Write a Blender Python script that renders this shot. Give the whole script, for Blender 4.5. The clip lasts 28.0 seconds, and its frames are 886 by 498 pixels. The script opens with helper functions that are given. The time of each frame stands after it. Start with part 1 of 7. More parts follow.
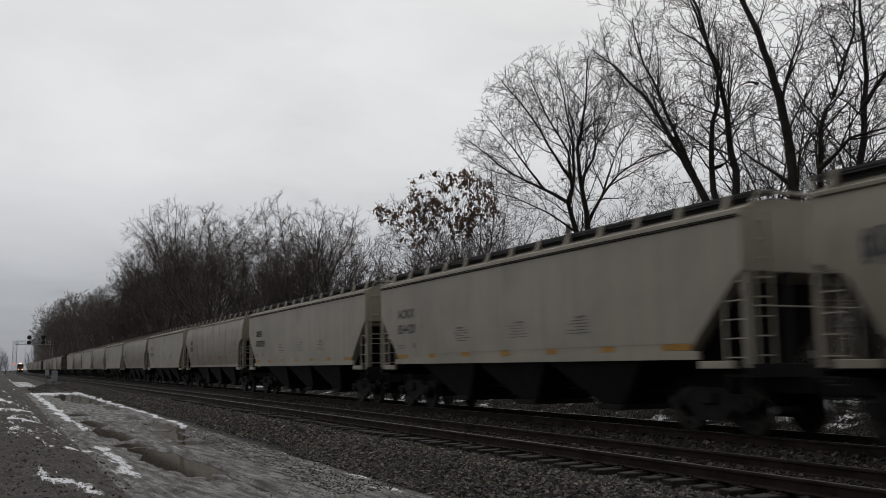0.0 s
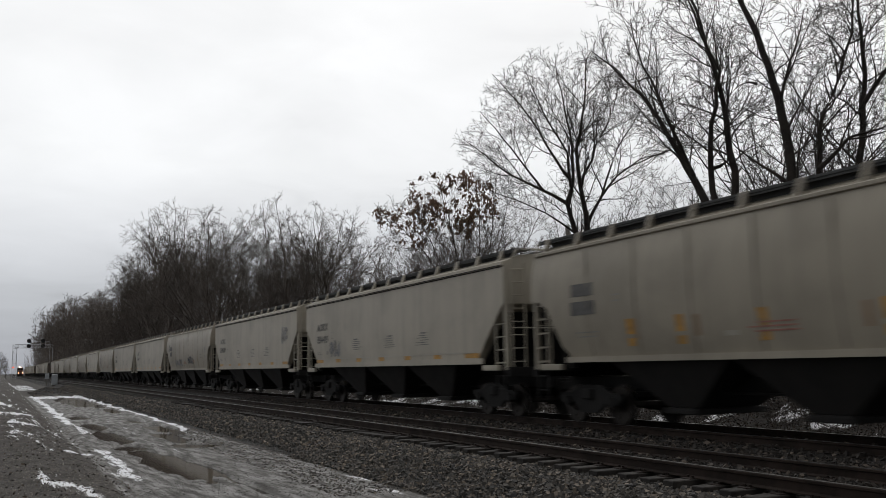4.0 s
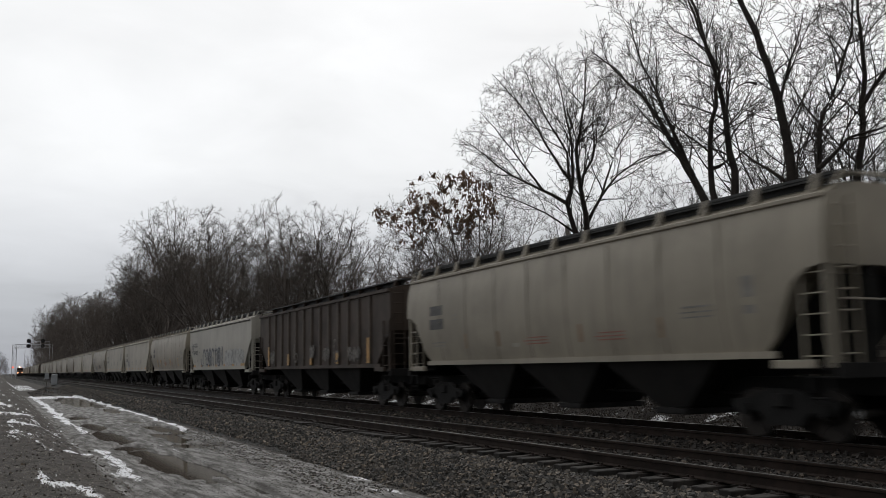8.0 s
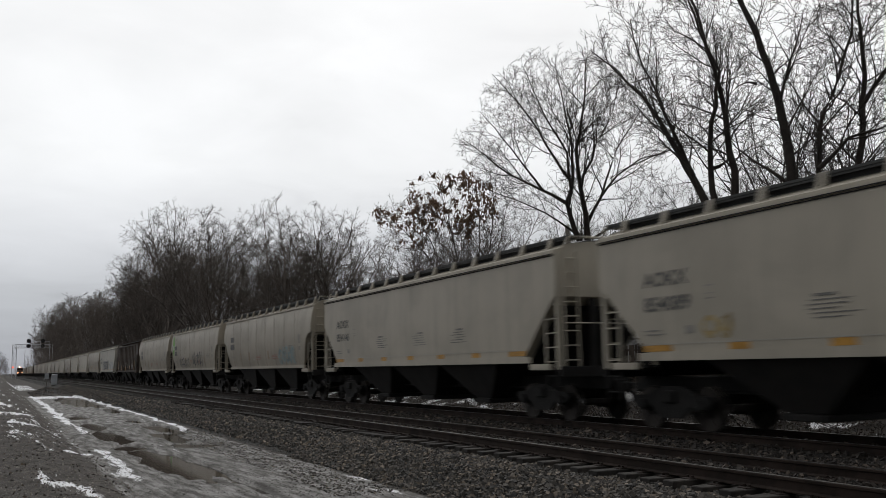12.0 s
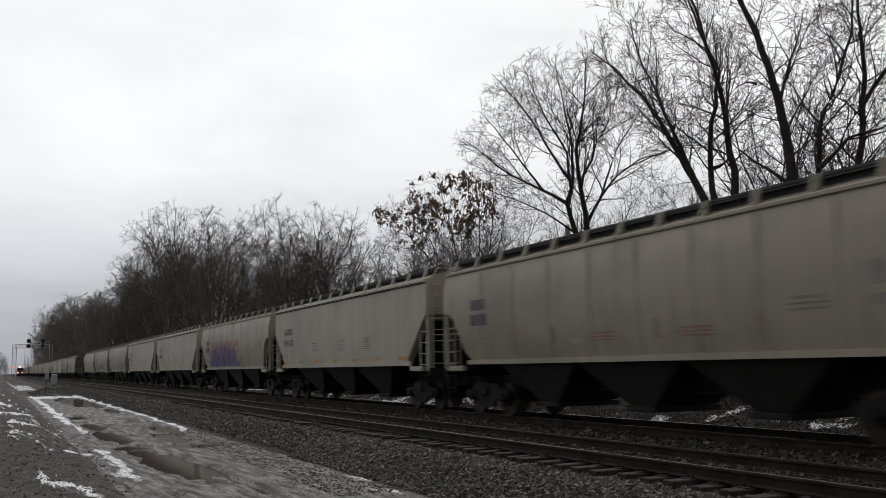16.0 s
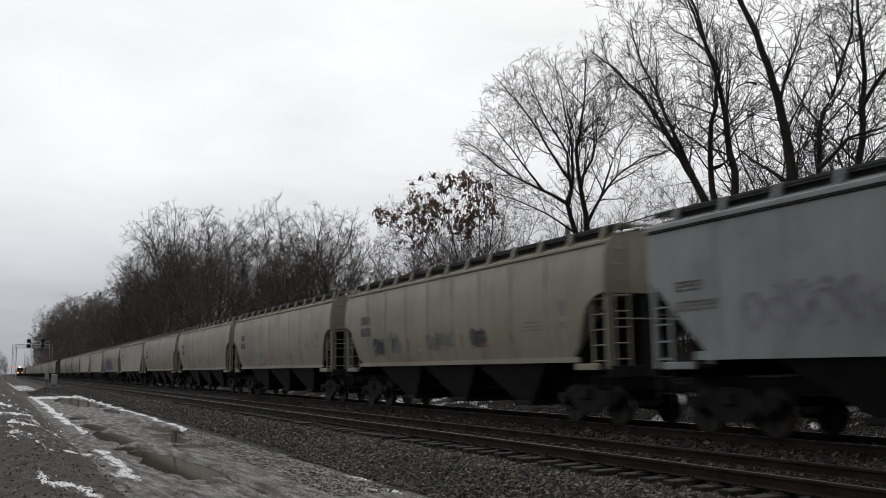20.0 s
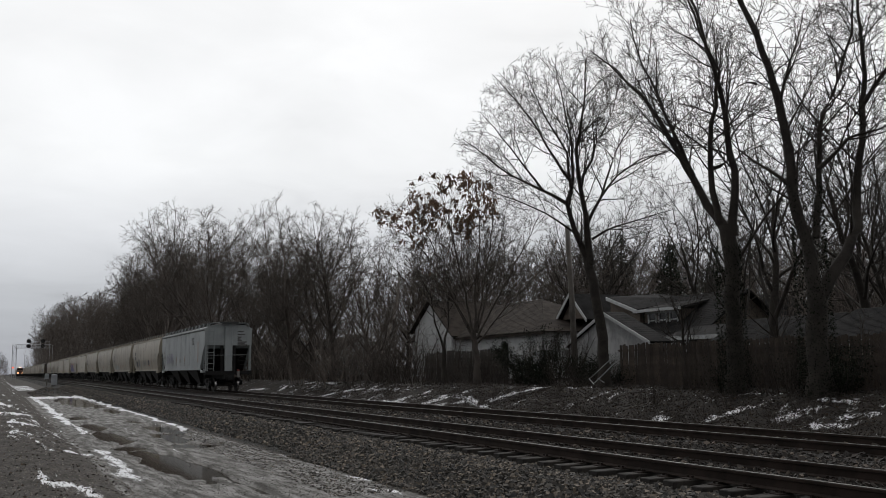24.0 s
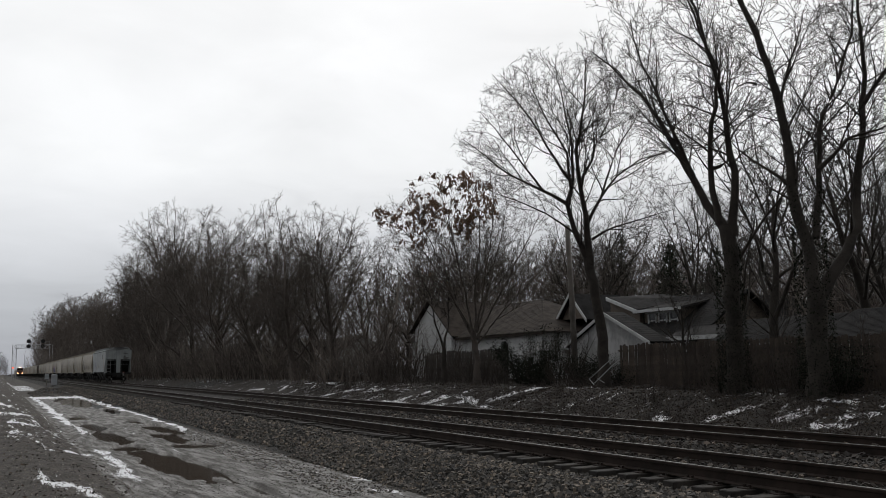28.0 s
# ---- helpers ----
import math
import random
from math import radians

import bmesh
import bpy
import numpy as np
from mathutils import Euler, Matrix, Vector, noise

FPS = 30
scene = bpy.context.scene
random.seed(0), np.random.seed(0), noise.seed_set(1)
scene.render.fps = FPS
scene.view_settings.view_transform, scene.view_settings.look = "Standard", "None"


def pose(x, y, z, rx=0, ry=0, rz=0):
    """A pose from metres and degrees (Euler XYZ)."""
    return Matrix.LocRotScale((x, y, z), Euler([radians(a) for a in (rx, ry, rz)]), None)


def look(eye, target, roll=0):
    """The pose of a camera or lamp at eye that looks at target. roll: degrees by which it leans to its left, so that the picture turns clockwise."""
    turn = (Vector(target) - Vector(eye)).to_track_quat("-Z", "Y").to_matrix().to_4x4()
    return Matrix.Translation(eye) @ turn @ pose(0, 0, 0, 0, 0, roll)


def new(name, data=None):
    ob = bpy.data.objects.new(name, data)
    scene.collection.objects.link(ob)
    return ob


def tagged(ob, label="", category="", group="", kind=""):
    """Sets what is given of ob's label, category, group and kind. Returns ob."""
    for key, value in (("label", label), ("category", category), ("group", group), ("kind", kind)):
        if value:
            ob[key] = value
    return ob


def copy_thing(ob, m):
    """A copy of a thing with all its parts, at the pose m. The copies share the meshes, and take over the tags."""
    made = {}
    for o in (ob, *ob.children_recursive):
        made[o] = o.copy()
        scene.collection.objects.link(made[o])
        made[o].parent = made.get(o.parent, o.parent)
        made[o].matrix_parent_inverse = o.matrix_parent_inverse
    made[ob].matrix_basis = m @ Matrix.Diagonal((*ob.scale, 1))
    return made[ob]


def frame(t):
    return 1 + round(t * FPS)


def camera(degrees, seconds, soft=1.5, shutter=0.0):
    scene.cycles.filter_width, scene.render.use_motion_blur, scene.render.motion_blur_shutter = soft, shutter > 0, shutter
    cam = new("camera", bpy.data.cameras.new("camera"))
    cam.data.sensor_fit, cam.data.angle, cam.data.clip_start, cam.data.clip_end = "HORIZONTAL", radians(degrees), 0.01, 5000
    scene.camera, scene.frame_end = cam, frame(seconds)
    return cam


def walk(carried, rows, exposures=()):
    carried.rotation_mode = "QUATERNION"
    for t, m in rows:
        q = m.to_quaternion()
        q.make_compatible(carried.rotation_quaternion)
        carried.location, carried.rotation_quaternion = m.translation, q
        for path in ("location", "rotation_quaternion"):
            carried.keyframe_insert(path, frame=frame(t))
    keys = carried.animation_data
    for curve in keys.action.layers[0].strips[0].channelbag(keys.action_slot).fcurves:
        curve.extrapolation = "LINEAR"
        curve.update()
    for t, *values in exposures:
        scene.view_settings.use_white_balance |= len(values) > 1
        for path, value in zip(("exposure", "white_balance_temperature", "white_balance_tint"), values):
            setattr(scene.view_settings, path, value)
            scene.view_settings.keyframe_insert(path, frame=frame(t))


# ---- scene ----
# Metres; +Y runs along the railway away from the viewer, +X across it, z = 0 is the top of the rails.
NEAR, FAR = 9.571, 13.898          # centre lines of the two tracks
SPEED, SLOWING = 16.10, 0.0078     # train speed at 21 s and how it falls off
EYE = (0.0, 0.0, 1.427)


def aim(turn, tilt, roll):
    a, b = radians(26.509 + turn), radians(7.56 + tilt)
    d = Vector((math.sin(a) * math.cos(b), math.cos(a) * math.cos(b), math.sin(b)))
    return look(EYE, Vector(EYE) + 10 * d, -0.954 + roll)


cam = camera(53.195, 28.0, soft=0.5, shutter=0.5)
walk(cam, [(0.0, aim(-0.047, -0.10, 0.27)), (0.5, aim(0.02, -0.11, 0.25)), (1.0, aim(-0.125, -0.125, 0.05)),
           (1.5, aim(-0.11, -0.075, 0.02)), (2.0, aim(-0.06, -0.03, 0.0)), (3.0, aim(-0.05, -0.02, 0.0)),
           (3.5, aim(-0.03, 0, 0)), (5.5, aim(0, 0, 0)), (16.0, aim(0, 0, 0)), (28.0, aim(0, 0.02, 0))],
     exposures=[(0.0, -0.34), (0.5, -0.17), (1.0, 0.02), (1.5, 0.03), (2.0, 0.0), (28.0, 0.0)])

# ---- sky and light ----
world = bpy.data.worlds.new("overcast")
scene.world = world
world.use_nodes = True


class Nodes:
    """Short hand for building node trees."""

    def __init__(self, tree):
        self.tree = tree
        tree.nodes.clear()

    def add(self, kind, ins=None, **props):
        n = self.tree.nodes.new(kind)
        if "operation" in props:
            n.operation = props["operation"]
        if "data_type" in props:
            n.data_type = props["data_type"]
        if "blend_type" in props:
            n.blend_type = props["blend_type"]
        if "interpolation_type" in props:
            n.interpolation_type = props["interpolation_type"]
        if "attribute_name" in props:
            n.attribute_name = props["attribute_name"]
        if "sky_type" in props:
            n.sky_type, n.sun_disc = props["sky_type"], props["sun_disc"]
            n.sun_elevation, n.sun_rotation = props["sun_elevation"], props["sun_rotation"]
        for k, v in (ins or {}).items():
            if isinstance(v, bpy.types.NodeSocket):
                self.tree.links.new(v, n.inputs[k])
            else:
                n.inputs[k].default_value = v
        return n

    def math(self, op, a, b=0.0, c=0.0):
        return self.add("ShaderNodeMath", {0: a, 1: b, 2: c}, operation=op).outputs[0]

    def mix(self, f, a, b, blend="MIX"):
        n = self.add("ShaderNodeMix", {0: f, 6: a, 7: b}, data_type="RGBA", blend_type=blend)
        return n.outputs[2]

    def noise(self, vec, scale, detail=4.0, rough=0.55, dist=0.0):
        return self.add("ShaderNodeTexNoise", {"Vector": vec, "Scale": scale, "Detail": detail, "Roughness": rough, "Distortion": dist}).outputs[0]

    def ramp(self, f, stops, interp="LINEAR"):
        n = self.add("ShaderNodeValToRGB", {0: f})
        n.color_ramp.interpolation = interp
        e = n.color_ramp.elements
        while len(e) < len(stops):
            e.new(0.5)
        for el, (p, c) in zip(e, stops):
            el.position = p
            el.color = (c, c, c, 1) if isinstance(c, (int, float)) else (*c, 1)
        return n.outputs[0]

    def step(self, f, lo, hi):
        n = self.add("ShaderNodeMapRange", {0: f, 1: lo, 2: hi, 3: 0.0, 4: 1.0}, interpolation_type="SMOOTHSTEP")
        return n.outputs[0]


w = Nodes(world.node_tree)
direction = w.add("ShaderNodeTexCoord").outputs["Generated"]
sep = w.add("ShaderNodeSeparateXYZ", {0: direction})
height = w.math("MAXIMUM", sep.outputs[2], 0.0)
flat = w.math("ADD", height, 0.16)
deck = w.add("ShaderNodeCombineXYZ", {0: w.math("DIVIDE", sep.outputs[0], flat), 1: w.math("DIVIDE", sep.outputs[1], flat), 2: 0.0}).outputs[0]
broad = w.noise(deck, 0.55, 5.0, 0.5, 0.3)
fine = w.noise(deck, 2.2, 5.0, 0.55, 0.5)
cover = w.math("ADD", w.math("MULTIPLY", broad, 0.75), w.math("MULTIPLY", fine, 0.25))
shade = w.ramp(cover, [(0.34, 0.74), (0.46, 0.90), (0.58, 1.0)])
rise = w.ramp(height, [(0.0, (0.36, 0.38, 0.43)), (0.06, (0.50, 0.52, 0.56)), (0.14, (0.78, 0.795, 0.825)), (0.22, (0.98, 0.99, 1.0)), (0.5, (1.06, 1.06, 1.06))])
# the cloud is thinnest, and brightest, towards the low hidden sun
lit = w.add("ShaderNodeVectorMath", {0: direction, 1: (math.sin(radians(40)) * 0.9, math.cos(radians(40)) * 0.9, 0.42)}, operation="DOT_PRODUCT").outputs["Value"]
side = w.ramp(w.math("ADD", w.math("MULTIPLY", lit, 0.5), 0.5), [(0.0, 0.26), (0.45, 0.385), (0.70, 0.84), (0.83, 1.0)])
cloud = w.mix(1.0, w.mix(1.0, rise, shade, "MULTIPLY"), side, "MULTIPLY")
nishita = w.add("ShaderNodeTexSky", sky_type="NISHITA", sun_disc=False, sun_elevation=radians(38), sun_rotation=radians(40)).outputs[0]
clear = w.mix(1.0, nishita, (0.1, 0.1, 0.1, 1), "MULTIPLY")
sky = w.mix(0.96, clear, cloud)
w.add("ShaderNodeOutputWorld", {0: w.add("ShaderNodeBackground", {0: sky, 1: 1.0}).outputs[0]})

sun = new("sun", bpy.data.lights.new("sun", "SUN"))
sun.data.energy, sun.data.angle, sun.data.color = 0.5, radians(25), (1.0, 0.97, 0.93)
sun.matrix_world = look((0, 0, 60), Vector((0, 0, 60)) - Vector((math.cos(radians(38)) * math.sin(radians(40)), math.cos(radians(38)) * math.cos(radians(40)), math.sin(radians(38)))))

# ---- materials ----


def material(name, colour, rough=0.7, vary=0.25, scale=3.0, grain=40.0, grit=0.15, bump=0.2, metal=0.0, streak=0.0, second=None, spec=0.5, spread=0.0):
    """A surface with variation at two scales: stains (scale) and grain, optional vertical streaks and a second colour."""
    m = bpy.data.materials.new(name)
    m.use_nodes = True
    n = Nodes(m.node_tree)
    co = n.add("ShaderNodeTexCoord").outputs["Object"]
    big = n.noise(co, scale, 5.0, 0.6, 0.4)
    small = n.noise(co, grain, 3.0, 0.6)
    col = (*colour, 1)
    alt = (*(second or [c * (1 - vary * 1.6) for c in colour]), 1)
    c = n.mix(n.step(big, 0.38, 0.68), col, alt)
    if streak:
        stretched = n.add("ShaderNodeMapping", {"Vector": co, "Scale": (2.2, 2.2, 0.18)}).outputs[0]
        s = n.step(n.noise(stretched, 1.6, 6.0, 0.65), 0.42, 0.8)
        c = n.mix(n.math("MULTIPLY", s, streak), c, (*[v * 0.45 for v in colour], 1))
    g = n.math("ADD", 1.0 - grit, n.math("MULTIPLY", small, 2 * grit))
    c = n.mix(1.0, c, n.add("ShaderNodeCombineColor", {0: g, 1: g, 2: g}).outputs[0], "MULTIPLY")
    if spread:
        r = n.add("ShaderNodeObjectInfo").outputs["Random"]
        k = n.math("ADD", 1.0 - spread, n.math("MULTIPLY", r, 2 * spread))
        c = n.mix(1.0, c, n.add("ShaderNodeCombineColor", {0: k, 1: k, 2: k}).outputs[0], "MULTIPLY")
    ro = n.math("ADD", rough - 0.08, n.math("MULTIPLY", big, 0.16))
    ins = {"Base Color": c, "Roughness": ro, "Metallic": metal, "Specular IOR Level": spec}
    if bump:
        ins["Normal"] = n.add("ShaderNodeBump", {"Strength": bump, "Distance": 0.01, "Height": small}).outputs[0]
    n.add("ShaderNodeOutputMaterial", {0: n.add("ShaderNodeBsdfPrincipled", ins).outputs[0]})
    return m


def glow(name, colour, strength):
    m = bpy.data.materials.new(name)
    m.use_nodes = True
    n = Nodes(m.node_tree)
    n.add("ShaderNodeOutputMaterial", {0: n.add("ShaderNodeEmission", {0: (*colour, 1), 1: strength}).outputs[0]})
    return m


def ground_material():
    """Earth, ballast, wet mud, leaf litter and snow, chosen by the masks stored on the sheet."""
    m = bpy.data.materials.new("ground_mix")
    m.use_nodes = True
    n = Nodes(m.node_tree)
    co = n.add("ShaderNodeTexCoord").outputs["Object"]
    mask = {k: n.add("ShaderNodeAttribute", attribute_name=k).outputs["Fac"] for k in ("snow", "ballast", "mud", "litter")}
    n1, n2, n3 = n.noise(co, 0.9, 6.0, 0.65), n.noise(co, 5.5, 6.0, 0.7), n.noise(co, 26.0, 4.0, 0.7)
    xyz = n.add("ShaderNodeSeparateXYZ", {0: co})
    gx, gy = xyz.outputs[0], xyz.outputs[1]
    # grain that runs along the road, and grain that runs up the far bank
    along = n.add("ShaderNodeCombineXYZ", {0: n.math("MULTIPLY", n.math("ADD", gx, n.math("MULTIPLY", gy, 0.06)), 6.0), 1: n.math("MULTIPLY", gy, 0.7), 2: 0.0}).outputs[0]
    across = n.add("ShaderNodeCombineXYZ", {0: n.math("SUBTRACT", n.math("MULTIPLY", gy, 4.2), n.math("MULTIPLY", gx, 1.7)), 1: n.math("ADD", n.math("MULTIPLY", gx, 0.9), n.math("MULTIPLY", gy, 0.36)), 2: 0.0}).outputs[0]
    rut = n.noise(along, 1.0, 6.0, 0.62)
    slope = n.noise(across, 2.4, 7.0, 0.72)
    stones = n.add("ShaderNodeTexVoronoi", {"Vector": co, "Scale": 17.0, "Randomness": 1.0})
    stone_tone = n.ramp(n.add("ShaderNodeSeparateColor", {0: stones.outputs["Color"]}).outputs[0], [(0.0, (0.022, 0.021, 0.020)), (0.6, (0.048, 0.045, 0.042)), (1.0, (0.11, 0.098, 0.088))])
    gap = n.step(stones.outputs["Distance"], 0.62, 0.2)
    stone = n.mix(gap, (0.012, 0.011, 0.010, 1), stone_tone)
    bed = n.math("MULTIPLY", n.math("MULTIPLY", n.step(gx, 8.6, 9.3), n.step(gx, 16.6, 15.8)), 0.75)
    stone = n.mix(bed, stone, (0.014, 0.011, 0.009, 1))   # oily brown track bed
    earth = n.mix(n.step(n2, 0.3, 0.7), (0.030, 0.026, 0.022, 1), (0.165, 0.143, 0.119, 1))
    earth = n.mix(n.math("MULTIPLY", n.step(n1, 0.45, 0.62), 0.6), earth, (0.055, 0.048, 0.041, 1))
    clod = n.noise(co, 11.0, 5.0, 0.75)
    earth = n.mix(n.math("MULTIPLY", n.step(clod, 0.44, 0.58), 0.8), earth, (0.030, 0.026, 0.023, 1))
    earth = n.mix(n.step(n3, 0.46, 0.6), earth, (0.020, 0.017, 0.015, 1))
    earth = n.mix(n.math("MULTIPLY", n.step(clod, 0.40, 0.30), 0.5), earth, (0.17, 0.152, 0.13, 1))
    leaves = n.mix(n.step(n2, 0.3, 0.7), (0.007, 0.0055, 0.004, 1), (0.050, 0.033, 0.022, 1))
    leaves = n.mix(n.step(n3, 0.44, 0.56), leaves, (0.005, 0.004, 0.003, 1))
    mud = n.mix(n.step(rut, 0.34, 0.66), (0.060, 0.056, 0.050, 1), (0.18, 0.172, 0.16, 1))
    mud = n.mix(n.math("MULTIPLY", n.step(n2, 0.5, 0.66), 0.8), mud, (0.036, 0.032, 0.028, 1))
    mud = n.mix(n.math("MULTIPLY", n.step(clod, 0.52, 0.62), 0.6), mud, (0.045, 0.041, 0.036, 1))
    mud = n.mix(n.math("MULTIPLY", n.step(n3, 0.48, 0.64), 0.75), mud, (0.035, 0.032, 0.028, 1))
    soft = n.math("MULTIPLY", n.math("SUBTRACT", n2, 0.5), 0.5)

    def cut(k, at=0.5, by=0.12):
        return n.step(n.math("ADD", mask[k], soft), at - by, at + by)

    c = n.mix(cut("litter"), earth, leaves)
    c = n.mix(cut("mud"), c, mud)
    c = n.mix(cut("ballast"), c, stone)
    streak = n.math("ADD", n.math("MULTIPLY", rut, n.math("SUBTRACT", 1.0, mask["litter"])), n.math("MULTIPLY", slope, mask["litter"]))
    torn = n.math("ADD", n.math("MULTIPLY", n.math("SUBTRACT", streak, 0.5), 2.0), n.math("MULTIPLY", n.math("SUBTRACT", n3, 0.5), 1.3))
    s_cut = n.step(n.math("ADD", mask["snow"], n.math("MULTIPLY", torn, n.step(mask["snow"], 0.02, 0.3))), 0.49, 0.59)
    c = n.mix(s_cut, c, n.mix(n2, (0.72, 0.73, 0.76, 1), (0.88, 0.89, 0.91, 1)))
    wet = n.math("MULTIPLY", n.step(rut, 0.34, 0.62), 0.42)
    dry = n.math("SUBTRACT", 0.92, n.math("MULTIPLY", n.math("MULTIPLY", cut("mud"), wet), n.math("SUBTRACT", 1.0, s_cut)))
    hgt = n.math("ADD", n.math("MULTIPLY", n.math("MULTIPLY", gap, cut("ballast")), 0.7), n.math("ADD", n.math("MULTIPLY", n3, 0.35), n.math("MULTIPLY", n2, n.math("SUBTRACT", 0.7, n.math("MULTIPLY", cut("mud"), 0.6)))))
    rough_by = n.math("SUBTRACT", 0.8, n.math("MULTIPLY", n.math("MULTIPLY", cut("mud"), wet), 0.6))
    bump = n.add("ShaderNodeBump", {"Strength": rough_by, "Distance": 0.05, "Height": hgt}).outputs[0]
    n.add("ShaderNodeOutputMaterial", {0: n.add("ShaderNodeBsdfPrincipled", {"Base Color": c, "Roughness": dry, "Normal": bump}).outputs[0]})
    return m


def leaf_material():
    """Thin withered leaves that let some of the sky's light through."""
    m = bpy.data.materials.new("withered_brown_leaf")
    m.use_nodes = True
    n = Nodes(m.node_tree)
    co = n.add("ShaderNodeTexCoord").outputs["Object"]
    c = n.mix(n.noise(co, 3.0, 4.0), (0.13, 0.085, 0.06, 1), (0.24, 0.16, 0.11, 1))
    c = n.mix(n.math("MULTIPLY", n.noise(co, 40.0, 3.0), 0.5), c, (0.06, 0.035, 0.025, 1))
    face = n.add("ShaderNodeBsdfPrincipled", {"Base Color": c, "Roughness": 0.8}).outputs[0]
    n.add("ShaderNodeOutputMaterial", {0: n.add("ShaderNodeMixShader", {0: 0.6, 1: face, 2: n.add("ShaderNodeBsdfTranslucent", {0: c}).outputs[0]}).outputs[0]})
    return m


def water_material():
    m = bpy.data.materials.new("puddle_water")
    m.use_nodes = True
    n = Nodes(m.node_tree)
    co = n.add("ShaderNodeTexCoord").outputs["Object"]
    silt = n.mix(n.noise(co, 1.3, 4.0), (0.045, 0.036, 0.028, 1), (0.075, 0.06, 0.047, 1))
    bump = n.add("ShaderNodeBump", {"Strength": 0.012, "Distance": 0.01, "Height": n.noise(co, 9.0, 2.0)}).outputs[0]
    n.add("ShaderNodeOutputMaterial", {0: n.add("ShaderNodeBsdfPrincipled", {"Base Color": silt, "Roughness": 0.06, "IOR": 1.33, "Normal": bump}).outputs[0]})
    return m


GROUND = ground_material()
WATER = water_material()
BEIGE = material("beige_wagon_paint", (0.475, 0.434, 0.356), 0.5, 0.12, 0.35, 60, 0.06, 0.03, streak=0.34)
TAN = material("tan_wagon_paint", (0.388, 0.347, 0.276), 0.5, 0.14, 0.35, 60, 0.06, 0.03, streak=0.36)
PALE = material("pale_grey_wagon_paint", (0.47, 0.445, 0.385), 0.5, 0.10, 0.35, 60, 0.05, 0.03, streak=0.25)
BLUEGREY = material("blue_grey_wagon_paint", (0.362, 0.388, 0.392), 0.5, 0.16, 0.5, 60, 0.06, 0.03, streak=0.5)
BROWN = material("rusty_brown_wagon_paint", (0.068, 0.048, 0.036), 0.7, 0.35, 0.6, 60, 0.1, 0.05, streak=0.4)
SEAM = material("stained_weld_seam", (0.285, 0.252, 0.20), 0.6, 0.3, 1.5, 60, 0.1, 0.0)
RIBPAINT = material("worn_brown_rib_paint", (0.10, 0.075, 0.058), 0.7, 0.35, 0.8, 60, 0.1, 0.05, streak=0.3)
# grime, darkened further so that the colour carries the shade under wagons and in their ends
GRIME_SHADE = material("underframe_grime_and_shade", (0.0095, 0.0085, 0.008), 0.85, 0.3, 2.0, 50, 0.2, 0.1)
# hopper and slope sheets: shade beneath the body is put into this near-black colour
HOPPER = material("shade_dark_hopper_sheet", (0.0125, 0.0105, 0.0095), 0.85, 0.3, 1.2, 50, 0.15, 0.05)
GRATING = material("dark_roof_grating", (0.045, 0.047, 0.047), 0.6, 0.3, 2.0, 40, 0.2, 0.1)
STEEL = material("worn_wheel_steel", (0.045, 0.038, 0.034), 0.6, 0.4, 3.0, 60, 0.2, 0.05, metal=0.6)
BRIGHT = material("polished_tread", (0.5, 0.49, 0.48), 0.25, 0.1, 5.0, 60, 0.1, 0.0, metal=1.0)
MARK = material("faded_dark_lettering", (0.13, 0.128, 0.125), 0.7, 0.2, 3.0, 60, 0.2, 0.0)
FAINT = material("faint_grey_lettering", (0.30, 0.29, 0.27), 0.7, 0.2, 3.0, 60, 0.2, 0.0)
DIM = material("worn_grey_lettering", (0.21, 0.205, 0.195), 0.7, 0.2, 3.0, 60, 0.2, 0.0)
AMBER = material("amber_reflective_tape", (0.58, 0.30, 0.045), 0.4, 0.25, 6.0, 60, 0.1, 0.0)
REDMARK = material("faded_red_lettering", (0.42, 0.20, 0.16), 0.7, 0.2, 3.0, 60, 0.2, 0.0)
RAIL = material("rusty_rail_side", (0.031, 0.021, 0.0165), 0.85, 0.35, 2.0, 60, 0.2, 0.1, spec=0.25)
RAILTOP = material("polished_rail_head", (0.15, 0.145, 0.14), 0.42, 0.3, 0.8, 60, 0.15, 0.0, metal=0.9)
TIE = material("creosoted_tie_wood", (0.030, 0.025, 0.021), 0.85, 0.4, 3.0, 45, 0.3, 0.3, spread=0.3)
BARK = material("dark_wet_bark", (0.042, 0.035, 0.029), 0.9, 0.3, 2.0, 40, 0.3, 0.3)
BARKB = material("brown_thicket_bark", (0.20, 0.168, 0.146), 0.9, 0.3, 1.5, 40, 0.25, 0.2)
BARKG = material("grey_far_bark", (0.125, 0.104, 0.09), 0.9, 0.25, 1.0, 40, 0.2, 0.2)
BARKP = material("pale_grey_bark", (0.21, 0.185, 0.165), 0.9, 0.25, 1.0, 40, 0.2, 0.2)
BRUSH = material("dark_wet_brush", (0.052, 0.040, 0.033), 0.9, 0.3, 1.5, 40, 0.25, 0.2, spread=0.25)
BARKL = material("dark_brown_bark", (0.100, 0.084, 0.073), 0.9, 0.3, 1.5, 40, 0.25, 0.2)
LEAF = leaf_material()
EVERGREEN = material("dark_evergreen_leaf", (0.018, 0.022, 0.014), 0.85, 0.4, 3.0, 40, 0.2, 0.1, spec=0.15)

# ---- builders ----


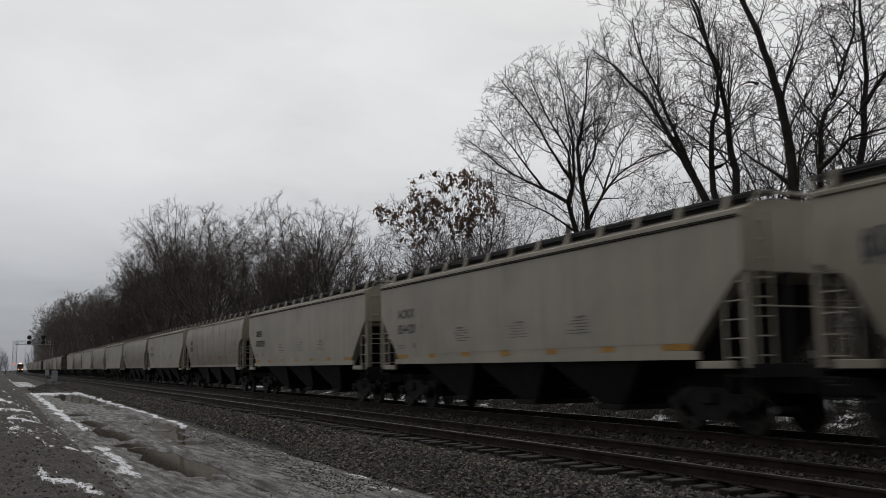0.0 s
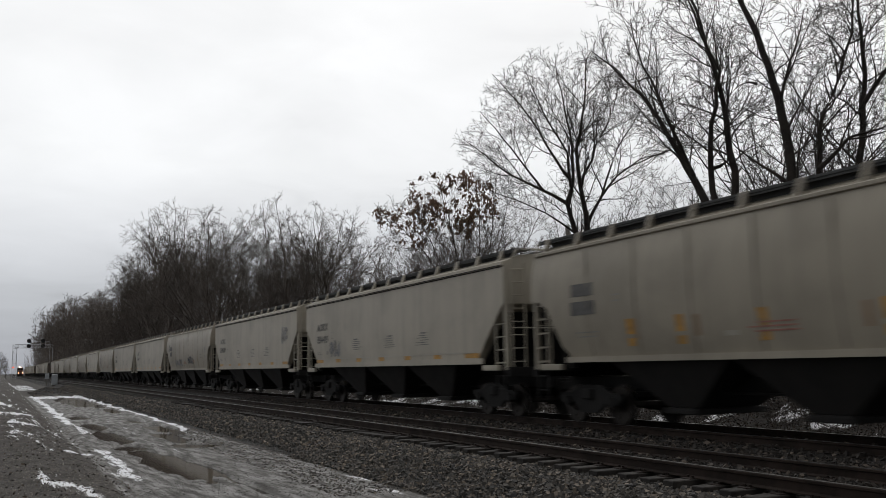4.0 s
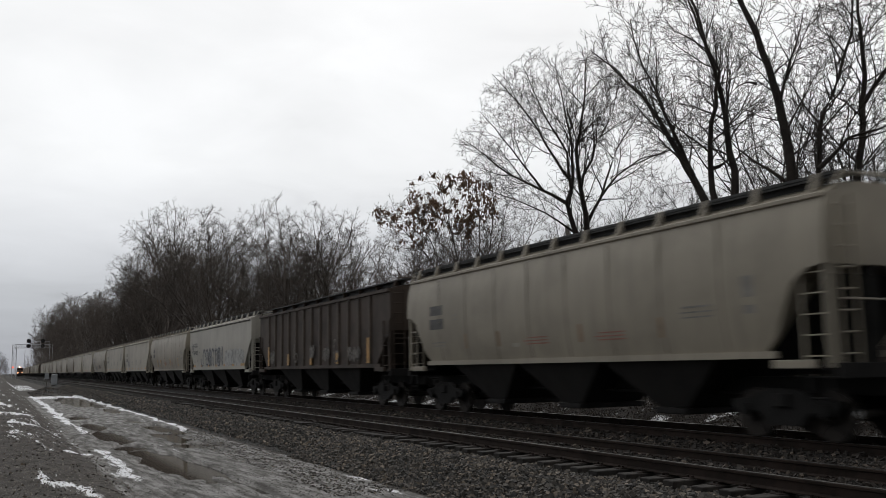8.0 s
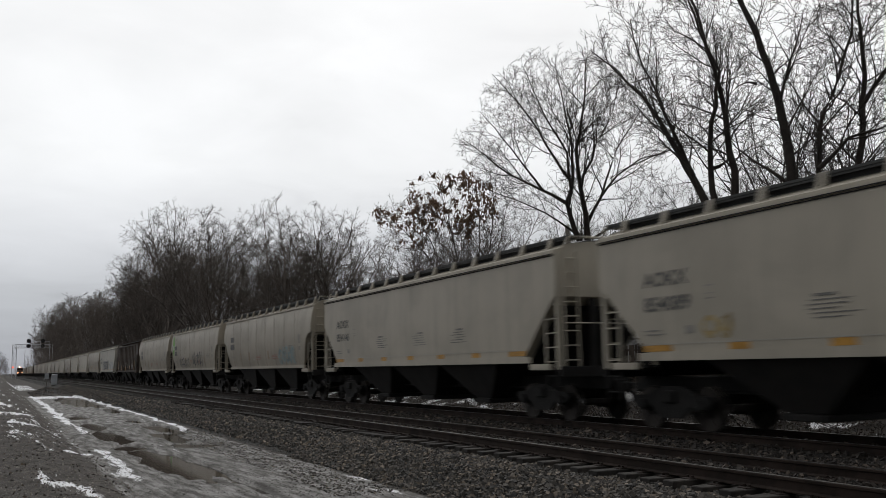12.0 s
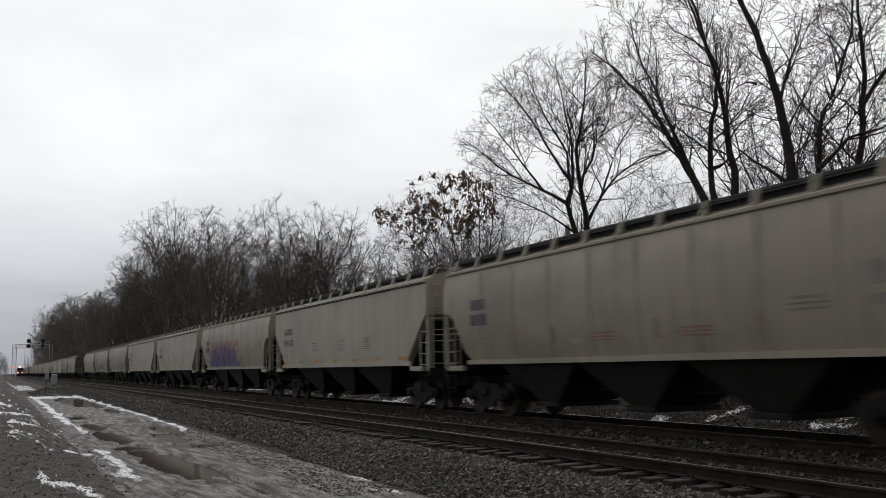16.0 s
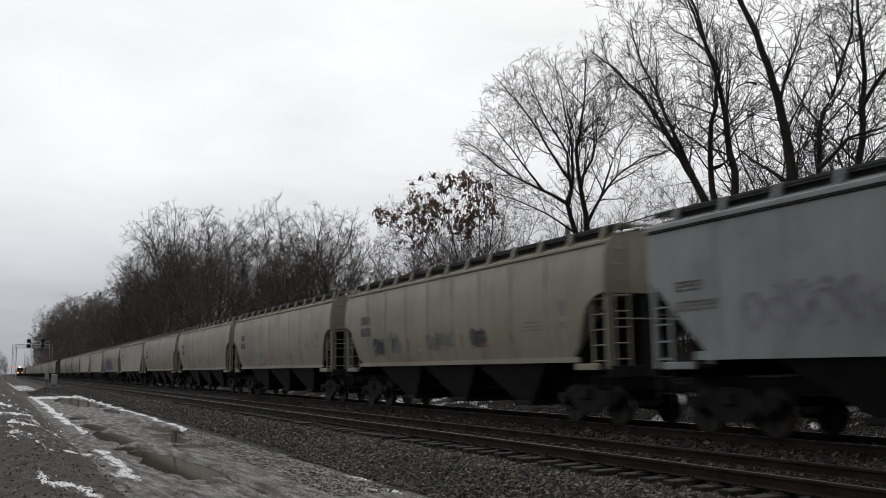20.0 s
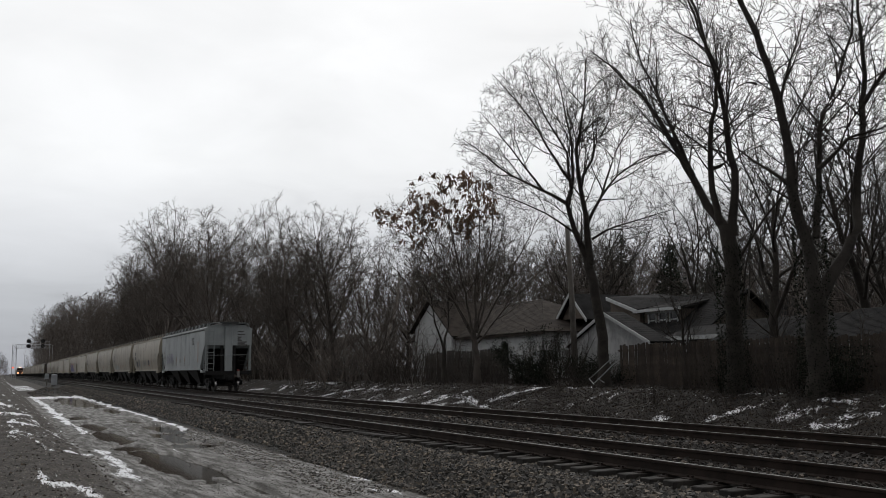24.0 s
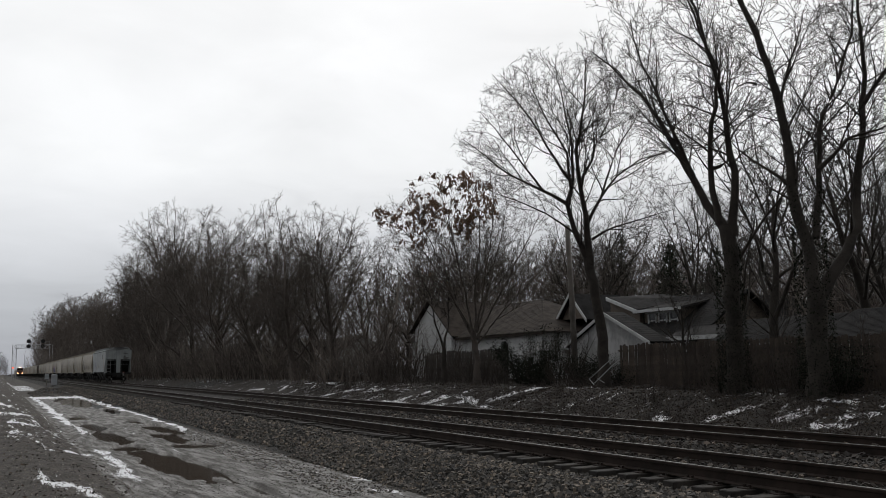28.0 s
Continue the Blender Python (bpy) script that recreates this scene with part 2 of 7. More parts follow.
class Shape:
    """Collects vertices and faces of one mesh."""

    def __init__(self):
        self.v, self.f = [], []

    def add(self, verts, faces):
        o = len(self.v)
        self.v.extend(verts)
        self.f.extend([tuple(i + o for i in q) for q in faces])
        return self

    def box(self, x0, x1, y0, y1, z0, z1, b=0.0):
        """A box with its edges cut off by b."""
        if b <= 0:
            vs = [(x, y, z) for x in (x0, x1) for y in (y0, y1) for z in (z0, z1)]
            return self.add(vs, [(0, 1, 3, 2), (4, 6, 7, 5), (0, 4, 5, 1), (2, 3, 7, 6), (0, 2, 6, 4), (1, 5, 7, 3)])
        loops = []
        for z, i in ((z0, b), (z0 + b, 0), (z1 - b, 0), (z1, b)):
            c = b
            a0, a1, b0, b1 = x0 + i, x1 - i, y0 + i, y1 - i
            loops.append([(a0 + c, b0, z), (a1 - c, b0, z), (a1, b0 + c, z), (a1, b1 - c, z), (a1 - c, b1, z), (a0 + c, b1, z), (a0, b1 - c, z), (a0, b0 + c, z)])
        return self.loft(loops)

    def loft(self, loops, caps=True, closed=True):
        n = len(loops[0])
        faces = []
        for k in range(len(loops) - 1):
            for i in range(n if closed else n - 1):
                j = (i + 1) % n
                faces.append((k * n + i, k * n + j, (k + 1) * n + j, (k + 1) * n + i))
        if caps:
            faces.append(tuple(reversed(range(n))))
            faces.append(tuple(range((len(loops) - 1) * n, len(loops) * n)))
        return self.add([p for l in loops for p in l], faces)

    def prism(self, outline, axis, a, b):
        """An outline (pairs) pushed along axis 0, 1 or 2 from a to b."""
        def at(p, d):
            q = list(p)
            q.insert(axis, d)
            return tuple(q)
        return self.loft([[at(p, a) for p in outline], [at(p, b) for p in outline]])

    def tube(self, pts, radii, sides=6, caps=True):
        pts = [Vector(p) for p in pts]
        loops = []
        for i, p in enumerate(pts):
            d = (pts[min(i + 1, len(pts) - 1)] - pts[max(i - 1, 0)]).normalized()
            u = d.cross(Vector((0, 0, 1)) if abs(d.z) < 0.9 else Vector((1, 0, 0))).normalized()
            v = d.cross(u)
            r = radii[i] if isinstance(radii, (list, tuple)) else radii
            loops.append([tuple(p + r * (math.cos(a) * u + math.sin(a) * v)) for a in [2 * math.pi * k / sides for k in range(sides)]])
        return self.loft(loops, caps)

    def disc(self, c, r, half, axis=0, sides=20):
        d = Vector((0, 0, 0))
        d[axis] = half
        return self.tube([Vector(c) - d, Vector(c) + d], r, sides)


def mesh_of(name, shape, mat, smooth=False):
    me = bpy.data.meshes.new(name)
    me.from_pydata(shape.v, [], shape.f)
    mats = mat if isinstance(mat, (list, tuple)) else [mat]
    for m in mats:
        me.materials.append(m)
    if smooth:
        me.polygons.foreach_set("use_smooth", [True] * len(me.polygons))
    me.update()
    return me


def part(name, shape, mat, parent, label="", smooth=False):
    """One mesh object under a thing or a part."""
    me = shape if isinstance(shape, bpy.types.Mesh) else mesh_of(name, shape, mat, smooth)
    ob = new(name, me)
    ob.parent = parent
    return tagged(ob, label)


def thing(name, label, category, group="", kind="", at=None, shape=None, mat=None, smooth=False):
    ob = new(name, mesh_of(name, shape, mat, smooth) if shape else None)
    if at is not None:
        ob.matrix_basis = at
    return tagged(ob, label, category, group, kind)

# ---- ground ----


def ease(v, a, b):
    t = np.clip((v - a) / (b - a), 0, 1)
    return t * t * (3 - 2 * t)


def waves(x, y, size, seed, octaves=4):
    """Smooth random relief from sums of turned sine waves, in -1 .. 1."""
    rng = np.random.RandomState(seed)
    out, amp, total = np.zeros_like(x), 1.0, 0.0
    for o in range(octaves):
        for k in range(5):
            a, p = rng.uniform(0, 2 * np.pi), rng.uniform(0, 2 * np.pi)
            f = 2 * np.pi / (size * rng.uniform(0.7, 1.4)) * 1.9 ** o
            out += amp * np.sin(f * (x * np.cos(a) + y * np.sin(a)) + p + 0.8 * np.sin(f * 0.7 * (x * np.sin(a) - y * np.cos(a))))
        total += amp * 2.4
        amp *= 0.6
    return np.clip(out / total, -1, 1)


# puddles on the track-side road: centre x, y, half width, half length, turn in degrees
PUDDLES = [(3.73, 22.4, 0.46, 3.4, -1.7), (4.27, 20.2, 0.12, 2.0, -1), (3.45, 27.4, 0.42, 0.8, 0), (3.5, 32.3, 0.42, 2.8, -2), (3.5, 39.3, 0.4, 2.2, 0), (3.5, 47.0, 0.42, 1.6, 0),
           (5.2, 74.0, 1.1, 13.0, -1), (5.8, 54.5, 0.35, 3.6, 2), (5.45, 41.8, 0.28, 1.4, 0), (5.65, 36.0, 0.42, 2.9, -3), (5.15, 31.5, 0.42, 2.3, -4), (5.25, 27.3, 0.6, 0.9, 0),
           (5.9, 27.2, 0.08, 1.5, 0), (4.34, 16.7, 0.10, 1.3, -3)]
WATER_Z = -0.785


def puddle_depth(x, y):
    d = np.zeros_like(x)
    if np.min(x) > 8:
        return d
    for i, (cx, cy, hw, hl, turn) in enumerate(PUDDLES):
        a = radians(turn)
        u = ((x - cx) * np.cos(a) - (y - cy) * np.sin(a)) / hw
        v = ((x - cx) * np.sin(a) + (y - cy) * np.cos(a)) / hl
        r = np.sqrt(u * u + v * v) * 0.86 + 0.30 * waves(x * 3, y, 3.0, 40 + i, 3)
        d = np.maximum(d, ease(r, 1.35, 0.55))
    return d


def ground_height(x, y):
    x, y = np.asarray(x, float), np.asarray(y, float)
    wob = 0.22 * waves(x * 0, y, 9.0, 3, 2)
    z = -0.42 - 0.30 * ease(x + wob, 0.9, 2.3)                      # bank by the road, road bed
    z = z + 0.41 * ease(x, 6.45, 7.9)                              # ballast shoulder
    z = z - 0.29 * ease(x, 15.6, 17.3)                              # far shoulder and ditch
    z = z + 1.05 * ease(x + 2 * wob, 17.4, 22.6)                    # bank up to the gardens
    z = z + (0.06 - 0.04 * ease(x, 1.8, 2.4) * (1 - ease(x, 8, 16))) * waves(x, y, 5.0, 5, 4) * (1 - ease(x, 6.3, 7.6) * (1 - ease(x, 16.3, 17.8)))
    z = z - 0.016 * np.abs(waves(x * 6, y * 0.6, 4.0, 6, 3)) * ease(x, 1.8, 2.4) * (1 - ease(x, 6.0, 6.6))   # wheel ruts
    z = z + 0.122 * ease(x, 8.75, 9.05) * (1 - ease(x, 15.4, 15.8))
    z = z + 0.6 * ease(y, 90, 98) * (1 - ease(y, 103, 112)) * ease(x, 2.6, 4.4) * (1 - ease(x, 4.8, 6.6))   # gravel heap
    z = z + 0.75 * ease(y, 44, 75) * (1 - ease(x, 0.2, 2.4))         # higher ground beside the road
    z = z + 0.5 * ease(x, 26, 60)
    z = z + 0.045 * waves(x, y, 0.9, 7, 3) * ((1 - ease(x, 1.6, 2.3)) + ease(x, 17.4, 18.4) * (1 - ease(x, 24, 26))) * (1 - ease(y, 60, 80))   # lumps of earth
    z = z - 0.15 * puddle_depth(x, y)
    return z


# old snow beside the road: from x, y to x, y, half width
DRIFTS = [(2.62, 25.6, 2.54, 19.8, 0.21), (0.75, 17.9, 1.4, 15.2, 0.15), (2.75, 92, 2.8, 68, 0.30), (2.8, 70, 2.72, 44, 0.27), (2.72, 45, 2.88, 35, 0.16),
          (0.38, 38.1, 2.18, 36.4, 0.12), (0.25, 32.6, 0.72, 30.9, 0.09), (0.72, 30.9, 1.2, 24.0, 0.06), (1.6, 24.8, 2.25, 25.5, 0.05), (0.1, 47.7, 1.2, 44.6, 0.14), (-0.3, 57, 0.5, 53, 0.2),
          (6.45, 92, 6.5, 73, 0.22), (6.5, 73, 6.42, 57, 0.19), (6.42, 57, 6.46, 45.6, 0.17), (6.46, 45.6, 6.3, 34.8, 0.13)]
SLUSH = [(6.5, 23.4, 6.58, 21.5, 0.09), (6.55, 20.5, 6.52, 19.8, 0.06), (6.48, 18.4, 6.46, 16.9, 0.13), (5.99, 16.2, 6.25, 13.7, 0.05), (6.4, 15.1, 6.3, 14.8, 0.07), (5.98, 18.4, 5.94, 14.0, 0.03),
         (4.32, 42.0, 4.38, 24.0, 0.035), (5.8, 44.0, 6.13, 33.3, 0.035), (6.13, 33.0, 5.7, 25.0, 0.035), (2.83, 106, 7.1, 107, 0.12), (1.3, 34, 2.3, 29, 0.05), (0.9, 28.5, 1.9, 26.5, 0.04)]

BANK_SNOW = [(20.1, 40.6, 19.2, 34.4), (22.6, 37.3, 23.0, 36.0), (19.8, 35.4, 22.6, 34.6), (22.0, 31.8, 22.6, 31.4), (19.4, 23.2, 19.5, 23.2), (19.6, 21.1, 20.6, 20.5), (19.7, 18.4, 20.7, 18.1), (21.4, 18.4, 21.4, 17.4), (22.0, 22.5, 22.3, 20.9), (20.2, 16.6, 20.4, 16.1), (19.5, 16.9, 19.6, 16.2), (19.4, 77.1, 19.7, 73.6), (18.6, 67.0, 20.8, 70.5), (20.9, 69.4, 21.8, 61.7), (19.1, 56.3, 20.7, 53.2), (20.4, 51.8, 21.1, 48.6), (19.0, 45.7, 19.2, 43.5), (19.0, 40.5, 20.6, 39.2), (18.6, 38.0, 19.4, 36.4)]


def snow_mask(x, y):
    drift = waves((x + 0.15 * y) * 5.5, y * 0.42, 3.0, 11, 4)                         # long streaks beside the road
    lie = waves((0.93 * y - 0.37 * x) * 2.6, (0.93 * x + 0.37 * y) * 0.7, 3.0, 16, 4)   # streaks that run up the far bank
    blot = waves(x * 2.2, y * 0.8, 3.2, 18, 3)

    wob = 0.16 * waves(x * 0.6, y, 5.0, 71, 4)

    def streak(x0, y0, x1, y1, hw):
        """A drift along a line on the ground; it is drawn out seven times along the railway."""
        px, py, dx, dy = x - x0 + wob, (y - y0) / 7, x1 - x0, (y1 - y0) / 7
        t = np.clip((px * dx + py * dy) / (dx * dx + dy * dy), 0, 1)
        return np.exp(-((px - t * dx) ** 2 + (py - t * dy) ** 2) / (hw * hw))

    def slant(x0, y0, x1, y1):
        """Squared distance from a line up the bank, drawn out a little along the railway."""
        px, py, dx, dy = x - x0, (y - y0) / 1.8, x1 - x0, (y1 - y0) / 1.8
        t = np.clip((px * dx + py * dy) / (dx * dx + dy * dy + 1e-6), 0, 1)
        return (px - t * dx) ** 2 + (py - t * dy) ** 2

    drifts = np.maximum.reduce([streak(*d) for d in DRIFTS]) * (0.86 + 0.3 * blot + 0.12 * drift)
    slush = np.maximum.reduce([streak(*d) for d in SLUSH]) * (0.5 + 0.25 * blot)
    left = (1 - ease(x, 1.7, 2.4)) * ease(y, 25, 30) * (0.26 + 0.38 * drift - 0.10 * ease(y, 44, 60))
    flat = ease(y, 81, 85) * (1 - ease(y, 90, 92)) * ease(x, 2.5, 3) * (1 - ease(x, 6.2, 6.8)) * (0.75 + 0.3 * blot)
    behind = ease(y, 118, 130) * (1 - ease(y, 170, 190)) * ease(x, 0.5, 1.5) * (1 - ease(x, 4.0, 5.0)) * (0.6 + 0.4 * blot)
    whole = ease(x, 17.6, 18.4) * (1 - ease(x, 22.4, 23.4))
    bank = whole * (0.15 + 0.36 * lie + 0.12 * ease(y, 42, 45) * (1 - ease(y, 58, 75)))
    hung = whole * np.maximum.reduce([np.exp(-slant(*d) / 0.07) for d in BANK_SNOW]) * (0.74 + 0.5 * lie)
    return np.clip(np.maximum.reduce([drifts, slush, left, flat, behind, bank, hung]), 0, 1)


def spaced(parts):
    out = []
    for a, b, n in parts:
        out.extend(np.linspace(a, b, n, endpoint=False))
    return np.array(out + [parts[-1][1]])


def build_ground():
    xs = spaced([(-900, -100, 8), (-100, -10, 18), (-10, -1, 18), (-1, 7.8, 88), (7.8, 15.6, 14), (15.6, 24, 60), (24, 60, 24), (60, 200, 14), (200, 900, 7)])
    ys = spaced([(-300, -20, 10), (-20, 5, 16), (5, 14, 45), (14, 40, 150), (40, 90, 110), (90, 200, 60), (200, 600, 40), (600, 2500, 19)])
    X, Y = np.meshgrid(xs, ys)
    Z = ground_height(X, Y)
    nx, ny = len(xs), len(ys)
    verts = np.c_[X.ravel(), Y.ravel(), Z.ravel()]
    i = (np.arange(ny - 1)[:, None] * nx + np.arange(nx - 1)[None]).ravel()
    me = bpy.data.meshes.new("ground")
    me.from_pydata(verts.tolist(), [], np.c_[i, i + 1, i + nx + 1, i + nx].tolist())
    me.materials.append(GROUND)
    x, y = X.ravel(), Y.ravel()
    masks = {"snow": snow_mask(x, y),
             "ballast": ease(x, 6.3, 6.8) * (1 - ease(x, 16.6, 17.4)) + 0.9 * ease(y, 90, 96) * (1 - ease(y, 106, 114)) * ease(x, 2.4, 4),
             "mud": ease(x, 1.7, 2.3) * (1 - ease(x, 6.2, 6.7)) * (1 - ease(y, 88, 96)),
             "litter": ease(x, 17.0, 17.8)}
    for k, v in masks.items():
        me.attributes.new(k, "FLOAT", "POINT").data.foreach_set("value", np.clip(v, 0, 1).astype(np.float32))
    me.polygons.foreach_set("use_smooth", [True] * len(me.polygons))
    tagged(new("ground", me), "muddy winter ground with ballast, leaf litter and patches of old snow", "ground", kind="structure")


build_ground()


def build_puddles():
    for i, (cx, cy, hw, hl, turn) in enumerate(PUDDLES):
        n, a = 48, radians(turn)
        loop = []
        for k in range(n):
            t = 2 * math.pi * k / n
            u, v = 1.5 * hw * math.cos(t), 1.4 * hl * math.sin(t)
            loop.append((u * math.cos(a) + v * math.sin(a), -u * math.sin(a) + v * math.cos(a), 0.0))
        thing("puddle", "shallow brown puddle lying on the muddy track-side road", "puddle", "puddles on the road", at=pose(cx, cy, WATER_Z - 0.0012 * i),
              shape=Shape().add(loop, [tuple(range(n))]), mat=WATER)


build_puddles()

# ---- tracks ----
GAUGE = 1.505


def rail_shape(y0, y1):
    prof = [(-0.075, -0.18), (0.075, -0.18), (0.075, -0.168), (0.012, -0.148), (0.01, -0.05), (0.036, -0.04), (0.037, -0.012), (0.028, -0.003),
            (-0.028, -0.003), (-0.037, -0.012), (-0.036, -0.04), (-0.01, -0.05), (-0.012, -0.148), (-0.075, -0.168)]
    s = Shape()
    s.prism([(x, z) for x, z in prof], 1, y0, y1)
    return s


def build_track(name, cx, seed):
    rng = random.Random(seed)
    track = thing(name, "railway track of rusty rails on dark wooden ties", "track", kind="structure", at=pose(cx, 0, 0))
    for side in (-1, 1):
        r = part("rail", rail_shape(-40, 1500), RAIL, track)
        r.location.x = side * GAUGE / 2
        head = part("rail_head", Shape().box(-0.029, 0.029, -40, 1500, -0.003, 0.001), RAILTOP, r, "shiny worn running surface")
    tie = mesh_of("tie", Shape().box(-1.3, 1.3, -0.115, 0.115, -0.36, -0.185, 0.012), TIE)
    plate = mesh_of("tie_plate", Shape().box(-0.19, 0.19, -0.09, 0.09, -0.187, -0.172, 0.004).box(-0.11, -0.085, -0.06, -0.035, -0.175, -0.14).box(0.085, 0.11, 0.035, 0.06, -0.175, -0.14)
                    .box(-0.11, -0.085, 0.035, 0.06, -0.175, -0.14).box(0.085, 0.11, -0.06, -0.035, -0.175, -0.14), RAIL)
    for k in range(150):
        t = part("tie", tie, TIE, track)
        t.matrix_basis = pose(rng.uniform(-0.10, 0.10), 4.0 + k * 0.53 + rng.uniform(-0.04, 0.04), rng.uniform(-0.03, 0.004), 0, 0, rng.uniform(-1.2, 1.2))
        if k < 75:
            for side in (-1, 1):
                p = part("tie_plate", plate, RAIL, t)
                p.location.x = side * GAUGE / 2 - t.location.x
    rest = Shape()
    for k in range(150, 1000):
        y = 4.0 + k * 0.53
        rest.box(-1.3, 1.3, y - 0.115, y + 0.115, -0.36, -0.188)
    tagged(part("far_ties", rest, TIE, track), kind="stuff")


build_track("near_track", NEAR, 1)
build_track("far_track", FAR, 2)


def build_ballast():
    """Loose crushed stones on the shoulder and between the ties."""
    rng = np.random.RandomState(5)
    lite = bmesh.new()
    bmesh.ops.create_cube(lite, size=1.5)
    base2 = np.array([v.co[:] for v in lite.verts])
    quads = np.array([[v.index for v in f.verts] for f in lite.faces])
    lite.free()

    def scatter(name, label, n, xr, yr, size, verts, faces, sink=0.3, bias=1.0, mat=None):
        x = rng.uniform(*xr, n)
        y = yr[0] + (yr[1] - yr[0]) * rng.uniform(0, 1, n) ** bias
        s = size * rng.uniform(0.55, 1.35, n)
        z = ground_height(x, y) + s * sink
        rot = rng.uniform(0, 2 * np.pi, (n, 3))
        V = verts[None] * rng.uniform(0.72, 1.25, (n, len(verts), 1)) * rng.uniform(0.6, 1.2, (n, 1, 3))
        for ax in range(3):
            c, sn = np.cos(rot[:, ax])[:, None], np.sin(rot[:, ax])[:, None]
            a, b = (ax + 1) % 3, (ax + 2) % 3
            va, vb = V[..., a] * c - V[..., b] * sn, V[..., a] * sn + V[..., b] * c
            V[..., a], V[..., b] = va, vb
        V = V * s[:, None, None] + np.stack([x, y, z], -1)[:, None]
        F = faces[None] + (np.arange(n) * len(verts))[:, None, None]
        me = bpy.data.meshes.new(name)
        me.from_pydata(V.reshape(-1, 3).tolist(), [], F.reshape(-1, faces.shape[1]).tolist())
        me.materials.append(mat or GRAVEL)
        tagged(new(name, me), label, "ballast", kind="stuff")

    shoulder = "loose grey crushed ballast stones on the track shoulder"
    scatter("ballast_stones", shoulder, 15000, (6.5, 8.8), (6.5, 22), 0.036, base2, quads, bias=1.2)
    scatter("ballast_stones", shoulder, 9000, (6.72, 8.8), (20, 55), 0.042, base2, quads, bias=1.3)
    scatter("ballast_stones", shoulder, 6000, (6.75, 8.6), (50, 130), 0.06, base2, quads, bias=1.3)
    scatter("ballast_stones", "oily dark crushed ballast stones lying between the ties", 8000, (8.6, 12.4), (6.5, 40), 0.034, base2, quads, bias=1.3, mat=OILY)
    scatter("ballast_stones", "oily dark crushed ballast stones between the two tracks", 6000, (10.9, 16.8), (8, 50), 0.045, base2, quads, bias=1.2, mat=OILY)
    scatter("heap_gravel", "dark gravel heaped beside the relay cabinet", 900, (2.8, 6.4), (90, 112), 0.06, base2, quads, 0.2)
    scatter("bank_debris", "dark clods and small stones on the bank by the road", 15000, (-3.0, 2.4), (11.0, 50), 0.011, base2, quads, 0.1, 1.6, CLOD)
    leaf = np.array([(0, -1, 0.0), (0.55, -0.1, 0.25), (0, 1, 0.1), (-0.55, 0.1, 0.25)])
    pair = np.array([(0, 1, 2), (0, 2, 3)])
    scatter("leaf_litter", "dead brown leaves lying on the bank below the fence", 11000, (17.4, 23.2), (11.5, 34), 0.044, leaf, pair, 0.5, 1.1, DEADLEAF)
    scatter("leaf_litter", "dead brown leaves lying on the bank below the wood", 3500, (19.5, 23.6), (33, 70), 0.05, leaf, pair, 0.5, 1.2, DEADLEAF)
    scatter("leaf_litter", "dead leaves and clods on the bank by the road", 2500, (-2.5, 2.3), (11, 40), 0.03, leaf, pair, 0.4, 1.4, DEADLEAF)
    scatter("road_gravel", "fine gravel and grit trodden into the muddy road", 9000, (2.3, 6.2), (13.5, 40), 0.011, base2, quads, 0.0, 1.3, GRIT)
    scatter("road_gravel", "scattered small gravel pressed into the muddy road edge", 2200, (5.2, 6.7), (14.5, 34), 0.017, base2, quads, 0.05, 1.3)


def gravel_material(name, tones):
    m = bpy.data.materials.new(name)
    m.use_nodes = True
    n = Nodes(m.node_tree)
    r = n.add("ShaderNodeNewGeometry").outputs["Random Per Island"]
    c = n.ramp(r, tones)
    co = n.add("ShaderNodeTexCoord").outputs["Object"]
    k = n.math("ADD", 0.75, n.math("MULTIPLY", n.noise(co, 55, 3), 0.5))
    c = n.mix(1.0, c, n.add("ShaderNodeCombineColor", {0: k, 1: k, 2: k}).outputs[0], "MULTIPLY")
    n.add("ShaderNodeOutputMaterial", {0: n.add("ShaderNodeBsdfPrincipled", {"Base Color": c, "Roughness": 0.8}).outputs[0]})
    return m


GRAVEL = gravel_material("mixed_gravel", [(0.0, (0.029, 0.028, 0.027)), (0.45, (0.060, 0.055, 0.049)), (0.8, (0.100, 0.087, 0.073)), (1.0, (0.22, 0.18, 0.14))])
CLOD = gravel_material("earth_clods", [(0.0, (0.07, 0.063, 0.056)), (0.5, (0.15, 0.136, 0.12)), (0.85, (0.24, 0.216, 0.19)), (1.0, (0.34, 0.31, 0.275))])
OILY = gravel_material("oily_ballast", [(0.0, (0.012, 0.0095, 0.008)), (0.45, (0.024, 0.0195, 0.016)), (0.8, (0.046, 0.037, 0.030)), (1.0, (0.13, 0.104, 0.083))])
GRIT = gravel_material("road_grit", [(0.0, (0.05, 0.047, 0.043)), (0.5, (0.12, 0.113, 0.104)), (1.0, (0.25, 0.235, 0.215))])
DEADLEAF = gravel_material("dead_leaves", [(0.0, (0.012, 0.009, 0.007)), (0.5, (0.026, 0.019, 0.014)), (0.85, (0.055, 0.038, 0.027)), (1.0, (0.10, 0.07, 0.045))])
build_ballast()

# ---- the train ----
HALF = 8.55          # half length of a standard wagon body at the roof
LENGTHS = {"round": 18.62, "flat": 19.19, "ribbed": 19.3}   # over couplers


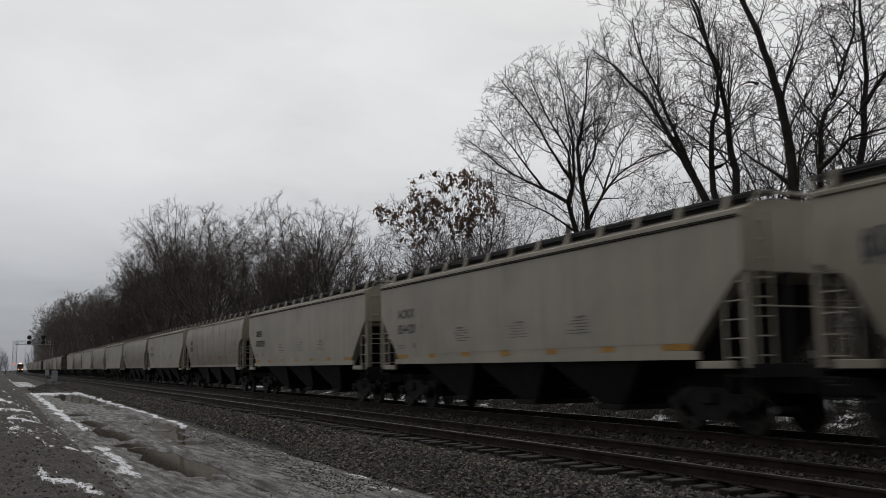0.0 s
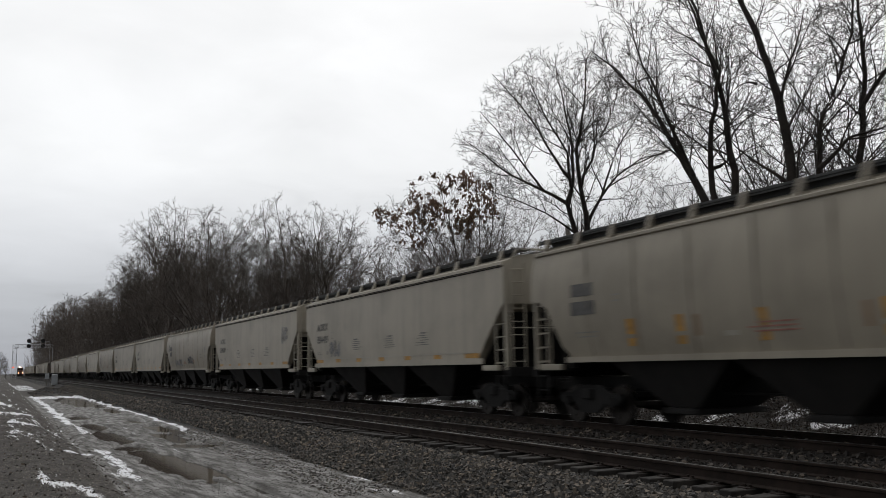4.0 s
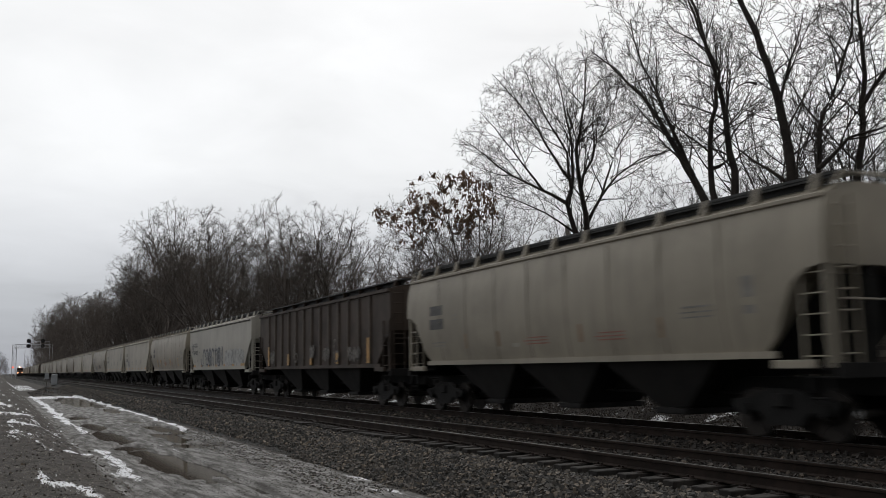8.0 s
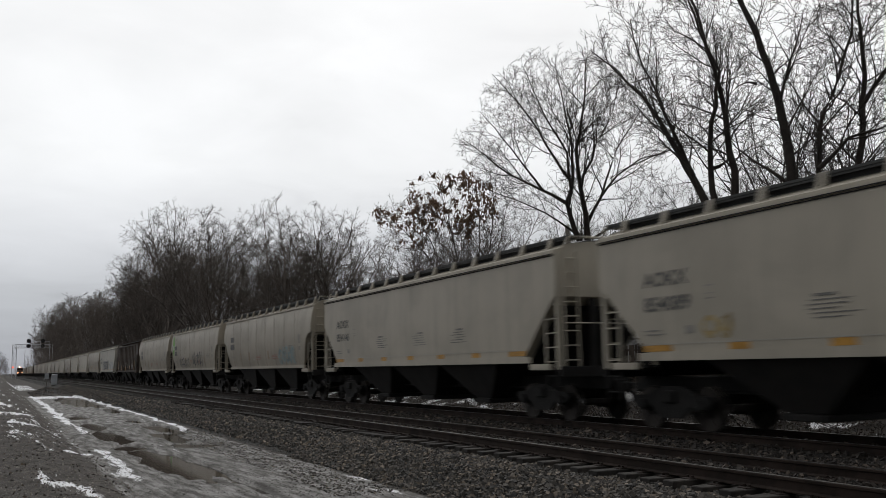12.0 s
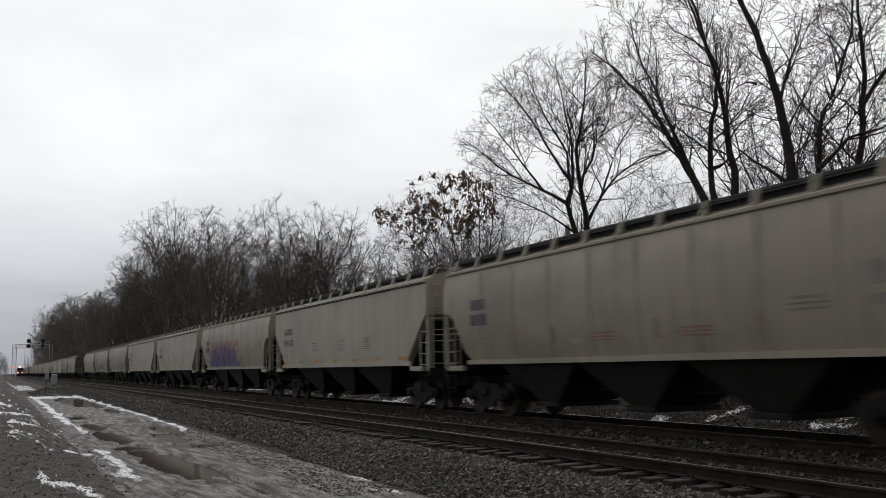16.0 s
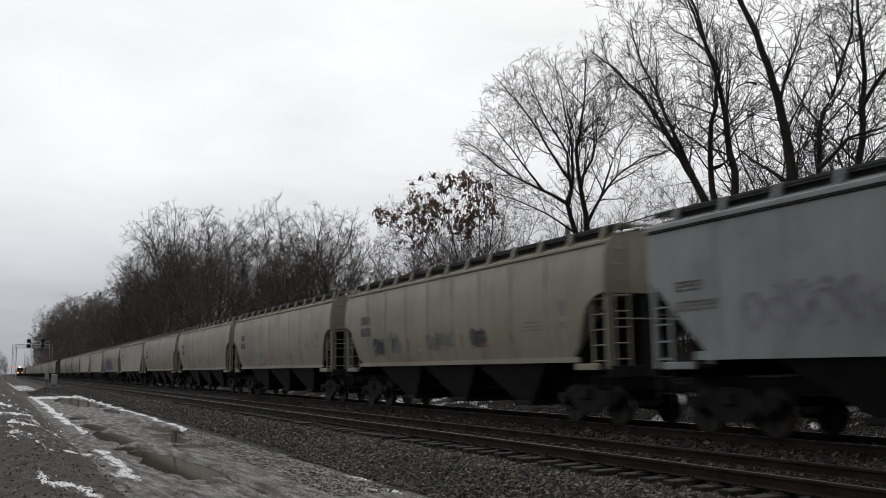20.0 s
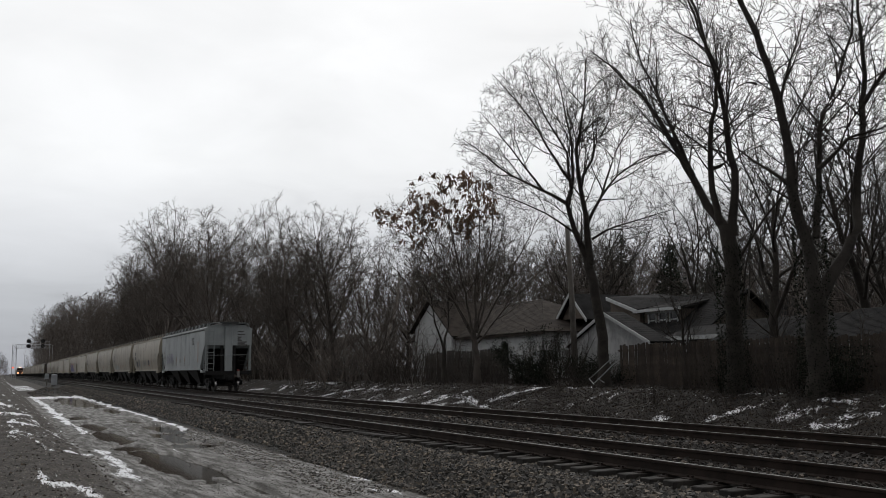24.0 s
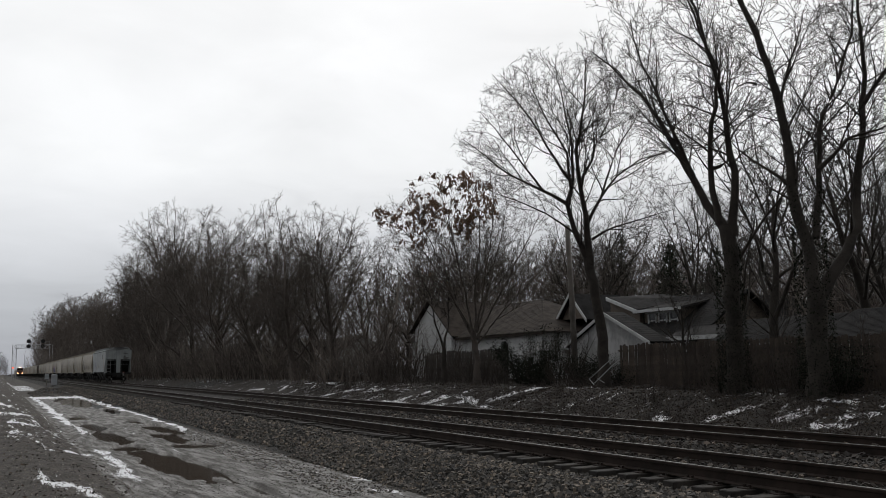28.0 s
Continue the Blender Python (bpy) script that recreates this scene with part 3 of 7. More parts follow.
def section(kind):
    """Half outline of a wagon body from sill to roof ridge: (half width, height)."""
    if kind == "round":
        return [(1.46, 1.60), (1.55, 2.0), (1.61, 2.5), (1.63, 3.0), (1.62, 3.5), (1.57, 3.9), (1.49, 4.16), (1.47, 4.26), (1.40, 4.30), (1.06, 4.47), (0.45, 4.53)]
    if kind == "ribbed":
        return [(1.50, 1.50), (1.50, 2.2), (1.50, 3.0), (1.50, 3.8), (1.50, 4.12), (1.58, 4.13), (1.58, 4.24), (1.45, 4.26), (0.95, 4.38), (0.45, 4.42)]
    return [(1.58, 1.60), (1.60, 2.2), (1.60, 3.0), (1.60, 3.8), (1.60, 4.16), (1.645, 4.17), (1.645, 4.235), (1.61, 4.24), (1.61, 4.285), (1.50, 4.31), (1.08, 4.48), (0.45, 4.54)]


def body_shape(kind, o):
    half = section(kind)
    cut = {"round": [(7.05, 1.60), (7.35, 1.85), (7.62, 2.35), (7.85, 2.78), (8.2, 3.0), (HALF, 3.05)],
           "ribbed": [(7.2, 1.50), (8.0, 2.3), (HALF, 2.75)]}.get(kind, [(6.95, 1.60), (7.7, 2.35), (8.4, 3.04), (HALF, 3.12)])
    ends = [(y + o, z) for y, z in cut]
    stations = [(-y, z) for y, z in reversed(ends)] + [(y, z) for y, z in ends]
    loops = []
    for y, zb in stations:
        pts = []
        xs, zs = [p[0] for p in half], [p[1] for p in half]
        for x, z in half:
            zz = max(z, zb)
            xx = float(np.interp(zz, zs[:5], xs[:5])) if z < zs[4] else x
            pts.append((xx, zz))
        loops.append([(x, y, z) for x, z in pts] + [(-x, y, z) for x, z in reversed(pts)])
    return Shape().loft(loops)


def side_x(kind, z):
    half = section(kind)
    return float(np.interp(z, [p[1] for p in half[:5]], [p[0] for p in half[:5]]))


def build_truck():
    """Meshes of one three-piece bogie with two wheelsets."""
    frame_s = Shape()
    out = [(-1.25, 0.62), (-1.2, 0.72), (-0.75, 0.74), (-0.35, 0.92), (0.35, 0.92), (0.75, 0.74), (1.2, 0.72), (1.25, 0.62), (1.12, 0.46), (0.95, 0.46), (0.88, 0.56), (0.62, 0.50),
           (0.34, 0.26), (-0.34, 0.26), (-0.62, 0.50), (-0.88, 0.56), (-0.95, 0.46), (-1.12, 0.46)]
    frame_s.prism(out, 0, -0.06, 0.06)
    for s in (-1, 1):
        frame_s.disc((0.0, s * 0.89, 0.54), 0.12, 0.13, 0, 12)
    springs = Shape()
    for y in (-0.2, 0.0, 0.2):
        for k in range(5):
            springs.disc((0, y, 0.34 + k * 0.06), 0.075, 0.014, 2, 10)
    bolster = Shape().box(-1.15, 1.15, -0.18, 0.18, 0.58, 0.84, 0.03)
    wheel = Shape()
    for s in (-1, 1):
        x = s * 0.755
        wheel.tube([(x - s * 0.07, 0, 0), (x - s * 0.045, 0, 0), (x - s * 0.04, 0, 0), (x + s * 0.065, 0, 0)], [0.485, 0.485, 0.46, 0.455], 24)
        wheel.tube([(x + s * 0.06, 0, 0), (x + s * 0.09, 0, 0), (x + s * 0.12, 0, 0)], [0.2, 0.14, 0.1], 14)
        for k in range(6):
            a = k * math.pi / 3
            wheel.disc((x + s * 0.07, 0.3 * math.cos(a), 0.3 * math.sin(a)), 0.035, 0.012, 0, 8)
    wheel.tube([(-1.0, 0, 0), (1.0, 0, 0)], 0.085, 10)
    wheel_mesh = mesh_of("wheelset", wheel, [STEEL, BRIGHT])
    for q in wheel_mesh.polygons:
        if math.hypot(q.center.y, q.center.z) > 0.44 and abs(q.normal.x) < 0.3:
            q.material_index = 1
    return {"side_frame": mesh_of("side_frame", frame_s, GRIME_SHADE), "spring_nest": mesh_of("spring_nest", springs, GRIME_SHADE),
            "bolster": mesh_of("bolster", bolster, GRIME_SHADE), "wheelset": wheel_mesh}


TRUCK = build_truck()


def add_trucks(wagon, centre):
    for s in (-1, 1):
        truck = part("truck", TRUCK["bolster"], GRIME_SHADE, wagon)
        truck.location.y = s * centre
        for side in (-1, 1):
            f = part("side_frame", TRUCK["side_frame"], GRIME_SHADE, truck)
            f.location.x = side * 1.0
            n = part("spring_nest", TRUCK["spring_nest"], GRIME_SHADE, truck)
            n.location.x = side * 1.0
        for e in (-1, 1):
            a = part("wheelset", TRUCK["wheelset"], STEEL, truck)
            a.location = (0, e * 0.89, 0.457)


def ladder_shape(x, y, z0, z1, width=0.42, rungs=5, along_x=True):
    """A ladder against the wagon's end or side."""
    s = Shape()
    for e in (-0.5, 0.5):
        dx, dy = (e * width, 0) if along_x else (0, e * width)
        s.box(x + dx - 0.02, x + dx + 0.02, y + dy - 0.02, y + dy + 0.02, z0, z1)
    for k in range(rungs):
        z = z0 + (k + 0.5) * (z1 - z0) / rungs
        if along_x:
            s.tube([(x - width / 2, y, z), (x + width / 2, y, z)], 0.016, 5)
        else:
            s.tube([(x, y - width / 2, z), (x, y + width / 2, z)], 0.016, 5)
    return s


def lettering(rows, kind, lift=0.008):
    """Blocks of unreadable lettering on the side that faces the viewer: (y, z, letter width, height, count)."""
    s = Shape()
    for y, z, wd, ht, count in rows:
        x = -side_x(kind, z) - lift
        for k in range(count):
            y0 = y - k * wd * 1.22
            x1 = -side_x(kind, z + ht) - lift
            t = ht * 0.2
            for a, b, c, d in ((0, wd, 0, t), (0, wd, ht - t, ht), (0, wd * 0.28, 0, ht), (wd * 0.72, wd, (k % 2) * ht * 0.45, ht), (0, wd, ht * 0.42, ht * 0.42 + t * (0.4 + 0.6 * (k % 3 > 0)))):
                za, zb = z + c, z + d
                xa, xb = x + (x1 - x) * c / ht, x + (x1 - x) * d / ht
                s.add([(xa, y0 - a, za), (xa, y0 - b, za), (xb, y0 - b, zb), (xb, y0 - a, zb)], [(0, 1, 2, 3)])
    return s


def patches(rows, kind, lift=0.009):
    """Flat rectangles on the side that faces the viewer: (y, z, length, height)."""
    s = Shape()
    for y, z, ln, ht in rows:
        xa, xb = -side_x(kind, z) - lift, -side_x(kind, z + ht) - lift
        s.add([(xa, y + ln / 2, z), (xa, y - ln / 2, z), (xb, y - ln / 2, z + ht), (xb, y + ln / 2, z + ht)], [(0, 1, 2, 3)])
    return s


def hopper_bay(y, hw, top, low, z0):
    """A funnel of sloping sheets that narrows to its outlet."""
    return Shape().loft([[(-hw, y - top, 1.52), (hw, y - top, 1.52), (hw, y + top, 1.52), (-hw, y + top, 1.52)],
                         [(-0.9, y - low, z0), (0.9, y - low, z0), (0.9, y + low, z0), (-0.9, y + low, z0)]])


def build_wagon(kind, paint, label, bays=3, brackets=13):
    w0 = thing("hopper_wagon", label, "freight wagon", "wagons of the grain train")
    side_w = section(kind)[0][0]
    o = LENGTHS[kind] / 2 - 9.33
    body = part("body", body_shape(kind, o), paint, w0, smooth=True)
    body.data.set_sharp_from_angle(angle=radians(28))
    if kind == "flat":
        for s in (-1, 1):
            # dark strips added to deepen the shade lines of the stepped eave
            part("eave_seam", Shape().box(s * 1.612 - 0.004, s * 1.612 + 0.004, -8.5 - o, 8.5 + o, 4.128, 4.15), GRIME_SHADE, w0)
            part("eave_seam", Shape().box(s * 1.648 - 0.004, s * 1.648 + 0.004, -8.5 - o, 8.5 + o, 4.17, 4.19), GRIME_SHADE, w0)
    if kind == "round":
        for s in (-1, 1):
            part("eave_lip", Shape().box(s * 1.50 - 0.03, s * 1.50 + 0.045, -8.5 - o, 8.5 + o, 4.20, 4.285, 0.012), paint, w0)
    top = section(kind)[-1][1]
    part("roof_hatch", Shape().loft([[(x, y, z) for x, z in ((-0.36, top), (-0.36, top + 0.08), (-0.28, top + 0.12), (0.28, top + 0.12), (0.36, top + 0.08), (0.36, top))] for y in (-8.1 - o, 8.1 + o)]), GRATING, w0)
    part("centre_sill", Shape().box(-0.32, 0.32, -8.9 - o, 8.9 + o, 0.80, 1.12, 0.02), GRIME_SHADE, w0)
    for s in (-1, 1):
        if kind == "ribbed":
            part("side_sill", Shape().box(s * 1.50 - 0.04, s * 1.50 + 0.04, -7.6 - o, 7.6 + o, 1.42, 1.56, 0.01), paint, w0)
        else:
            part("side_sill", Shape().prism([(s * (side_w - 0.05), 1.47), (s * (side_w + 0.035), 1.47), (s * (side_w + 0.035), 1.64 if kind == "flat" else 1.60), (s * (side_w - 0.05), 1.64 if kind == "flat" else 1.60)], 1, -7.25 - o, 7.25 + o), paint, w0)
        # roof walk with its brackets
        if kind != "ribbed":
            part("running_board", Shape().box(s * 1.02 - 0.24, s * 1.02 + 0.24, -8.75 - o, 8.75 + o, 4.60, 4.645).box(s * 1.225 - 0.012, s * 1.225 + 0.012, -8.75 - o, 8.75 + o, 4.55, 4.655), GRATING, w0)
            part("hatch_coaming", Shape().box(s * 1.06 - 0.02, s * 1.06 + 0.02, -8.3 - o, 8.3 + o, 4.39, 4.61), GRATING, w0)
            br = mesh_of("bracket", Shape().prism([(s * 1.285, 4.66), (s * 1.265, 4.66), (s * 1.265, 4.57), (s * 1.25, 4.36), (s * 1.40, 4.30), (s * 1.42, 4.31)], 1, -0.052, 0.052), paint)
            for k in range(brackets):
                b = part("bracket", br, paint, w0)
                b.location.y = -8.2 + 16.4 * k / (brackets - 1)
        else:
            part("running_board", Shape().box(s * 0.85 - 0.2, s * 0.85 + 0.2, -8.75 - o, 8.75 + o, 4.56, 4.60), GRATING, w0)
            part("hatch_coaming", Shape().box(s * 0.8 - 0.02, s * 0.8 + 0.02, -8.3 - o, 8.3 + o, 4.36, 4.56), GRATING, w0)
            br = mesh_of("bracket", Shape().prism([(s * 1.05, 4.56), (s * 0.65, 4.56), (s * 0.95, 4.38), (s * 1.02, 4.37)], 1, -0.03, 0.03), paint)
            for k in range(10):
                b = part("bracket", br, paint, w0)
                b.location.y = -8.2 + 16.4 * k / 9
    for e in (-1, 1):
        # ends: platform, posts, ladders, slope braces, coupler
        part("end_platform", Shape().box(-1.5, 1.5, min(e * (7.38 + o), e * (8.62 + o)), max(e * (7.38 + o), e * (8.62 + o)), 1.26, 1.34, 0.01).box(-1.55, 1.55, e * (8.62 + o) - 0.05, e * (8.62 + o) + 0.05, 1.12, 1.38, 0.01), GRIME_SHADE, w0)
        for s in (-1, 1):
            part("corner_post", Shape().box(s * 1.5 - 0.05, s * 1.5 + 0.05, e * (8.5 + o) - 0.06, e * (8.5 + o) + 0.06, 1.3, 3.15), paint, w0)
            part("inner_post", Shape().box(s * 0.42 - 0.09, s * 0.42 + 0.09, e * (8.46 + o) - 0.05, e * (8.46 + o) + 0.05, 1.3, 3.1), GRIME_SHADE, w0)
            part("side_ladder", ladder_shape(s * 1.54, e * (8.22 + o), 1.32, 3.1, 0.5, 5, False), paint, w0)
            part("stirrup", ladder_shape(s * 1.54, e * (8.22 + o), 0.62, 1.32, 0.46, 2, False), GRIME_SHADE, w0)
            part("sill_step", Shape().box(s * 1.56 - 0.07, s * 1.56 + 0.05, e * (7.75 + o) - 0.45, e * (7.75 + o) + 0.45, 1.29, 1.44, 0.01), paint, w0)
        part("end_ladder", ladder_shape(-1.2, e * (8.64 + o), 1.35, 4.25, 0.42, 8), paint, w0)
        part("hand_rail", Shape().tube([(-1.45, e * (8.66 + o), 2.45), (1.45, e * (8.66 + o), 2.45)], 0.018, 6), paint, w0)
        part("roof_rail", Shape().tube([(-1.4, e * (8.62 + o), 4.3), (-1.25, e * (8.72 + o), 4.62), (1.25, e * (8.72 + o), 4.62), (1.4, e * (8.62 + o), 4.3)], 0.035, 6), paint, w0)
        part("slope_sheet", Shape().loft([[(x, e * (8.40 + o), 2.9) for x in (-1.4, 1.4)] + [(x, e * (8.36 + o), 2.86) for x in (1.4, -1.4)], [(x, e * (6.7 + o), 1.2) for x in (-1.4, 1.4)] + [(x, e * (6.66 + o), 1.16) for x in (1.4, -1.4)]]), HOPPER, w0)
        part("coupler", Shape().box(-0.11, 0.11, e * (9.1 + o) - 0.24, e * (9.1 + o) + 0.22, 0.76, 0.98, 0.03).box(-0.17, 0.17, e * (8.9 + o) - 0.12, e * (8.9 + o) + 0.06, 0.72, 1.05, 0.02), GRIME_SHADE, w0)
        part("air_hose", Shape().tube([(0.3, e * (8.8 + o), 0.85), (0.34, e * (9.0 + o), 0.6), (0.36, e * (9.2 + o), 0.48)], 0.025, 5), GRIME_SHADE, w0)
    part("brake_wheel", Shape().tube([(0.9 + 0.28 * math.cos(a), -8.72 - o, 2.05 + 0.28 * math.sin(a)) for a in [k * math.pi / 8 for k in range(17)]], 0.018, 5).box(0.6, 1.2, -8.73 - o, -8.71 - o, 2.03, 2.07), GRIME_SHADE, w0)
    span = 6.6
    for k in range(bays):
        y = (k - (bays - 1) / 2) * (2 * span / bays) * 0.86
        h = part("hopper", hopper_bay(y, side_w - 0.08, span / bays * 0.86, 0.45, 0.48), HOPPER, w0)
        part("outlet_gate", Shape().box(-1.0, 1.0, y - 0.5, y + 0.5, 0.34, 0.47, 0.02), GRIME_SHADE, h)
    part("brake_pipe", Shape().tube([(-0.45, -7, 0.8), (-0.5, 0, 0.78), (-0.45, 7, 0.8)], 0.03, 5), GRIME_SHADE, w0)
    if kind == "ribbed":
        rib2 = mesh_of("side_rib", Shape().box(1.50, 1.57, -0.08, 0.08, 1.56, 4.12), RIBPAINT)
        for k in range(13):
            y = -7.0 + 14.0 * k / 12
            r = part("side_rib", mesh_rib(y), RIBPAINT, w0)
            r.location.y = y
            r = part("side_rib", rib2, paint, w0)
            r.location.y = y
        for k in range(5):
            part("amber_stripe", patches([(-6.9 + k * 3.45, 1.6, 0.26, 0.95 if k in (0, 4) else 0.52)], kind, 0.085), AMBER, w0, "amber reflective strip")
    add_trucks(w0, 6.95 + o)
    return w0


def mesh_rib(y):
    return Shape().prism([(-1.50, -0.09), (-1.575, -0.06), (-1.575, 0.06), (-1.50, 0.09)], 2, 1.56, 4.12)


def dress(wagon, style, seed):
    """Markings that set one wagon apart from another."""
    rng = random.Random(seed)
    if style == "flat":
        part("notice", patches([(7.05, 2.08, 0.5, 0.03), (6.95, 2.0, 0.6, 0.03), (5.9, 2.0, 0.22, 0.16), (5.3, 2.9, 0.22, 0.03), (5.3, 2.75, 0.22, 0.02), (5.3, 2.65, 0.22, 0.03)], "flat"), FAINT, wagon)
        for y in (2.6, -0.8, -3.6):
            part("data_block", patches([(y, 2.5, 0.45, 0.05)] + [(y + rng.uniform(-0.2, 0.2), 2.43 - 0.075 * k, rng.uniform(0.6, 1.05), 0.022) for k in range(5)], "flat"), DIM if y != -0.8 else FAINT, wagon)
        for k in range(7):
            part("amber_stripe", patches([(6.9 - k * 2.3, 1.66, 0.5 if k not in (0, 6) else 0.9, 0.13)], "flat", 0.012), AMBER, wagon, "amber reflective strip on the sill")
        part("sill_line", patches([(0, 1.80, 14.4, 0.022)], "flat"), PALE, wagon)
    elif style == "round":
        part("logo_block", patches([(6.3, 3.02, 0.85, 0.3), (6.3, 2.58, 0.95, 0.32)], "round"), MARK, wagon, "dark rectangular lettering panels")
        part("notice", patches([(5.0, 2.95, 0.25, 0.03), (5.0, 2.82, 0.25, 0.03), (6.2, 2.15, 0.9, 0.03), (6.2, 2.05, 0.7, 0.03)], "round"), FAINT, wagon)
        part("white_plate", patches([(1.6, 1.92, 0.3, 0.1)], "round"), PALE, wagon)
        for y in (0.5, -2.6):
            part("red_notice", patches([(y, 2.12, 0.9, 0.03), (y + 0.1, 2.04, 1.1, 0.03), (y, 1.96, 1.0, 0.03)], "round"), REDMARK, wagon)
        for y in (4.4, 2.5, -1.4, -4.3):
            part("patch", patches([(y, 1.95, 0.14, 0.42)], "round"), FADED, wagon, "tan strip")
        part("data_block", patches([(-5.4, 2.5, 0.8, 0.04), (-5.4, 2.4, 1.0, 0.03), (-5.4, 2.3, 0.9, 0.03), (-6.8, 2.3, 0.25, 0.7)], "round"), FAINT, wagon)
        for k in range(8):
            y = -6.1 + 12.2 * k / 7
            part("seam", seam(y), SEAM, wagon)


def seam(y):
    """A thin upright weld band that follows the curved side."""
    s = Shape()
    pts = [(-side_x("round", z) - 0.004, z) for z in np.linspace(1.62, 4.1, 7)]
    s.loft([[(x, y - 0.03, z), (x, y + 0.03, z), (x - 0.006, y + 0.02, z), (x - 0.006, y - 0.02, z)] for x, z in pts])
    return s


def stroke(pts, width, kind, lift):
    """A painted line of the given width along (y, z) points on the near side."""
    s = Shape()
    left, right = [], []
    for i, (y, z) in enumerate(pts):
        a, b = pts[max(i - 1, 0)], pts[min(i + 1, len(pts) - 1)]
        dy, dz = b[0] - a[0], b[1] - a[1]
        ln = math.hypot(dy, dz) or 1
        ny, nz = -dz / ln * width / 2, dy / ln * width / 2
        for out, sg in ((left, 1), (right, -1)):
            zz = min(max(z + sg * nz, 1.66), 4.1)
            out.append((-side_x(kind, zz) - lift, y + sg * ny, zz))
    n = len(pts)
    return s.add(left + right, [(i, i + 1, n + i + 1, n + i) for i in range(n - 1)])


def scrawl(wagon, mat, kind, y0, y1, z0, z1, letters, width, seed, label, lift=0.011):
    """Loose unreadable spray-painted loops."""
    rng = random.Random(seed)
    s = Shape()
    step = (y1 - y0) / letters
    for k in range(letters):
        s = Shape()
        cy, hz = y0 + (k + 0.5) * step, (z1 - z0) / 2
        for rep in range(2):
            a0, turns = rng.uniform(0, 6.28), rng.uniform(0.55, 1.05)
            ry, rz = abs(step) * rng.uniform(0.25, 0.5), hz * rng.uniform(0.5, 1.0)
            oz, oy = rng.uniform(-0.2, 0.2) * hz, rng.uniform(-0.15, 0.15) * step
            pts = [(cy + oy + ry * math.cos(a0 + t * turns * 6.28) , (z0 + z1) / 2 + oz + rz * math.sin(a0 + t * turns * 6.28)) for t in [i / 12 for i in range(13)]]
            o = stroke(pts, width * rng.uniform(0.7, 1.3), kind, lift + 0.0015 * rep)
            s.add(o.v, o.f)
        if rng.random() < 0.6:
            o = stroke([(cy, z0), (cy + rng.uniform(-0.2, 0.2), z1)], width, kind, lift + 0.003)
            s.add(o.v, o.f)
        part("sprayed_letter", s, mat, wagon, label)


FADED = material("faded_tan_patch", (0.36, 0.25, 0.16), 0.7, 0.2, 3.0, 60, 0.1, 0.0)
SPRAY_BLACK = material("black_spray_paint", (0.075, 0.08, 0.095), 0.6, 0.4, 3.0, 60, 0.2, 0.0)
OVERSPRAY = material("washed_out_overspray", (0.50, 0.49, 0.47), 0.6, 0.5, 2.0, 30, 0.3, 0.0)
SPRAY_HALO = material("pale_grey_spray_halo", (0.36, 0.36, 0.37), 0.6, 0.35, 3.0, 60, 0.2, 0.0)
SPRAY_WHITE = material("white_spray_paint", (0.50, 0.50, 0.48), 0.6, 0.3, 3.0, 60, 0.1, 0.0)
DIRTY_WHITE = material("dirty_white_spray_paint", (0.22, 0.20, 0.18), 0.7, 0.5, 6.0, 60, 0.3, 0.0)
SPRAY_GREEN = material("green_spray_paint", (0.16, 0.42, 0.05), 0.5, 0.2, 3.0, 60, 0.1, 0.0)
SPRAY_FAINT = material("faded_lavender_spray_paint", (0.31, 0.30, 0.38), 0.6, 0.3, 2.0, 60, 0.1, 0.0)
SPRAY_PURPLE = material("purple_spray_paint", (0.20, 0.17, 0.38), 0.6, 0.3, 2.0, 60, 0.1, 0.0)
SPRAY_TEAL = material("teal_spray_paint", (0.28, 0.38, 0.40), 0.6, 0.3, 3.0, 60, 0.1, 0.0)
SPRAY_GREY = material("grey_spray_paint", (0.25, 0.25, 0.26), 0.6, 0.3, 3.0, 60, 0.1, 0.0)
SPRAY_ORANGE = material("faded_yellow_spray_paint", (0.47, 0.36, 0.17), 0.6, 0.3, 3.0, 60, 0.1, 0.0)

LABELS = {"flat": "beige flat-sided covered hopper wagon with amber sill stripes", "round": "tan round-sided covered hopper wagon with dark lettering panels",
          "ribbed": "rusty brown ribbed hopper wagon with yellow reflective strips", "pale": "pale beige covered hopper wagon covered in spray-painted letters", "blue": "blue-grey smooth-sided covered hopper wagon at the train's end"}
# the wagons from the last one forward
CASEGREY = material("grey_marker_case", (0.22, 0.21, 0.20), 0.6, 0.2, 3, 40, 0.1, 0.0)
ORDER = ["blue", "round", "round", "round", "round", "flat", "round", "flat", "flat", "round", "round", "round", "ribbed", "pale", "round", "flat", "flat", "round", "flat", "flat", "round", "flat", "round", "flat", "round", "flat", "round", "flat", "ribbed", "round", "flat", "round", "round", "flat", "ribbed", "flat", "round", "flat", "flat", "round", "flat", "round", "flat", "round"]


def build_train():
    made = {}
    wagons = []
    for k, style in enumerate(ORDER):
        if style in made and style in ("flat", "round", "ribbed"):
            wg = copy_thing(made[style], pose(FAR, 0, 0))
        else:
            kind = {"pale": "flat", "blue": "flat"}.get(style, style)
            paint = {"flat": BEIGE, "round": TAN, "ribbed": BROWN, "pale": PALE, "blue": BLUEGREY}[style]
            wg = build_wagon(kind, paint, LABELS[style])
            if style in ("flat", "round", "pale"):
                dress(wg, "round" if style == "round" else "flat", 3)
            made[style] = wg
        wagons.append(wg)
    return wagons


def train_run(t):
    """How far the train has rolled past its place at 21 s; it eases off a little towards the end."""
    d = t - 21
    return SPEED * d - SLOWING * d * d if d < 0 else 15.9 * d - 0.012 * d * d


WAGONS = build_train()


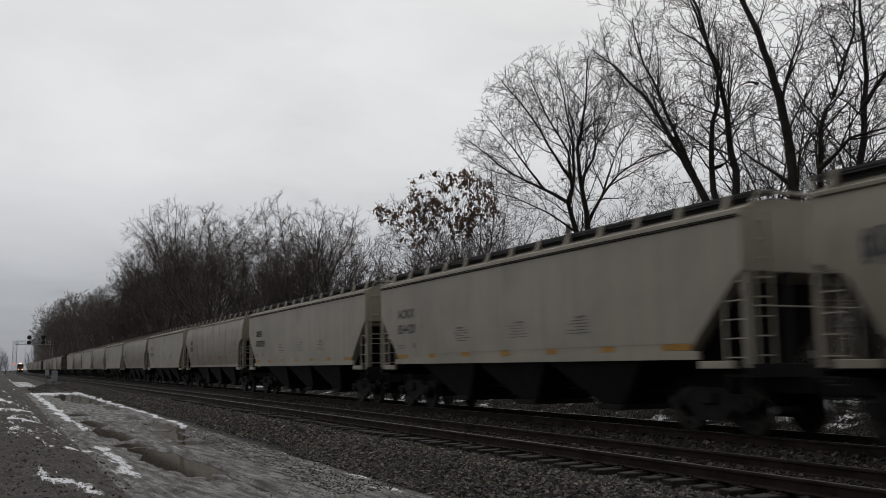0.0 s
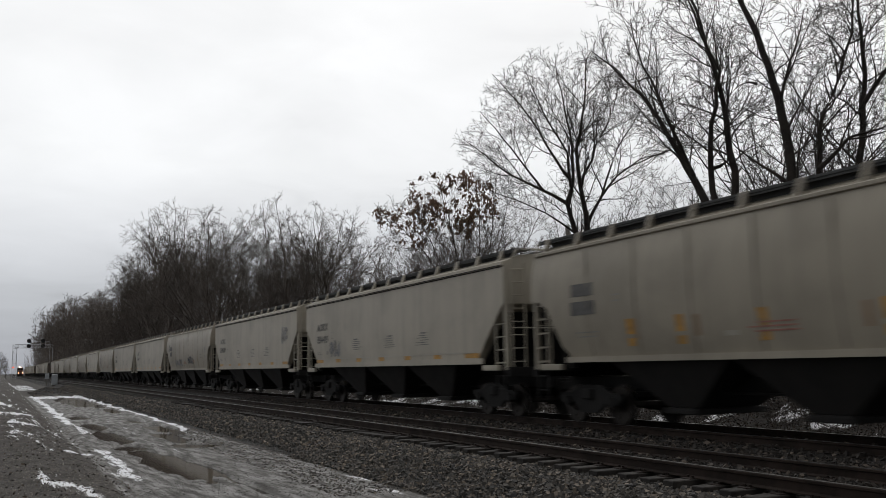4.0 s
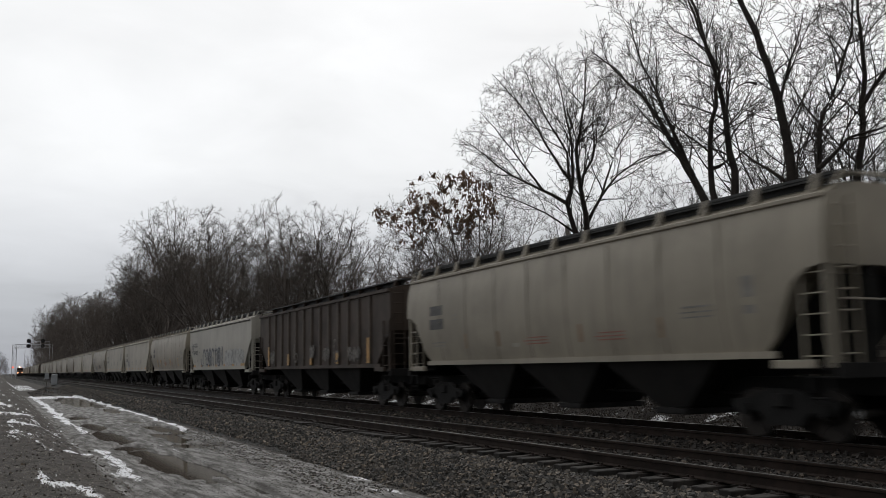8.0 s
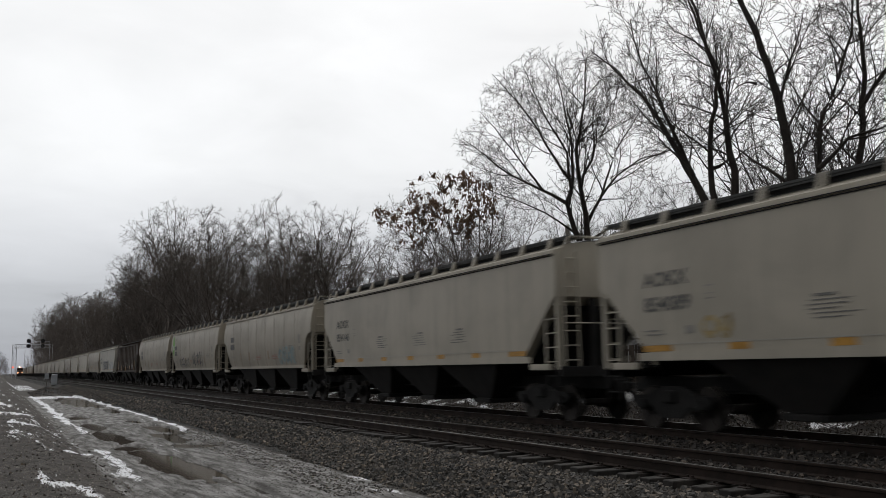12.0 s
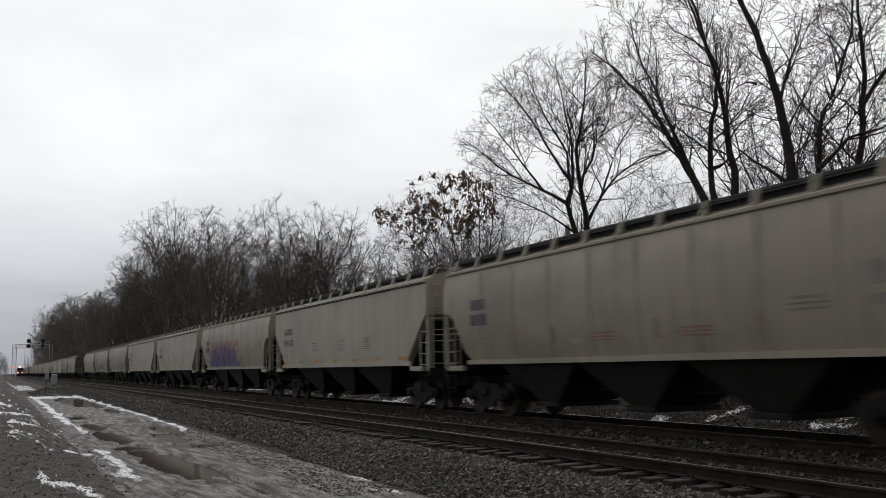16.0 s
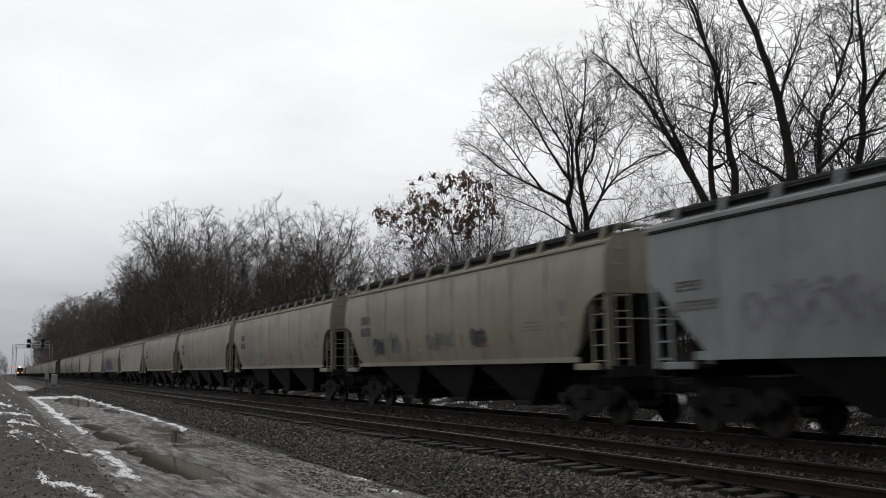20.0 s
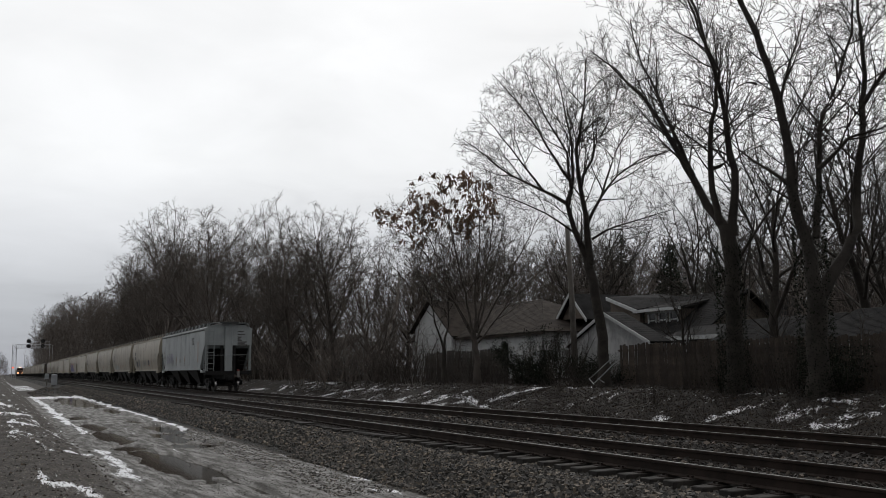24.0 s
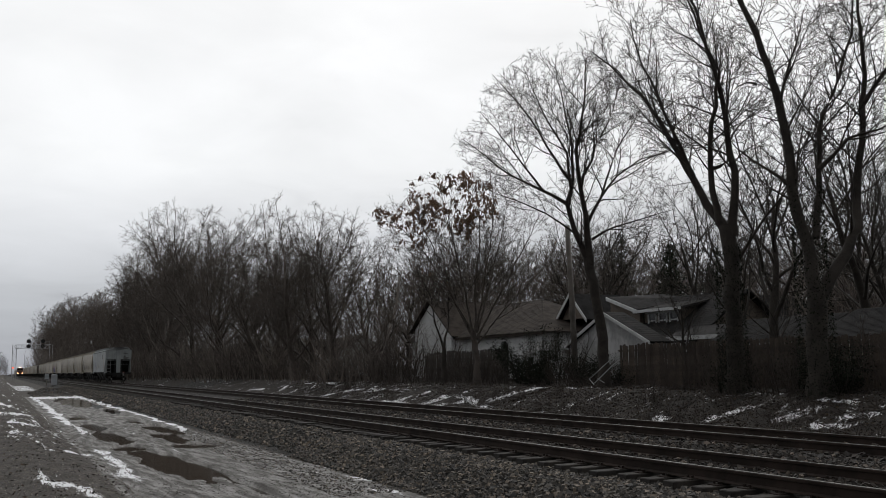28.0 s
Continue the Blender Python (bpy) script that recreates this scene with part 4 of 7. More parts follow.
def blotch(wagon, mat, kind, y0, y1, z0, tops, label, lift):
    """A filled sprayed area with a jagged top edge, laid on the curved side."""
    s = Shape()
    n = len(tops)
    cols = []
    for k, top in enumerate(tops):
        y = y0 + (y1 - y0) * k / (n - 1)
        cols.append([(-side_x(kind, z) - lift, y, z) for z in np.linspace(z0, top, 5)])
    s.add([p for c in cols for p in c], [(k * 5 + i, (k + 1) * 5 + i, (k + 1) * 5 + i + 1, k * 5 + i + 1) for k in range(n - 1) for i in range(4)])
    part("graffiti", s, mat, wagon, label)


def roundel(wagon, mat, kind, y, z, ry, rz, label, lift):
    s = Shape()
    s.add([(-side_x(kind, z) - lift, y, z)] + [(-side_x(kind, z + rz * math.sin(a)) - lift, y + ry * math.cos(a), z + rz * math.sin(a)) for a in [2 * math.pi * k / 24 for k in range(24)]],
          [(0, 1 + k, 1 + (k + 1) % 24) for k in range(24)])
    part("graffiti", s, mat, wagon, label)


def big_letters(wagon):
    """Large rounded sprayed letters: pale fill, then dark outlines."""
    def ring(cy, cz, ry, rz, a0=0.0, a1=360.0, n=20):
        return [(cy + ry * math.cos(radians(a0 + (a1 - a0) * i / n)), cz + rz * math.sin(radians(a0 + (a1 - a0) * i / n))) for i in range(n + 1)]

    lo, mid, hi = 1.72, 2.25, 2.78
    forms = [[[(0.12, mid), (0.05, 1.85), (-0.1, lo), (-0.35, lo + 0.02)]],
             [[(0.34, lo)] + ring(0, 2.42, 0.32, 0.34, 0, 180) + [(-0.34, 2.3)]],
             [[(0.3, lo)] + ring(0, 2.45, 0.3, 0.3, 0, 180) + [(-0.32, lo)], [(0.2, 1.82), (-0.36, 1.78)]],
             [ring(0, mid, 0.36, 0.53), ring(0, mid, 0.17, 0.3)],
             [[(0.3, lo)] + ring(0, 2.5, 0.36, 0.26, 0, 200), [(-0.1, 2.3), (-0.15, 1.8), (-0.3, lo)]],
             [[(0.05, lo), (0.0, 2.85)], [(0.36, 2.66), (-0.4, 2.7)], [(-0.12, 2.5), (-0.16, lo)], [(0.04, 2.98), (-0.06, 3.0)]],
             [ring(0, mid, 0.42, 0.56), ring(0, mid, 0.24, 0.34), ring(0, mid, 0.08, 0.12)],
             [[(0.0, 2.92), (0.03, 2.3), (-0.02, lo)], [(-0.12, 2.85), (-0.1, lo)]]]
    for k, rows in enumerate(forms):
        cy = 4.6 - 0.9 * k
        fill, dark = Shape(), Shape()
        for i, pts in enumerate(rows):
            pts = [(cy + y, z) for y, z in pts]
            o = stroke(pts, 0.24, "flat", 0.011 + 0.0012 * i)
            fill.add(o.v, o.f)
            o = stroke(pts, 0.085, "flat", 0.017 + 0.0012 * i)
            dark.add(o.v, o.f)
        letter = part("sprayed_letter", fill, SPRAY_HALO, wagon, "pale grey halo of a sprayed letter")
        part("outline", dark, SPRAY_BLACK, letter, "dark sprayed outline")


def words(text, y, z, size, kind, lift=0.008):
    """Painted lettering on the side that faces the viewer."""
    cu = bpy.data.curves.new("lettering", "FONT")
    cu.body, cu.size, cu.offset, cu.resolution_u = text, size, 0.012, 3
    ob = new("lettering", cu)
    me = bpy.data.meshes.new_from_object(ob.evaluated_get(bpy.context.evaluated_depsgraph_get()))
    s = Shape().add([(-side_x(kind, z + v.co.y) - lift, y - v.co.x * 1.12, z + v.co.y) for v in me.vertices], [tuple(q.vertices) for q in me.polygons])
    bpy.data.objects.remove(ob)
    bpy.data.curves.remove(cu)
    bpy.data.meshes.remove(me)
    return s


def number_wagons():
    seen = {5: "854120", 7: "854089", 8: "854146", 13: "854082", 15: "854409", 16: "854039", 18: "854420"}
    for k, (wg, style) in enumerate(zip(WAGONS, ORDER)):
        if k in seen:
            part("mark", words("AOKX", 7.25, 3.02, 0.42, "flat"), MARK, wg, "dark painted reporting mark")
            part("number", words(seen[k], 7.25, 2.5, 0.42, "flat"), MARK, wg, "dark painted number")
        elif style == "flat":
            part("number", lettering([(7.2, 3.02, 0.24, 0.3, 4), (7.2, 2.5, 0.24, 0.3, 6)], "flat"), MARK, wg, "faded dark number")


def paint_wagons():
    """What vandals and repairs have left on single wagons."""
    w_ = WAGONS
    # last wagon
    for k in range(9):
        part("seam", Shape().box(-1.612, -1.60, -6.9 + k * 1.72 - 0.03, -6.9 + k * 1.72 + 0.03, 1.8, 4.14), BLUEGREY, w_[0])
    part("logo_block", lettering([(-4.3, 3.25, 0.42, 0.5, 2)], "flat"), MARK, w_[0], "dark boxy lettering")
    part("number", lettering([(8.0, 2.85, 0.17, 0.2, 4), (8.0, 2.45, 0.17, 0.2, 6)], "flat"), FAINT, w_[0])
    part("notice", patches([(0.2, 2.05, 0.5, 0.3), (-3.6, 2.7, 0.7, 0.05), (-3.6, 2.55, 0.9, 0.04), (3.2, 2.0, 0.4, 0.3)], "flat"), FAINT, w_[0])
    for y in (1.9, -1.6):
        part("patch", patches([(y, 1.95, 0.2, 0.55)], "flat"), FADED, w_[0], "faded orange strip")
    part("patch", patches([(-6.6, 2.0, 0.22, 1.4)], "flat", 0.012), FADED, w_[0], "faded orange strip")
    scrawl(w_[0], SPRAY_FAINT, "flat", 6.2, 3.0, 2.0, 2.75, 6, 0.07, 51, "faint purple spray-painted letters")
    end = -(8.55 + LENGTHS["flat"] / 2 - 9.33) - 0.012
    rows = Shape()
    for k, (wd, z) in enumerate(((0.42, 4.0), (0.5, 3.8), (0.25, 3.62), (0.2, 3.5), (0.3, 3.4), (0.62, 3.28), (0.5, 3.18), (0.66, 3.08))):
        rows.add([(0.62, end, z), (0.62 + wd, end, z), (0.62 + wd, end, z + 0.09), (0.62, end, z + 0.09)], [(0, 1, 2, 3)])
    part("end_lettering", rows, MARK, w_[0], "rows of unreadable dark lettering")
    mk = part("end_marker", Shape().box(0.52, 0.70, end - 0.42, end - 0.28, 0.92, 1.36, 0.03), CASEGREY, w_[0], "grey end-of-train marker with a red top")
    part("marker_top", Shape().box(0.53, 0.69, end - 0.41, end - 0.29, 1.36, 1.46, 0.02), material("red_marker_top", (0.26, 0.03, 0.025), 0.5, 0.2, 3, 40, 0.1, 0.0), mk, "dull red top")
    part("end_column", Shape().box(-0.26, 0.26, end - 0.09, end + 0.05, 1.3, 4.4, 0.03), BLUEGREY, w_[0])
    part("roof_step", Shape().box(-0.65, 0.65, end - 0.35, end + 0.3, 4.6, 4.7, 0.02), GRATING, w_[0])
    # wagons with sprayed letters
    scrawl(w_[1], SPRAY_BLACK, "round", 5.6, 4.6, 1.85, 2.45, 3, 0.13, 52, "blurred dark spray-painted smear")
    scrawl(w_[1], SPRAY_GREY, "round", 4.1, 3.2, 1.9, 2.6, 2, 0.2, 53, "blurred grey spray-painted smear")
    scrawl(w_[1], SPRAY_GREY, "round", 1.0, -0.9, 1.95, 2.45, 6, 0.05, 54, "thin grey spray-painted scribble")
    scrawl(w_[1], SPRAY_BLACK, "round", -2.0, -2.9, 2.0, 2.5, 3, 0.1, 55, "blurred dark spray-painted letters")
    scrawl(w_[2], SPRAY_TEAL, "round", 5.2, 1.6, 1.75, 2.2, 7, 0.07, 56, "pale teal spray-painted letters")
    scrawl(w_[2], SPRAY_WHITE, "round", 4.8, 1.4, 1.7, 2.1, 6, 0.07, 57, "white spray-painted letters", 0.014)
    blotch(w_[6], SPRAY_PURPLE, "round", 6.0, -2.2, 1.66, [1.9, 2.3, 2.9, 2.6, 3.05, 2.7, 3.2, 2.8, 3.1, 2.7, 3.0, 2.6, 2.75, 2.1, 1.9], "purple spray-painted mural with a jagged top", 0.012)
    scrawl(w_[6], REDMARK, "round", 5.8, -2.0, 2.3, 3.25, 9, 0.07, 58, "red outline of the sprayed mural", 0.016)
    scrawl(w_[6], SPRAY_BLACK, "round", 5.2, -1.4, 1.8, 2.8, 8, 0.05, 59, "dark inner lines of the sprayed mural", 0.02)
    part("white_patch", patches([(-3.4, 2.2, 0.25, 0.9)], "round", 0.012), SPRAY_WHITE, w_[6])
    roundel(w_[10], SPRAY_GREEN, "round", 7.3, 3.35, 0.42, 0.75, "bright green sprayed face", 0.012)
    roundel(w_[10], SPRAY_WHITE, "round", 7.3, 3.2, 0.24, 0.2, "white eye of the sprayed face", 0.018)
    part("white_band", patches([(7.3, 3.3, 1.5, 0.2)], "round", 0.010), SPRAY_WHITE, w_[10])
    scrawl(w_[10], SPRAY_BLACK, "round", 4.9, 1.2, 1.72, 2.35, 8, 0.045, 60, "thin grey spray-painted letters")
    scrawl(w_[10], SPRAY_BLACK, "round", -0.2, -3.6, 1.75, 2.75, 6, 0.07, 61, "thin dark spray-painted letters")
    scrawl(w_[7], SPRAY_ORANGE, "flat", 5.5, 4.7, 1.9, 2.35, 2, 0.07, 72, "faded yellow sprayed tag")
    scrawl(w_[9], SPRAY_TEAL, "round", -3.4, -6.0, 1.7, 2.5, 5, 0.12, 62, "pale blue spray-painted letters")
    for y, z, a, b, seed in ((6.2, 1.7, 0.7, 0.6, 1), (-0.2, 1.9, 0.6, 0.5, 2), (-2.0, 1.8, 0.9, 0.5, 3), (-5.4, 1.7, 1.3, 0.55, 4)):
        scrawl(w_[12], DIRTY_WHITE, "ribbed", y + a / 2, y - a / 2, z, z + b, 3, 0.12, 80 + seed, "dull white sprayed scribble", 0.085)
    for y, z, h in ((2.2, 2.2, 0.45), (-3.4, 2.2, 0.5)):
        hook = [(y - 0.3 * math.sin(a), z + h * math.cos(a)) for a in [-0.6 - 0.4 * q for q in range(10)]] + [(y - 0.15, z - h * 0.2), (y + 0.05, z - h * 0.2)]
        part("graffiti", stroke(hook, 0.09, "ribbed", 0.09), DIRTY_WHITE, w_[12], "white sprayed hook shape")
    blotch(w_[13], OVERSPRAY, "flat", -2.4, -7.3, 1.68, [2.5, 2.62, 2.55, 2.7, 2.6, 2.66, 2.5, 2.6, 2.55, 2.6, 2.45], "washed-out pale overspray along the side", 0.008)
    big_letters(w_[13])
    scrawl(w_[13], SPRAY_WHITE, "flat", -2.8, -7.0, 1.9, 2.6, 8, 0.3, 65, "washed-out white spray paint", 0.012)
    scrawl(w_[13], SPRAY_BLACK, "flat", 8.0, 7.3, 2.6, 3.3, 2, 0.04, 66, "thin dark tag")
    for y in (4.6, 3.0, 0.8, -1.8, -5.2):
        part("amber_patch", patches([(y, 1.8, 0.22, 0.6)], "round", 0.012), AMBER, w_[14], "amber reflective strip")
    scrawl(w_[15], SPRAY_GREY, "flat", 5.6, 4.4, 1.9, 2.5, 3, 0.1, 67, "grey sprayed tag")
    scrawl(w_[16], SPRAY_GREY, "flat", -6.3, -7.4, 2.7, 3.5, 3, 0.06, 68, "thin grey sprayed tag")
    scrawl(w_[17], SPRAY_GREY, "round", 4.5, 1.5, 1.8, 2.3, 5, 0.1, 69, "dark spray-painted letters")
    scrawl(w_[17], SPRAY_BLACK, "round", -0.6, -2.6, 1.9, 2.4, 4, 0.1, 70, "dark spray-painted letters")
    scrawl(w_[17], SPRAY_BLACK, "round", 7.6, 6.9, 2.9, 3.5, 2, 0.06, 71, "dark sprayed tag")


paint_wagons()
number_wagons()

# ---- trees ----


class Twigs:
    """Collects tapering branches as thin tubes, in one mesh."""

    def __init__(self):
        self.sets = {}

    def branch(self, pts, r0, r1, sides):
        n = len(pts) - 1
        self.limb(pts, [r0 + (r1 - r0) * k / n for k in range(n + 1)], sides)

    def limb(self, pts, radii, sides):
        self.sets.setdefault((len(pts), sides), []).append((pts, radii))

    def thin(self, pts, radii):
        self.limb(pts, radii, 3)

    def mesh(self, name, mat, scale=1.0):
        vs, fs, count = [], [], 0
        for (n, sides), rows in self.sets.items():
            p = np.array([r[0] for r in rows], float) * scale
            d = np.gradient(p, axis=1)
            d /= np.linalg.norm(d, axis=2, keepdims=True) + 1e-9
            ref = np.where(np.abs(d[..., 2:3]) > 0.9, [[[1.0, 0, 0]]], [[[0, 0, 1.0]]])
            u = np.cross(d, ref)
            u /= np.linalg.norm(u, axis=2, keepdims=True) + 1e-9
            v = np.cross(d, u)
            r = np.array([r[1] for r in rows]) * scale
            a = np.arange(sides) * 2 * np.pi / sides
            ring = p[:, :, None] + r[:, :, None, None] * (np.cos(a)[None, None, :, None] * u[:, :, None] + np.sin(a)[None, None, :, None] * v[:, :, None])
            vs.append(ring.reshape(-1, 3))
            k, i = np.meshgrid(np.arange(n - 1), np.arange(sides), indexing="ij")
            j = (i + 1) % sides
            q = np.stack([k * sides + i, k * sides + j, (k + 1) * sides + j, (k + 1) * sides + i], -1).reshape(1, -1, 4)
            fs.append((q + (count + np.arange(len(rows)) * n * sides)[:, None, None]).reshape(-1, 4))
            count += len(rows) * n * sides
        me = bpy.data.meshes.new(name)
        v, f = np.concatenate(vs), np.concatenate(fs)
        me.vertices.add(len(v))
        me.vertices.foreach_set("co", v.astype(np.float32).ravel())
        me.loops.add(f.size)
        me.loops.foreach_set("vertex_index", f.astype(np.int32).ravel())
        me.polygons.add(len(f))
        me.polygons.foreach_set("loop_start", (np.arange(len(f)) * 4).astype(np.int32))
        me.polygons.foreach_set("use_smooth", [True] * len(f))
        me.materials.append(mat)
        me.update(calc_edges=True)
        return me


def unit(d):
    n = math.sqrt(d[0] * d[0] + d[1] * d[1] + d[2] * d[2]) or 1.0
    return (d[0] / n, d[1] / n, d[2] / n)


def wander(rng, start, way, length, steps, wild, lift):
    """Points of one branch that strays and bends upwards."""
    x, y, z = start
    d = way
    pts = [(x, y, z)]
    g, s = rng.gauss, length / steps
    for k in range(steps):
        d = unit((d[0] + g(0, wild), d[1] + g(0, wild), d[2] + g(0, wild) + lift))
        x, y, z = x + d[0] * s, y + d[1] * s, z + d[2] * s
        pts.append((x, y, z))
    return pts


def crown_room(profile, deep=0.9):
    """A test whether a place lies in a crown given by (height, left, right) rows, about as deep as it is wide."""
    zs, ls, rs = [p[0] for p in profile], [p[1] for p in profile], [p[2] for p in profile]

    def room(p, k=1.0):
        z = p[2]
        if z > zs[-1]:
            return False
        i = 0
        while i < len(zs) - 2 and z > zs[i + 1]:
            i += 1
        t = min(max((z - zs[i]) / (zs[i + 1] - zs[i]), 0.0), 1.0)
        a, b = ls[i] + (ls[i + 1] - ls[i]) * t, rs[i] + (rs[i + 1] - rs[i]) * t
        h = max((b - a) / 2, 0.05) * k
        u, v = (p[0] - (a + b) / 2) / h, p[1] / (h * deep)
        return u * u + v * v < 1.0
    return room


def sprout(rnd, sink, line, rads, level, plan, room, tip, ends, skip=0.18):
    """Side branches along a branch, turning round it, that rise a little and stop at the crown's edge; each bears its own in turn."""
    space, length, lo, hi, lift, wild, steps = plan[level]
    spans = [math.dist(a, b) for a, b in zip(line[:-1], line[1:])]
    total = sum(spans)
    d, k, done = total * skip + space * rnd.uniform(0.2, 1.0), 0, 0.0
    turn = rnd.uniform(0, 6.28)
    while d < total:
        while k < len(spans) - 1 and done + spans[k] < d:
            done += spans[k]
            k += 1
        f = min((d - done) / (spans[k] or 1), 1.0)
        a, b = line[k], line[k + 1]
        p = tuple(a[c] + (b[c] - a[c]) * f for c in range(3))
        r = rads[k] + (rads[k + 1] - rads[k]) * f
        w_ = unit((b[0] - a[0], b[1] - a[1], b[2] - a[2]))
        ref = (1.0, 0.0, 0.0) if abs(w_[2]) > 0.9 else (0.0, 0.0, 1.0)
        u = unit((w_[1] * ref[2] - w_[2] * ref[1], w_[2] * ref[0] - w_[0] * ref[2], w_[0] * ref[1] - w_[1] * ref[0]))
        v = (w_[1] * u[2] - w_[2] * u[1], w_[2] * u[0] - w_[0] * u[2], w_[0] * u[1] - w_[1] * u[0])
        turn += 2.4 + rnd.gauss(0, 0.5)
        ang = rnd.uniform(lo, hi)
        ca, sa, ct, st = math.cos(ang), math.sin(ang), math.cos(turn), math.sin(turn)
        way = unit(tuple(w_[c] * ca + (u[c] * ct + v[c] * st) * sa + (lift if c == 2 else 0) for c in range(3)))
        ln = length * (1.12 - 0.6 * d / total) * rnd.uniform(0.6, 1.2)
        pts = wander(rnd, p, way, ln, steps, wild, lift * 0.4)
        d += space * rnd.uniform(0.65, 1.35)
        if room is not None:
            edge = rnd.uniform(0.92, 1.08)
            n = 1
            while n < len(pts) and room(pts[n], edge):
                n += 1
            if n < 2:
                continue
            pts = pts[:n]
            ln *= (n - 1) / steps
        r0 = max(min(r * 0.66, 0.007 + 0.0125 * ln), tip)
        m = len(pts) - 1
        radii = [r0 + (tip * 0.55 - r0) * (i / m) ** 0.9 for i in range(m + 1)]
        sink(pts, radii)
        if level + 1 < len(plan):
            sprout(rnd, sink, pts, radii, level + 1, plan, room, tip, ends)
        else:
            ends.append(pts[-1])


def sorter(wood, crown, split):
    """Sends thick branches to the wood, thin ones to the crown."""
    def sink(pts, radii):
        (wood if radii[0] > split else crown).limb(pts, radii, 9 if radii[0] > 0.15 else 6 if radii[0] > 0.06 else 4 if radii[0] > 0.025 else 3)
    return sink


def smooth_line(pts, rng, rough):
    """A guide line refined with small random bends."""
    out = [tuple(pts[0])]
    for a, b in zip(pts[:-1], pts[1:]):
        n = max(2, int(math.dist(a, b) / 0.55))
        for k in range(1, n + 1):
            r = rough if k < n else 0.0
            out.append(tuple(a[c] + (b[c] - a[c]) * k / n + rng.gauss(0, r) for c in range(3)))
    return out


HERO_PLAN = [(0.33, 2.8, 0.45, 1.05, 0.08, 0.14, 6), (0.235, 1.25, 0.45, 1.05, 0.04, 0.16, 3), (0.165, 0.55, 0.4, 1.0, 0.03, 0.14, 2), (0.16, 0.24, 0.4, 0.9, 0.02, 0.1, 1)]


def guided_tree(name, label, base, azimuth, limbs, crown_rows, seed, bark, tip=0.0075, plan=HERO_PLAN):
    """A bare tree whose trunk and main limbs follow guides of (across, height), and whose branches fill the given outline."""
    rnd = random.Random(seed)
    tree = thing(name, label, "tree", "trees by the railway", at=pose(*base, 0, 0, -azimuth))
    wood, crown, tips = Twigs(), Twigs(), []
    sink = sorter(wood, crown, 0.03)
    room = crown_room([(z - base[2], l, r) for z, l, r in crown_rows], 1.25)
    for k, (r0, r1, pts) in enumerate(limbs):
        n = len(pts)
        deep = 0 if k == 0 else rnd.uniform(-0.5, 0.5)
        line = [(u, deep * (j / (n - 1)) * (pts[-1][1] - pts[0][1]) * 0.6, z - base[2] - (0.3 if k == 0 and j == 0 else 0)) for j, (u, z) in enumerate(pts)]
        line = smooth_line(line, rnd, 0.035)
        m = len(line) - 1
        r0, r1 = (r0 * 0.92, max(r1 * 0.6, 0.012)) if k else (r0, r1)
        radii = [r0 + (r1 - r0) * (i / m) ** 0.62 for i in range(m + 1)]
        wood.limb(line, radii, 10 if r0 > 0.15 else 7)
        if k == 0:
            x, y, z = line[0]
            wood.branch([(x, y, z), (x, y, z + 0.35), (x, y, z + 0.8)], r0 * 1.35, r0 * 0.98, 10)
        else:
            sprout(rnd, sink, line, radii, 0, plan, room, tip, tips, 0.2)
    part("trunk", wood.mesh("trunk", bark), bark, tree)
    part("crown", crown.mesh("crown", bark), bark, tree)
    return tree, tips


def wild_tree(seed, spread, bark, plan, tip=0.011, low=3.5, limbs=12):
    """Meshes of a free-grown bare tree, 18 m tall, with a domed crown."""
    rnd = random.Random(seed)
    dome = [(low, -0.4, 0.4), (low + 2, -0.72, 0.7), (9, -0.98, 0.96), (12, -1.0, 1.0), (14.8, -0.9, 0.9), (16.8, -0.66, 0.68), (18, -0.3, 0.3)]
    shift = rnd.uniform(-0.15, 0.15)
    room = crown_room([(z, (l + shift) * spread, (r + shift) * spread) for z, l, r in dome], 1.0)
    wood, crown, ends = Twigs(), Twigs(), []
    sink = sorter(wood, crown, 0.045)
    tall = rnd.uniform(9.5, 12.0)
    stem = wander(rnd, (0, 0, -0.3), unit((rnd.gauss(0, 0.1), rnd.gauss(0, 0.1), 1)), tall, 14, 0.08, 0.03)
    radii = [0.32 - 0.24 * i / 14 for i in range(15)]
    wood.limb(stem, radii, 9)
    sprout(rnd, sink, stem, radii, 1, plan, room, tip, ends, 0.6)
    for k in range(limbs):
        t = 0.16 + 0.82 * (k + rnd.uniform(0, 0.8)) / limbs
        a = 2.4 * k + rnd.uniform(-0.5, 0.5)
        i = min(int(t * 14), 14)
        way = unit((math.cos(a), math.sin(a), rnd.uniform(0.45, 0.9) + 1.5 * t * t))
        line = wander(rnd, stem[i], way, 9.5, 14, 0.10, 0.045)
        n, edge = 1, rnd.uniform(0.82, 1.0)
        while n < len(line) and room(line[n], edge):
            n += 1
        line = line[:max(n, 4)]
        m = len(line) - 1
        r0 = min(radii[i] * 0.62, 0.02 + 0.013 * m)
        rads = [r0 + (0.018 - r0) * (j / m) ** 0.7 for j in range(m + 1)]
        wood.limb(line, rads, 6)
        sprout(rnd, sink, line, rads, 0, plan, room, tip, ends, 0.15)
    return wood.mesh("trunk", bark), crown.mesh("crown", bark)


